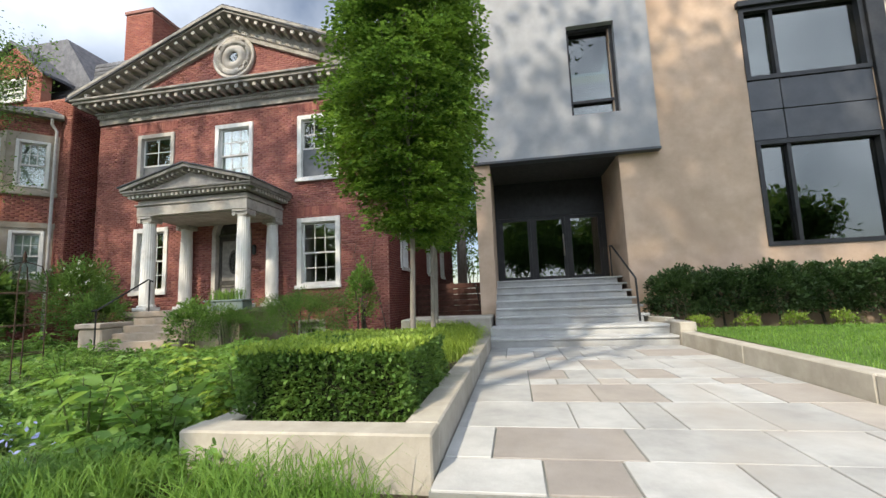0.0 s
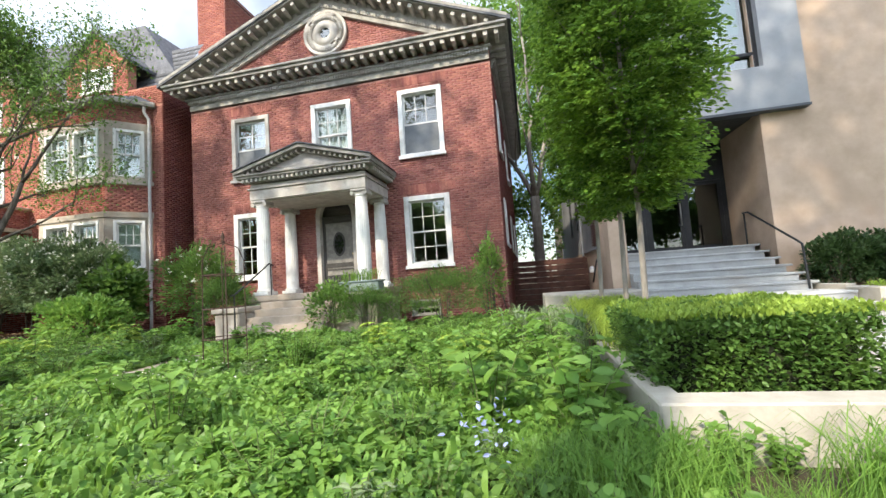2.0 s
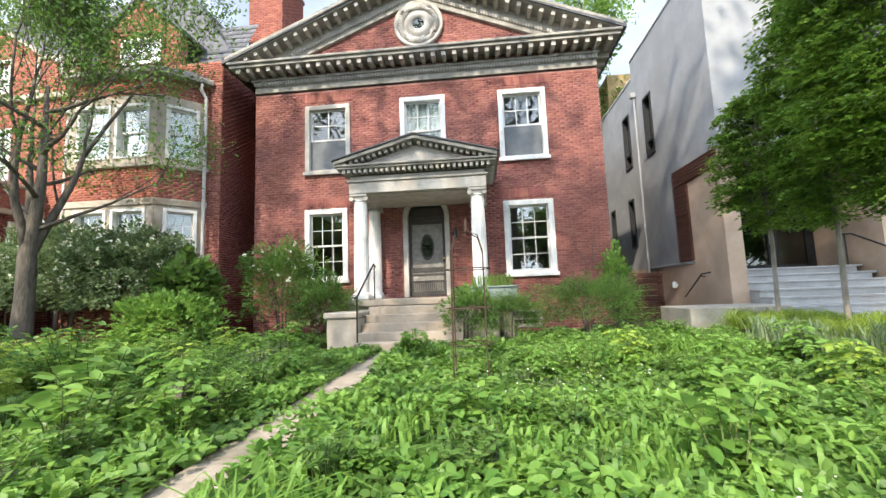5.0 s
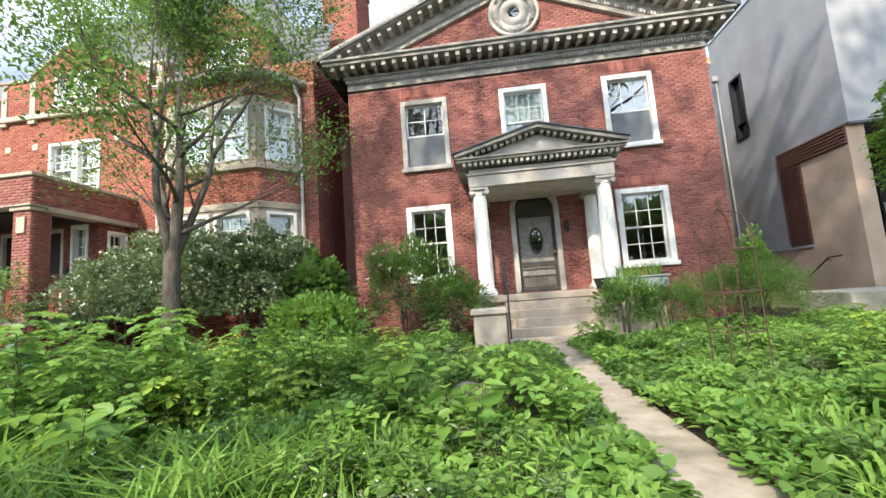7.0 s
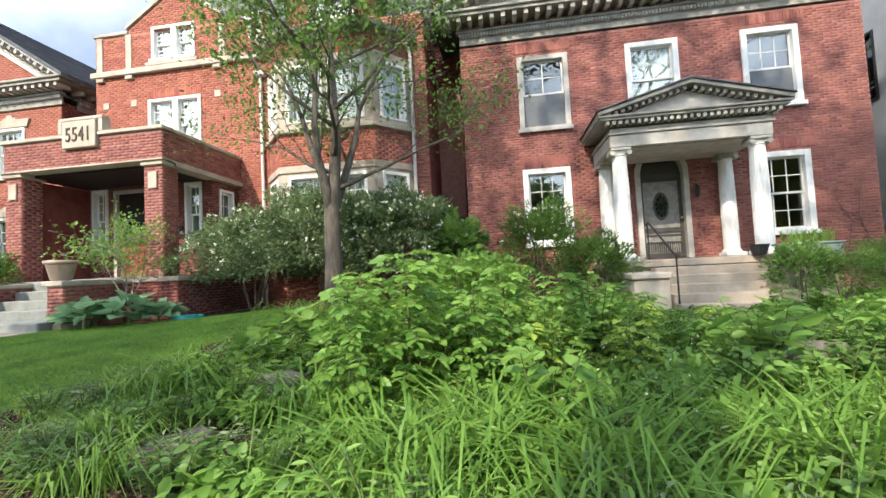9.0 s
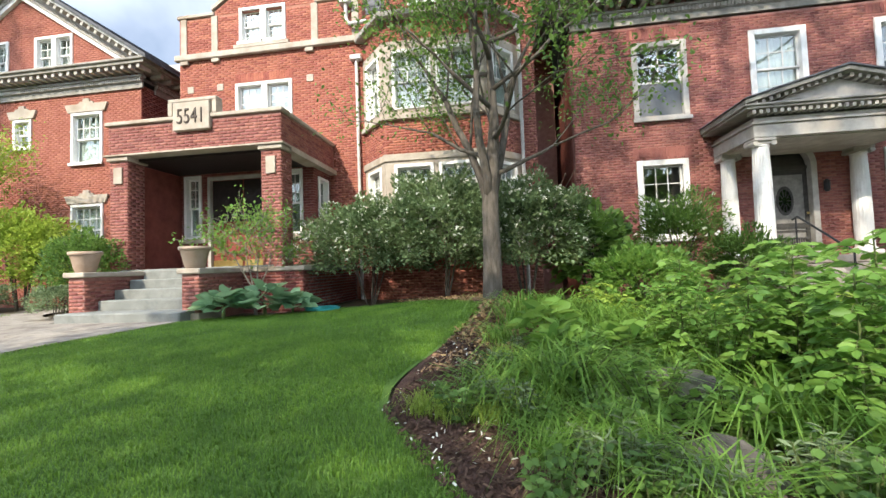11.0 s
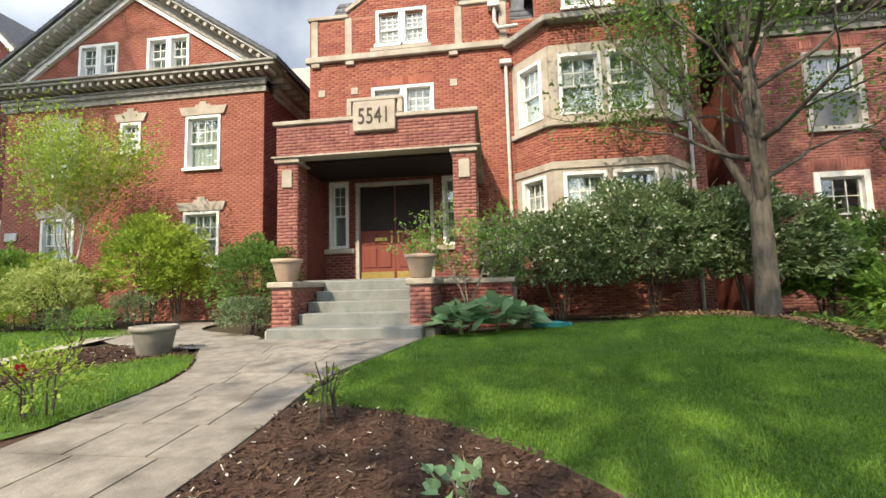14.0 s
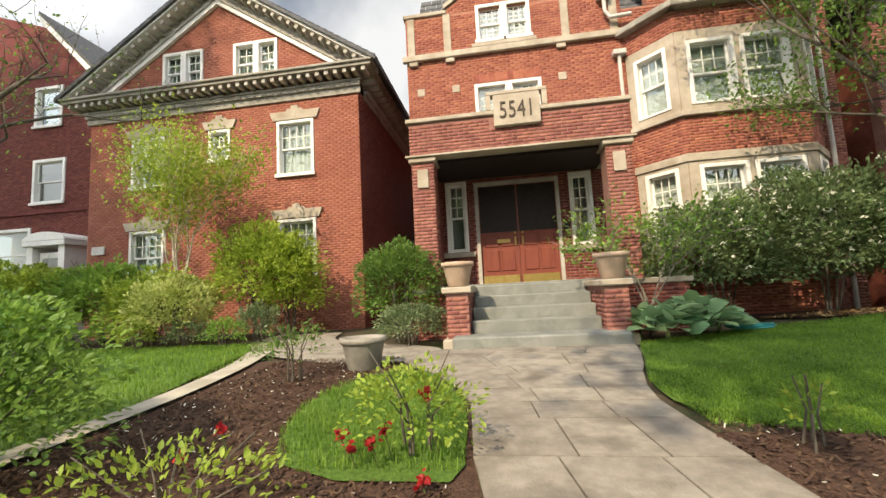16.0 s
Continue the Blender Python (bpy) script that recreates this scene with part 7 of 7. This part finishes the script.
def pinnate(name, height, n, span, mat_, label, seed):
    """A sapling with feathered leaves: pairs of leaflets along arching ribs."""
    sd = random.Random(seed)
    t = thing(name, (0, 0, 0), label, "garden plant", "wild garden plants")
    g, at, out = Geo(), [], []
    g.tube([(0, 0, -0.04), (0.02, 0.01, height * 0.6), (0, 0, height)], [0.009, 0.007, 0.004], 5)
    for k in range(n):
        z, a = height * (0.3 + 0.7 * k / n), k * 2.4 + sd.uniform(-0.4, 0.4)
        L = span * sd.uniform(0.75, 1.15)
        u, w = Vector((math.cos(a), math.sin(a), 0)), Vector((-math.sin(a), math.cos(a), 0))
        rib = [Vector((0, 0, z)) + u * L * f + Vector((0, 0, L * (0.55 * f - 0.6 * f * f))) for f in (0, 0.25, 0.5, 0.75, 1.0)]
        g.tube(rib, [0.004, 0.004, 0.003, 0.003, 0.002], 4)
        for j in range(6):
            f = 0.25 + 0.75 * j / 5.5
            p = Vector((0, 0, z)) + u * L * f + Vector((0, 0, L * (0.55 * f - 0.6 * f * f)))
            for sg in (-1, 1):
                at.append(p[:]), out.append((w * sg + u * 0.55 - Vector((0, 0, 0.15)))[:])
        at.append(rib[-1][:]), out.append((u - Vector((0, 0, 0.4)))[:])
    tagged(part("stalk_growth", g, M_STALK, t), kind="stuff")
    bulk("foliage", leaves(np.array(at), np.array(out), span * 0.34, LEAF_OVAL, 0.05, 0.12), mat_, t)
    return t


def hosta(name, r, n, size, mat_, label):
    t = thing(name, (0, 0, 0), label, "hosta")
    at, out = [], []
    for k in range(n):
        a, q = k * 2.4, math.sqrt((k + 0.5) / n)
        at.append((math.cos(a) * r * 0.55 * q, math.sin(a) * r * 0.55 * q, 0.2 + 0.3 * (1 - q)))
        out.append((math.cos(a), math.sin(a), 0.8 - 0.7 * q))
    bulk("foliage", leaves(np.array(at), np.array(out), size, LEAF_HEART, 0.05, 0.2), mat_, t)
    part("stalk", Geo().tube([(0, 0, -0.03), (0, 0, 0.25)], [0.04, 0.02], 6), M_STALK, t)
    return t


protos = {
    "broad": herb("broadleaf_weed", 0.42, 16, 11, 0.075, LEAF_HEART, M_LEAF_B, "bright broad-leaved weed in the overgrown garden", 1),
    "oval": herb("leafy_herb", 0.42, 16, 11, 0.085, LEAF_OVAL, M_LEAF, "bushy mid-green herb in the overgrown garden", 2, wide=0.7),
    "fern": herb("feathery_plant", 0.55, 14, 20, 0.09, LEAF_LONG, M_LEAF_B, "feathery bright green plant with narrow leaves", 3, wide=0.8),
    "tall": herb("tall_weed", 0.95, 20, 30, 0.085, LEAF_OVAL, M_LEAF_B, "tall leafy weed standing above the groundcover", 4, wide=0.62),
    "ash": pinnate("ash_sapling", 0.6, 18, 0.25, M_LEAF_B, "self-sown sapling with feathered light green leaves", 31),
    "ash_y": pinnate("ash_sapling", 0.6, 17, 0.25, M_LEAF_Y, "self-sown sapling with feathered yellow-green leaves", 32),
    "ash_t": pinnate("ash_sapling", 1.15, 30, 0.27, M_LEAF_B, "tall sapling with feathered light green leaves", 33),
    "poke": herb("pokeweed", 0.7, 7, 12, 0.16, LEAF_OVAL, M_LEAF_B, "large-leaved light green weed", 5, wide=0.5),
    "grey": herb("grey_green_herb", 0.4, 14, 12, 0.08, LEAF_LONG, M_LEAF_G, "grey-green herb with narrow leaves", 6, wide=0.7),
    "grass": tuft("daylily_clump", 0.44, 130, 1.9, 0.016, M_GRASS, "arching green daylily leaves"),
    "iris": tuft("iris_clump", 0.6, 60, 0.35, 0.026, M_LEAF_G, "upright grey-green iris blades"),
    "sedge": tuft("sedge_clump", 0.5, 330, 1.25, 0.008, M_GRASS, "fine arching tuft of sedge grass", 0.14),
    "liri": tuft("liriope_clump", 0.34, 110, 1.1, 0.011, M_LEAF_Y, "yellow-green grassy border clump", 0.1),
    "lily": tuft("lily_of_the_valley", 0.26, 60, 0.5, 0.036, M_LEAF_B, "upright broad bright green leaves carpeting the garden", 0.15, "broad-leaved carpet"),
    "hosta": hosta("hosta_plant", 0.6, 46, 0.30, M_LEAF_H, "hosta with broad blue-green leaves"),
    "hosta_b": hosta("hosta_plant", 0.5, 60, 0.17, M_LEAF_B, "hosta with bright green pointed leaves"),
}
used = set()


def set_out(kind, x, y, s=1.0, z=None):
    z = float(level(x, y)) if z is None else z
    m = Matrix.Translation((x, y, z)) @ Matrix.Rotation(random.uniform(0, 6.28), 4, "Z")
    if kind in used:
        ob = copy_thing(protos[kind], m)
    else:
        ob = protos[kind]
        ob.matrix_basis = m
        used.add(kind)
    ob.scale = (s, s, s * random.uniform(0.9, 1.1))
    return ob


def on_path(x, y):
    return -8.95 < x < -7.85 and y < 6.6


random.seed(12)
n = 0
while n < 330:
    x, y = random.uniform(-13.9, -2.3), random.uniform(1.25, 8.2)
    if on_path(x, y) or (x > -10 and x < -6.2 and y > 7.0) or (x < -13.2 and y < 2.2):
        continue
    n += 1
    k = random.random()
    near = y < 2.6
    if x < -10.2:
        kind = "grass" if k < 0.02 else "fern" if k < 0.38 else "broad" if k < 0.56 else "oval" if k < 0.78 else "ash" if k < 0.9 and y > 2.4 else "ash_y" if y > 2.4 else "grey"
    else:
        kind = "oval" if k < 0.34 else "broad" if k < 0.55 else "fern" if k < 0.66 else "ash" if k < 0.78 and y > 2.8 else "grey" if k < 0.92 else "grass" if k < 0.94 else "broad"
    set_out(kind, x, y, random.uniform(0.55, 0.95) * (0.85 if near or x > -7.8 else 1.1))
for x, y, s in ((-12.3, 4.6, 1.25), (-11.7, 5.1, 1.3), (-11.1, 4.6, 1.2), (-12.9, 5.4, 1.2), (-11.5, 4.0, 1.05), (-10.6, 5.0, 1.1), (-12.8, 4.0, 1.0), (-10.2, 6.0, 1.1), (-9.7, 5.4, 0.9), (-4.2, 4.6, 1.05), (-3.4, 4.0, 1.0), (-4.9, 5.4, 1.0), (-3.0, 5.2, 1.0), (-13.4, 3.2, 0.9), (-5.6, 4.4, 0.7), (-12.5, 3.4, 1.15), (-11.9, 3.2, 1.1), (-11.2, 3.4, 1.15), (-10.5, 3.9, 1.1), (-12.1, 4.1, 1.35), (-11.3, 4.2, 1.35), (-13.1, 4.6, 1.2), (-9.9, 4.3, 1.0), (-2.5, 3.2, 0.7), (-2.6, 4.2, 0.8)):
    set_out(("ash", "tall", "ash_y")[int(10 * x) % 3], x, y, s * (0.76 if x < -9 else 0.9))
for k in range(190):
    x, y = random.uniform(-12.6, -3.0), 1.15 + 2.3 * random.random() ** 1.4
    if not on_path(x, y):
        set_out("lily", x, y, random.uniform(0.6, 0.95) if x > -8 else random.uniform(0.75, 1.1))
for x, y, s in ((-10.2, 3.4, 1.1), (-9.6, 2.6, 0.9), (-5.4, 2.4, 0.8), (-3.1, 2.6, 1.0), (-6.8, 3.1, 0.8), (-12.0, 2.3, 0.9)):
    set_out("poke", x, y, s)
for x, y, s in ((-13.0, 2.1, 0.75), (-13.5, 2.5, 1.0), (-14.6, 2.7, 0.9), (-14.3, 5.2, 1.15), (-14.0, 4.7, 1.1), (-13.6, 5.3, 1.1), (-14.8, 4.9, 0.9), (-10.9, 1.8, 1.0), (-12.3, 1.9, 1.1), (-11.8, 1.65, 1.0), (-12.7, 1.65, 0.95)):
    set_out("grass", x, y, s)
for k in range(60):
    set_out(("oval", "fern", "grey", "broad")[k % 4], random.uniform(-13.9, -9.2), random.uniform(1.25, 2.5), random.uniform(0.45, 0.75))
for x, y, s in ((-2.4, 1.68, 0.72), (-2.15, 1.85, 0.64), (-2.65, 1.85, 0.64), (-1.4, 1.8, 0.66), (-1.12, 1.68, 0.74), (-0.9, 1.86, 0.66), (-1.8, 1.6, 0.42), (-0.72, 1.7, 0.5)):
    set_out("sedge", x, y, s)
for x, y, s in ((-2.3, 2.25, 0.7), (-1.85, 2.15, 0.65), (-1.6, 2.2, 0.45), (-2.5, 2.5, 0.8)):
    set_out("broad", x, y, s)
for x, y, s in ((-13.15, 2.35, 0.85), (-12.85, 2.6, 1.0), (-13.3, 3.0, 0.85), (-12.4, 2.7, 0.75), (-12.9, 3.2, 0.95), (-12.2, 3.2, 0.85), (-12.6, 3.7, 1.0), (-13.5, 3.6, 0.85), (-11.7, 3.6, 0.8)):
    set_out("ash_t", x, y, s)
for kind, x, y, s in (("poke", -2.5, 2.6, 0.85), ("ash", -2.4, 3.2, 1.0), ("poke", -2.4, 2.1, 0.6), ("ash", -2.6, 3.8, 1.1), ("ash_t", -3.3, 3.2, 0.6)):
    set_out(kind, x, y, s)
for k in range(14):
    set_out(("oval", "liri", "grey")[k % 3], random.uniform(-15.5, -14.9), random.uniform(2.2, 3.3), random.uniform(0.4, 0.6))
for k in range(18):
    set_out(("oval", "grass", "grey")[k % 3], random.uniform(-14.85, -14.15), random.uniform(1.4, 2.5), random.uniform(0.4, 0.62))
for k in range(34):
    set_out(("oval", "grey", "grass", "grey", "liri")[k % 5], random.uniform(-15.15, -14.3), random.uniform(1.55, 4.4), random.uniform(0.4, 0.65))
for k in range(70):
    set_out("liri", random.uniform(-1.85, -0.8), random.uniform(4.2, 8.5), random.uniform(0.8, 1.15), 0.42)
for k in range(10):
    set_out("iris", random.uniform(-3.2, -2.3), random.uniform(4.5, 6.5), random.uniform(0.7, 0.95))
for x, y, s in ((-19.75, 6.4, 1.0), (-19.2, 6.75, 1.05), (-20.0, 6.75, 0.8), (-18.8, 7.0, 0.85)):
    set_out("hosta", x, y, s)
for k in range(26):
    set_out(("oval", "broad", "grey", "fern")[k % 4], random.uniform(-14.7, -13.6), random.uniform(2.3, 4.4), random.uniform(0.5, 0.8))
for x, y, s in ((-14.55, 4.2, 1.0), (-14.5, 3.5, 0.85), (-13.9, 3.8, 0.9)):
    set_out("hosta_b", x, y, s)


# ---- carpet of small leaves, turf, chips ----
def scatter(n, x0, x1, y0, y1, ok):
    p = rng.uniform(0, 1, (n, 2)) * np.array([x1 - x0, y1 - y0]) + np.array([x0, y0])
    return p[ok(p[:, 0], p[:, 1])]


def in_rows(rows, x, y, pad=0.0):
    r = np.array(rows, dtype=float)
    return (y > r[0, 0]) & (y < r[-1, 0]) & (x > np.interp(y, r[:, 0], r[:, 1]) + pad) & (x < np.interp(y, r[:, 0], r[:, 2]) - pad)


clear = lambda x, y: ~((x > -8.58) & (x < -8.18) & (y < 7.5)) & ~((x > -9.9) & (x < -6.3) & (y > 7.5)) & ~((x > -2.15) & (y > 2.3)) & ~((x < -13.6) & (y < 2.3))
p = scatter(125000, -14.2, -2.0, 1.1, 9.6, clear)
mound = np.array([noise.noise((x * 1.3, y * 1.3, 2.0)) for x, y in p])
hgt = np.clip(0.14 + 0.2 * mound, 0.04, 0.4) * rng.uniform(0.3, 1.0, len(p))
at = np.concatenate([p, (level(p[:, 0], p[:, 1]) + hgt)[:, None]], 1)
half = mound > 0.02
out = lambda k: rng.normal(0, 1, (k, 3)) * np.array([1, 1, 0.3]) + np.array([0, 0, 0.25])
bulk("groundcover", leaves(at[half], out(half.sum()), 0.085, LEAF_OVAL, 0.1, 0.4), M_LEAF_B, None, "dense bright groundcover leaves over the garden", "groundcover", "stuff")
bulk("ivy_carpet", leaves(at[~half], out((~half).sum()), 0.075, LEAF_HEART, 0.1, 0.4), M_LEAF, None, "dark ivy leaves covering the garden soil", "ivy", "stuff")
p = scatter(1100, -13, -5, 1.1, 3.6, clear)
at = np.concatenate([p, (level(p[:, 0], p[:, 1]) + rng.uniform(0.25, 0.45, len(p)))[:, None]], 1)
bulk("white_blossoms", leaves(at[noise_at(at, 0.9) > 0.12], out(int((noise_at(at, 0.9) > 0.12).sum())), 0.014, LEAF_HEART), M_PETAL_W, None, "tiny white wildflowers among the leaves", "flowers", "stuff")
p = rng.normal(0, 0.1, (40, 3)) * np.array([1, 1, 0.6]) + np.array([-3.0, 2.0, 0.5])
bulk("bluebells", leaves(p, out(40), 0.035, LEAF_OVAL), M_PETAL_B, None, "small pale blue flowers in the garden", "flowers", "stuff")

lawn_ok = lambda x, y: in_rows(LAWN_ROWS, x, y, 0.02)
p = np.concatenate([scatter(95000, -20.9, -14.8, 1.1, 4.6, lawn_ok), scatter(40000, -20.9, -14.8, 4.6, 7.4, lawn_ok)])
at = np.concatenate([p, level(p[:, 0], p[:, 1])[:, None] + 0.008], 1)
bulk("lawn_grass", blades(at, 0.04, 1.0, 0.005), M_GRASS_L, None, "short mown grass blades of the lawn", "grass", "stuff")
p = scatter(9000, -24.2, -22.1, 2.4, 4.9, lambda x, y: in_rows(ISLAND_ROWS, x, y, 0.0))
at = np.concatenate([p, level(p[:, 0], p[:, 1])[:, None] + 0.03], 1)
bulk("island_grass", blades(at, 0.045, 0.8, 0.006), M_GRASS_L, None, "grass blades of the rounded island", "grass", "stuff")
p = scatter(26000, -34, -25.3, 1.1, 7.6, lambda x, y: x < -25.5 - 0.3 * ease(4, 7.5, y))
at = np.concatenate([p, level(p[:, 0], p[:, 1])[:, None] + 0.01], 1)
bulk("neighbour_grass", blades(at, 0.075, 0.7, 0.008), M_GRASS_L, None, "grass blades of the neighbouring lawn", "grass", "stuff")
p = scatter(26000, 3.06, 10, 2.1, 8.3, lambda x, y: x > 3.06)
at = np.concatenate([p, level(p[:, 0], p[:, 1])[:, None] + 0.255], 1)
# Brighter blades than the other lawns: the sunlight is put into their colour.
bulk("modern_grass", blades(at, 0.05, 0.6, 0.008), M_GRASS, None, "grass blades behind the concrete kerb", "grass", "stuff")


def chips(name, p, size, mat_, label, lift=0.02):
    n = len(p)
    a, t = rng.uniform(0, 6.28, n), rng.normal(0, 0.35, (n, 2))
    L, W = size * rng.uniform(0.6, 1.6, n), size * rng.uniform(0.2, 0.5, n)
    u = np.stack([np.cos(a), np.sin(a), t[:, 0]], 1) * L[:, None]
    w = np.stack([-np.sin(a), np.cos(a), t[:, 1]], 1) * W[:, None]
    c = np.concatenate([p, (level(p[:, 0], p[:, 1]) + lift + rng.uniform(0, 0.02, n))[:, None]], 1)
    v = np.stack([c - u - w, c + u - w, c + u + w, c - u + w], 1).reshape(-1, 3)
    return bulk(name, (v, np.arange(4 * n).reshape(n, 4)), mat_, None, label, "mulch", "stuff")


beds = lambda x, y: in_rows(BED_ROWS, x, y) | ((x < -22.3) & (x > -25.1) & (y < 5.6) & ~in_rows(ISLAND_ROWS, x, y) & (x < np.interp(y, pr[:, 0], pr[:, 1])))
chips("mulch_chips", scatter(30000, -25.2, -18.2, 1.05, 5.6, beds), 0.016, M_CHIP, "loose brown bark chips in the beds")
chips("pale_specks", scatter(1500, -25.2, -18.2, 1.05, 5.6, beds), 0.010, M_PETAL_W, "fallen pale petals on the mulch", 0.035)
bord = lambda x, y: (x > np.interp(y, [1, 2.4, 4.2, 6.3, 7.4, 9.7], [-14.9, -15.75, -15.55, -15.3, -16.4, -18.5])) & (x < -13.7)
chips("straw_litter", scatter(9000, -18, -13.7, 3.2, 8.5, bord), 0.03, M_STRAW, "dry straw and leaf litter round the tree", 0.02)
chips("border_chips", scatter(15000, -16.2, -13.7, 1.1, 4.5, bord), 0.016, M_CHIP, "loose brown bark chips in the border", 0.02)
chips("border_specks", scatter(700, -16.2, -13.7, 1.1, 4.5, bord), 0.010, M_PETAL_W, "fallen pale petals on the border mulch", 0.035)


# ---- loose things ----
def pot(name, x, y, z, r0, r1, h, mat_, label, soil=True):
    t = thing(name, (x, y, z), label, "plant pot")
    part("body", Geo().turned(x, y, [(r0 * 0.9, z + 0.002), (r0, z + 0.02), (r1 * 0.95, z + h * 0.8), (r1 * 0.97, z + h * 0.82)], 28), mat_, t, smooth=True)
    part("rim", Geo().turned(x, y, [(r1 * 0.97, z + h * 0.82), (r1 * 1.07, z + h * 0.84), (r1 * 1.08, z + h), (r1 * 0.9, z + h), (r1 * 0.88, z + h * 0.88)], 28), mat_, t, smooth=True)
    part("potting_soil", Geo().turned(x, y, [(0.01, z + h * 0.87), (r1 * 0.9, z + h * 0.88)], 24), M_SOIL, t)
    return t


pot("terracotta_pot", -22.67, 6.55, 1.382, 0.16, 0.24, 0.38, M_TERRA, "pale terracotta pot on the brick pier")
pot("terracotta_pot", -20.38, 6.52, 1.382, 0.16, 0.24, 0.38, M_TERRA, "pale terracotta pot on the brick pier")
pot("stone_pot", -23.68, 4.98, float(level(-23.68, 4.98)) + 0.01, 0.19, 0.26, 0.38, M_STONEPOT, "empty grey stone pot standing on the mulch")
h_ = thing("garden_hose", (-17.9, 7.2, 0.55), "coiled teal garden hose on the lawn edge", "hose")
z_ = float(level(-18.2, 7.1))
part("coil", Geo().tube([(-18.3 + (0.32 + 0.02 * math.sin(k * 1.3)) * math.cos(k * 0.35), 7.15 + (0.2 + 0.015 * math.cos(k * 0.9)) * math.sin(k * 0.35), z_ + 0.03 + 0.0009 * k) for k in range(72)], 0.013, 6), M_HOSE, h_, smooth=True)


def boulder(x, y, z, rx, ry, rz, seed, label):
    bm = bmesh.new()
    bmesh.ops.create_icosphere(bm, subdivisions=4, radius=1)
    for v in bm.verts:
        q = v.co * 1.4 + Vector((seed, 0, 0))
        f = 1 + 0.22 * noise.noise(q) + 0.07 * noise.noise(q * 3.1) + 0.03 * noise.noise(q * 8)
        v.co = Vector((v.co.x * rx * f, v.co.y * ry * f, max(-0.5, min(v.co.z, 0.75)) * rz * f)) + Vector((x, y, z))
    me = bpy.data.meshes.new("boulder")
    bm.to_mesh(me)
    bm.free()
    me.materials.append(M_ROCK)
    me.shade_smooth()
    return tagged(new("boulder", me), label, "boulder")


boulder(-14.05, 1.95, 0.18, 0.30, 0.24, 0.26, 3.0, "weathered grey-brown boulder at the garden's edge")
boulder(-13.9, 2.75, 0.3, 0.28, 0.24, 0.28, 8.0, "mossy grey boulder half hidden by leaves")
boulder(-9.62, 3.75, 0.3, 0.26, 0.2, 0.24, 21.0, "dark weathered stone beside the garden path")
boulder(-9.25, 3.6, 0.28, 0.2, 0.17, 0.2, 27.0, "dark weathered stone beside the garden path")
boulder(-15.6, 1.35, 0.16, 0.24, 0.2, 0.16, 14.0, "small dark boulder beside the lawn")

ob_ = thing("garden_obelisk", (-6.86, 4.74, 0.25), "rusty iron obelisk trellis with a spiked top", "trellis")
for sx, sy in ((-1, -1), (1, -1), (-1, 1), (1, 1)):
    part("leg", Geo().tube([(-6.86 + sx * 0.19, 4.74 + sy * 0.19, 0.15), (-6.86 + sx * 0.18, 4.74 + sy * 0.18, 1.75), (-6.86 + sx * 0.13, 4.74 + sy * 0.13, 1.93), (-6.86, 4.74, 2.0)], 0.008, 6), M_IRON, ob_)
for z in (0.7, 1.1, 1.55):
    part("hoop", Geo().tube([(-6.86 + 0.26 * math.cos(k * 0.2618), 4.74 + 0.26 * math.sin(k * 0.2618), z) for k in range(25)], 0.007, 5), M_IRON, ob_)
part("finial", Geo().turned(-6.86, 4.74, [(0.008, 1.98), (0.03, 2.01), (0.012, 2.04), (0.028, 2.07), (0.002, 2.16)], 10), M_IRON, ob_, smooth=True)
tr = thing("trough_planter", (-6.6, 8.5, 1.15), "green-grey trough planter with young shoots", "planter")
part("trough", Geo().box(-6.95, -6.0, 8.35, 8.7, 1.155, 1.36, 0.015).box(-6.98, -5.97, 8.32, 8.73, 1.364, 1.4, 0.01), M_TROUGH, tr)
at = np.stack([rng.uniform(-6.9, -6.05, 160), rng.uniform(8.38, 8.68, 160), np.full(160, 1.39)], 1)
bulk("seedling_growth", blades(at, 0.26, 0.6, 0.012), M_GRASS, tr, kind="stuff")
part("trough_leg", Geo().box(-6.3, -6.1, 8.4, 8.65, 0.1, 1.153), M_TANSTEP, tr)
tb = thing("black_tub", (-7.05, 9.1, 1.21), "small black plastic tub on the porch", "tub")
part("tub", Geo().turned(-7.1, 8.9, [(0.12, 1.212), (0.17, 1.4), (0.18, 1.42), (0.15, 1.42), (0.13, 1.3)], 16), M_BLACK, tb)
for k, (x0, z0, dx) in enumerate(((-4.25, 1.6, 0.25), (-3.7, 1.7, -0.15))):
    vine = thing("bare_vine", (x0, HY - 0.03, 1.0), "bare dark vine stem on the brick wall", "vine")
    part("stem", Geo().tube([(x0 + 0.3, HY - 0.04, 0.3), (x0 + 0.1, HY - 0.035, 1.2), (x0 + dx, HY - 0.03, z0 + 0.3), (x0 - 0.1, HY - 0.03, z0 + 0.9), (x0 + 0.02, HY - 0.03, z0 + 1.3)], [0.014, 0.012, 0.01, 0.007, 0.003], 5), M_BARK, vine)
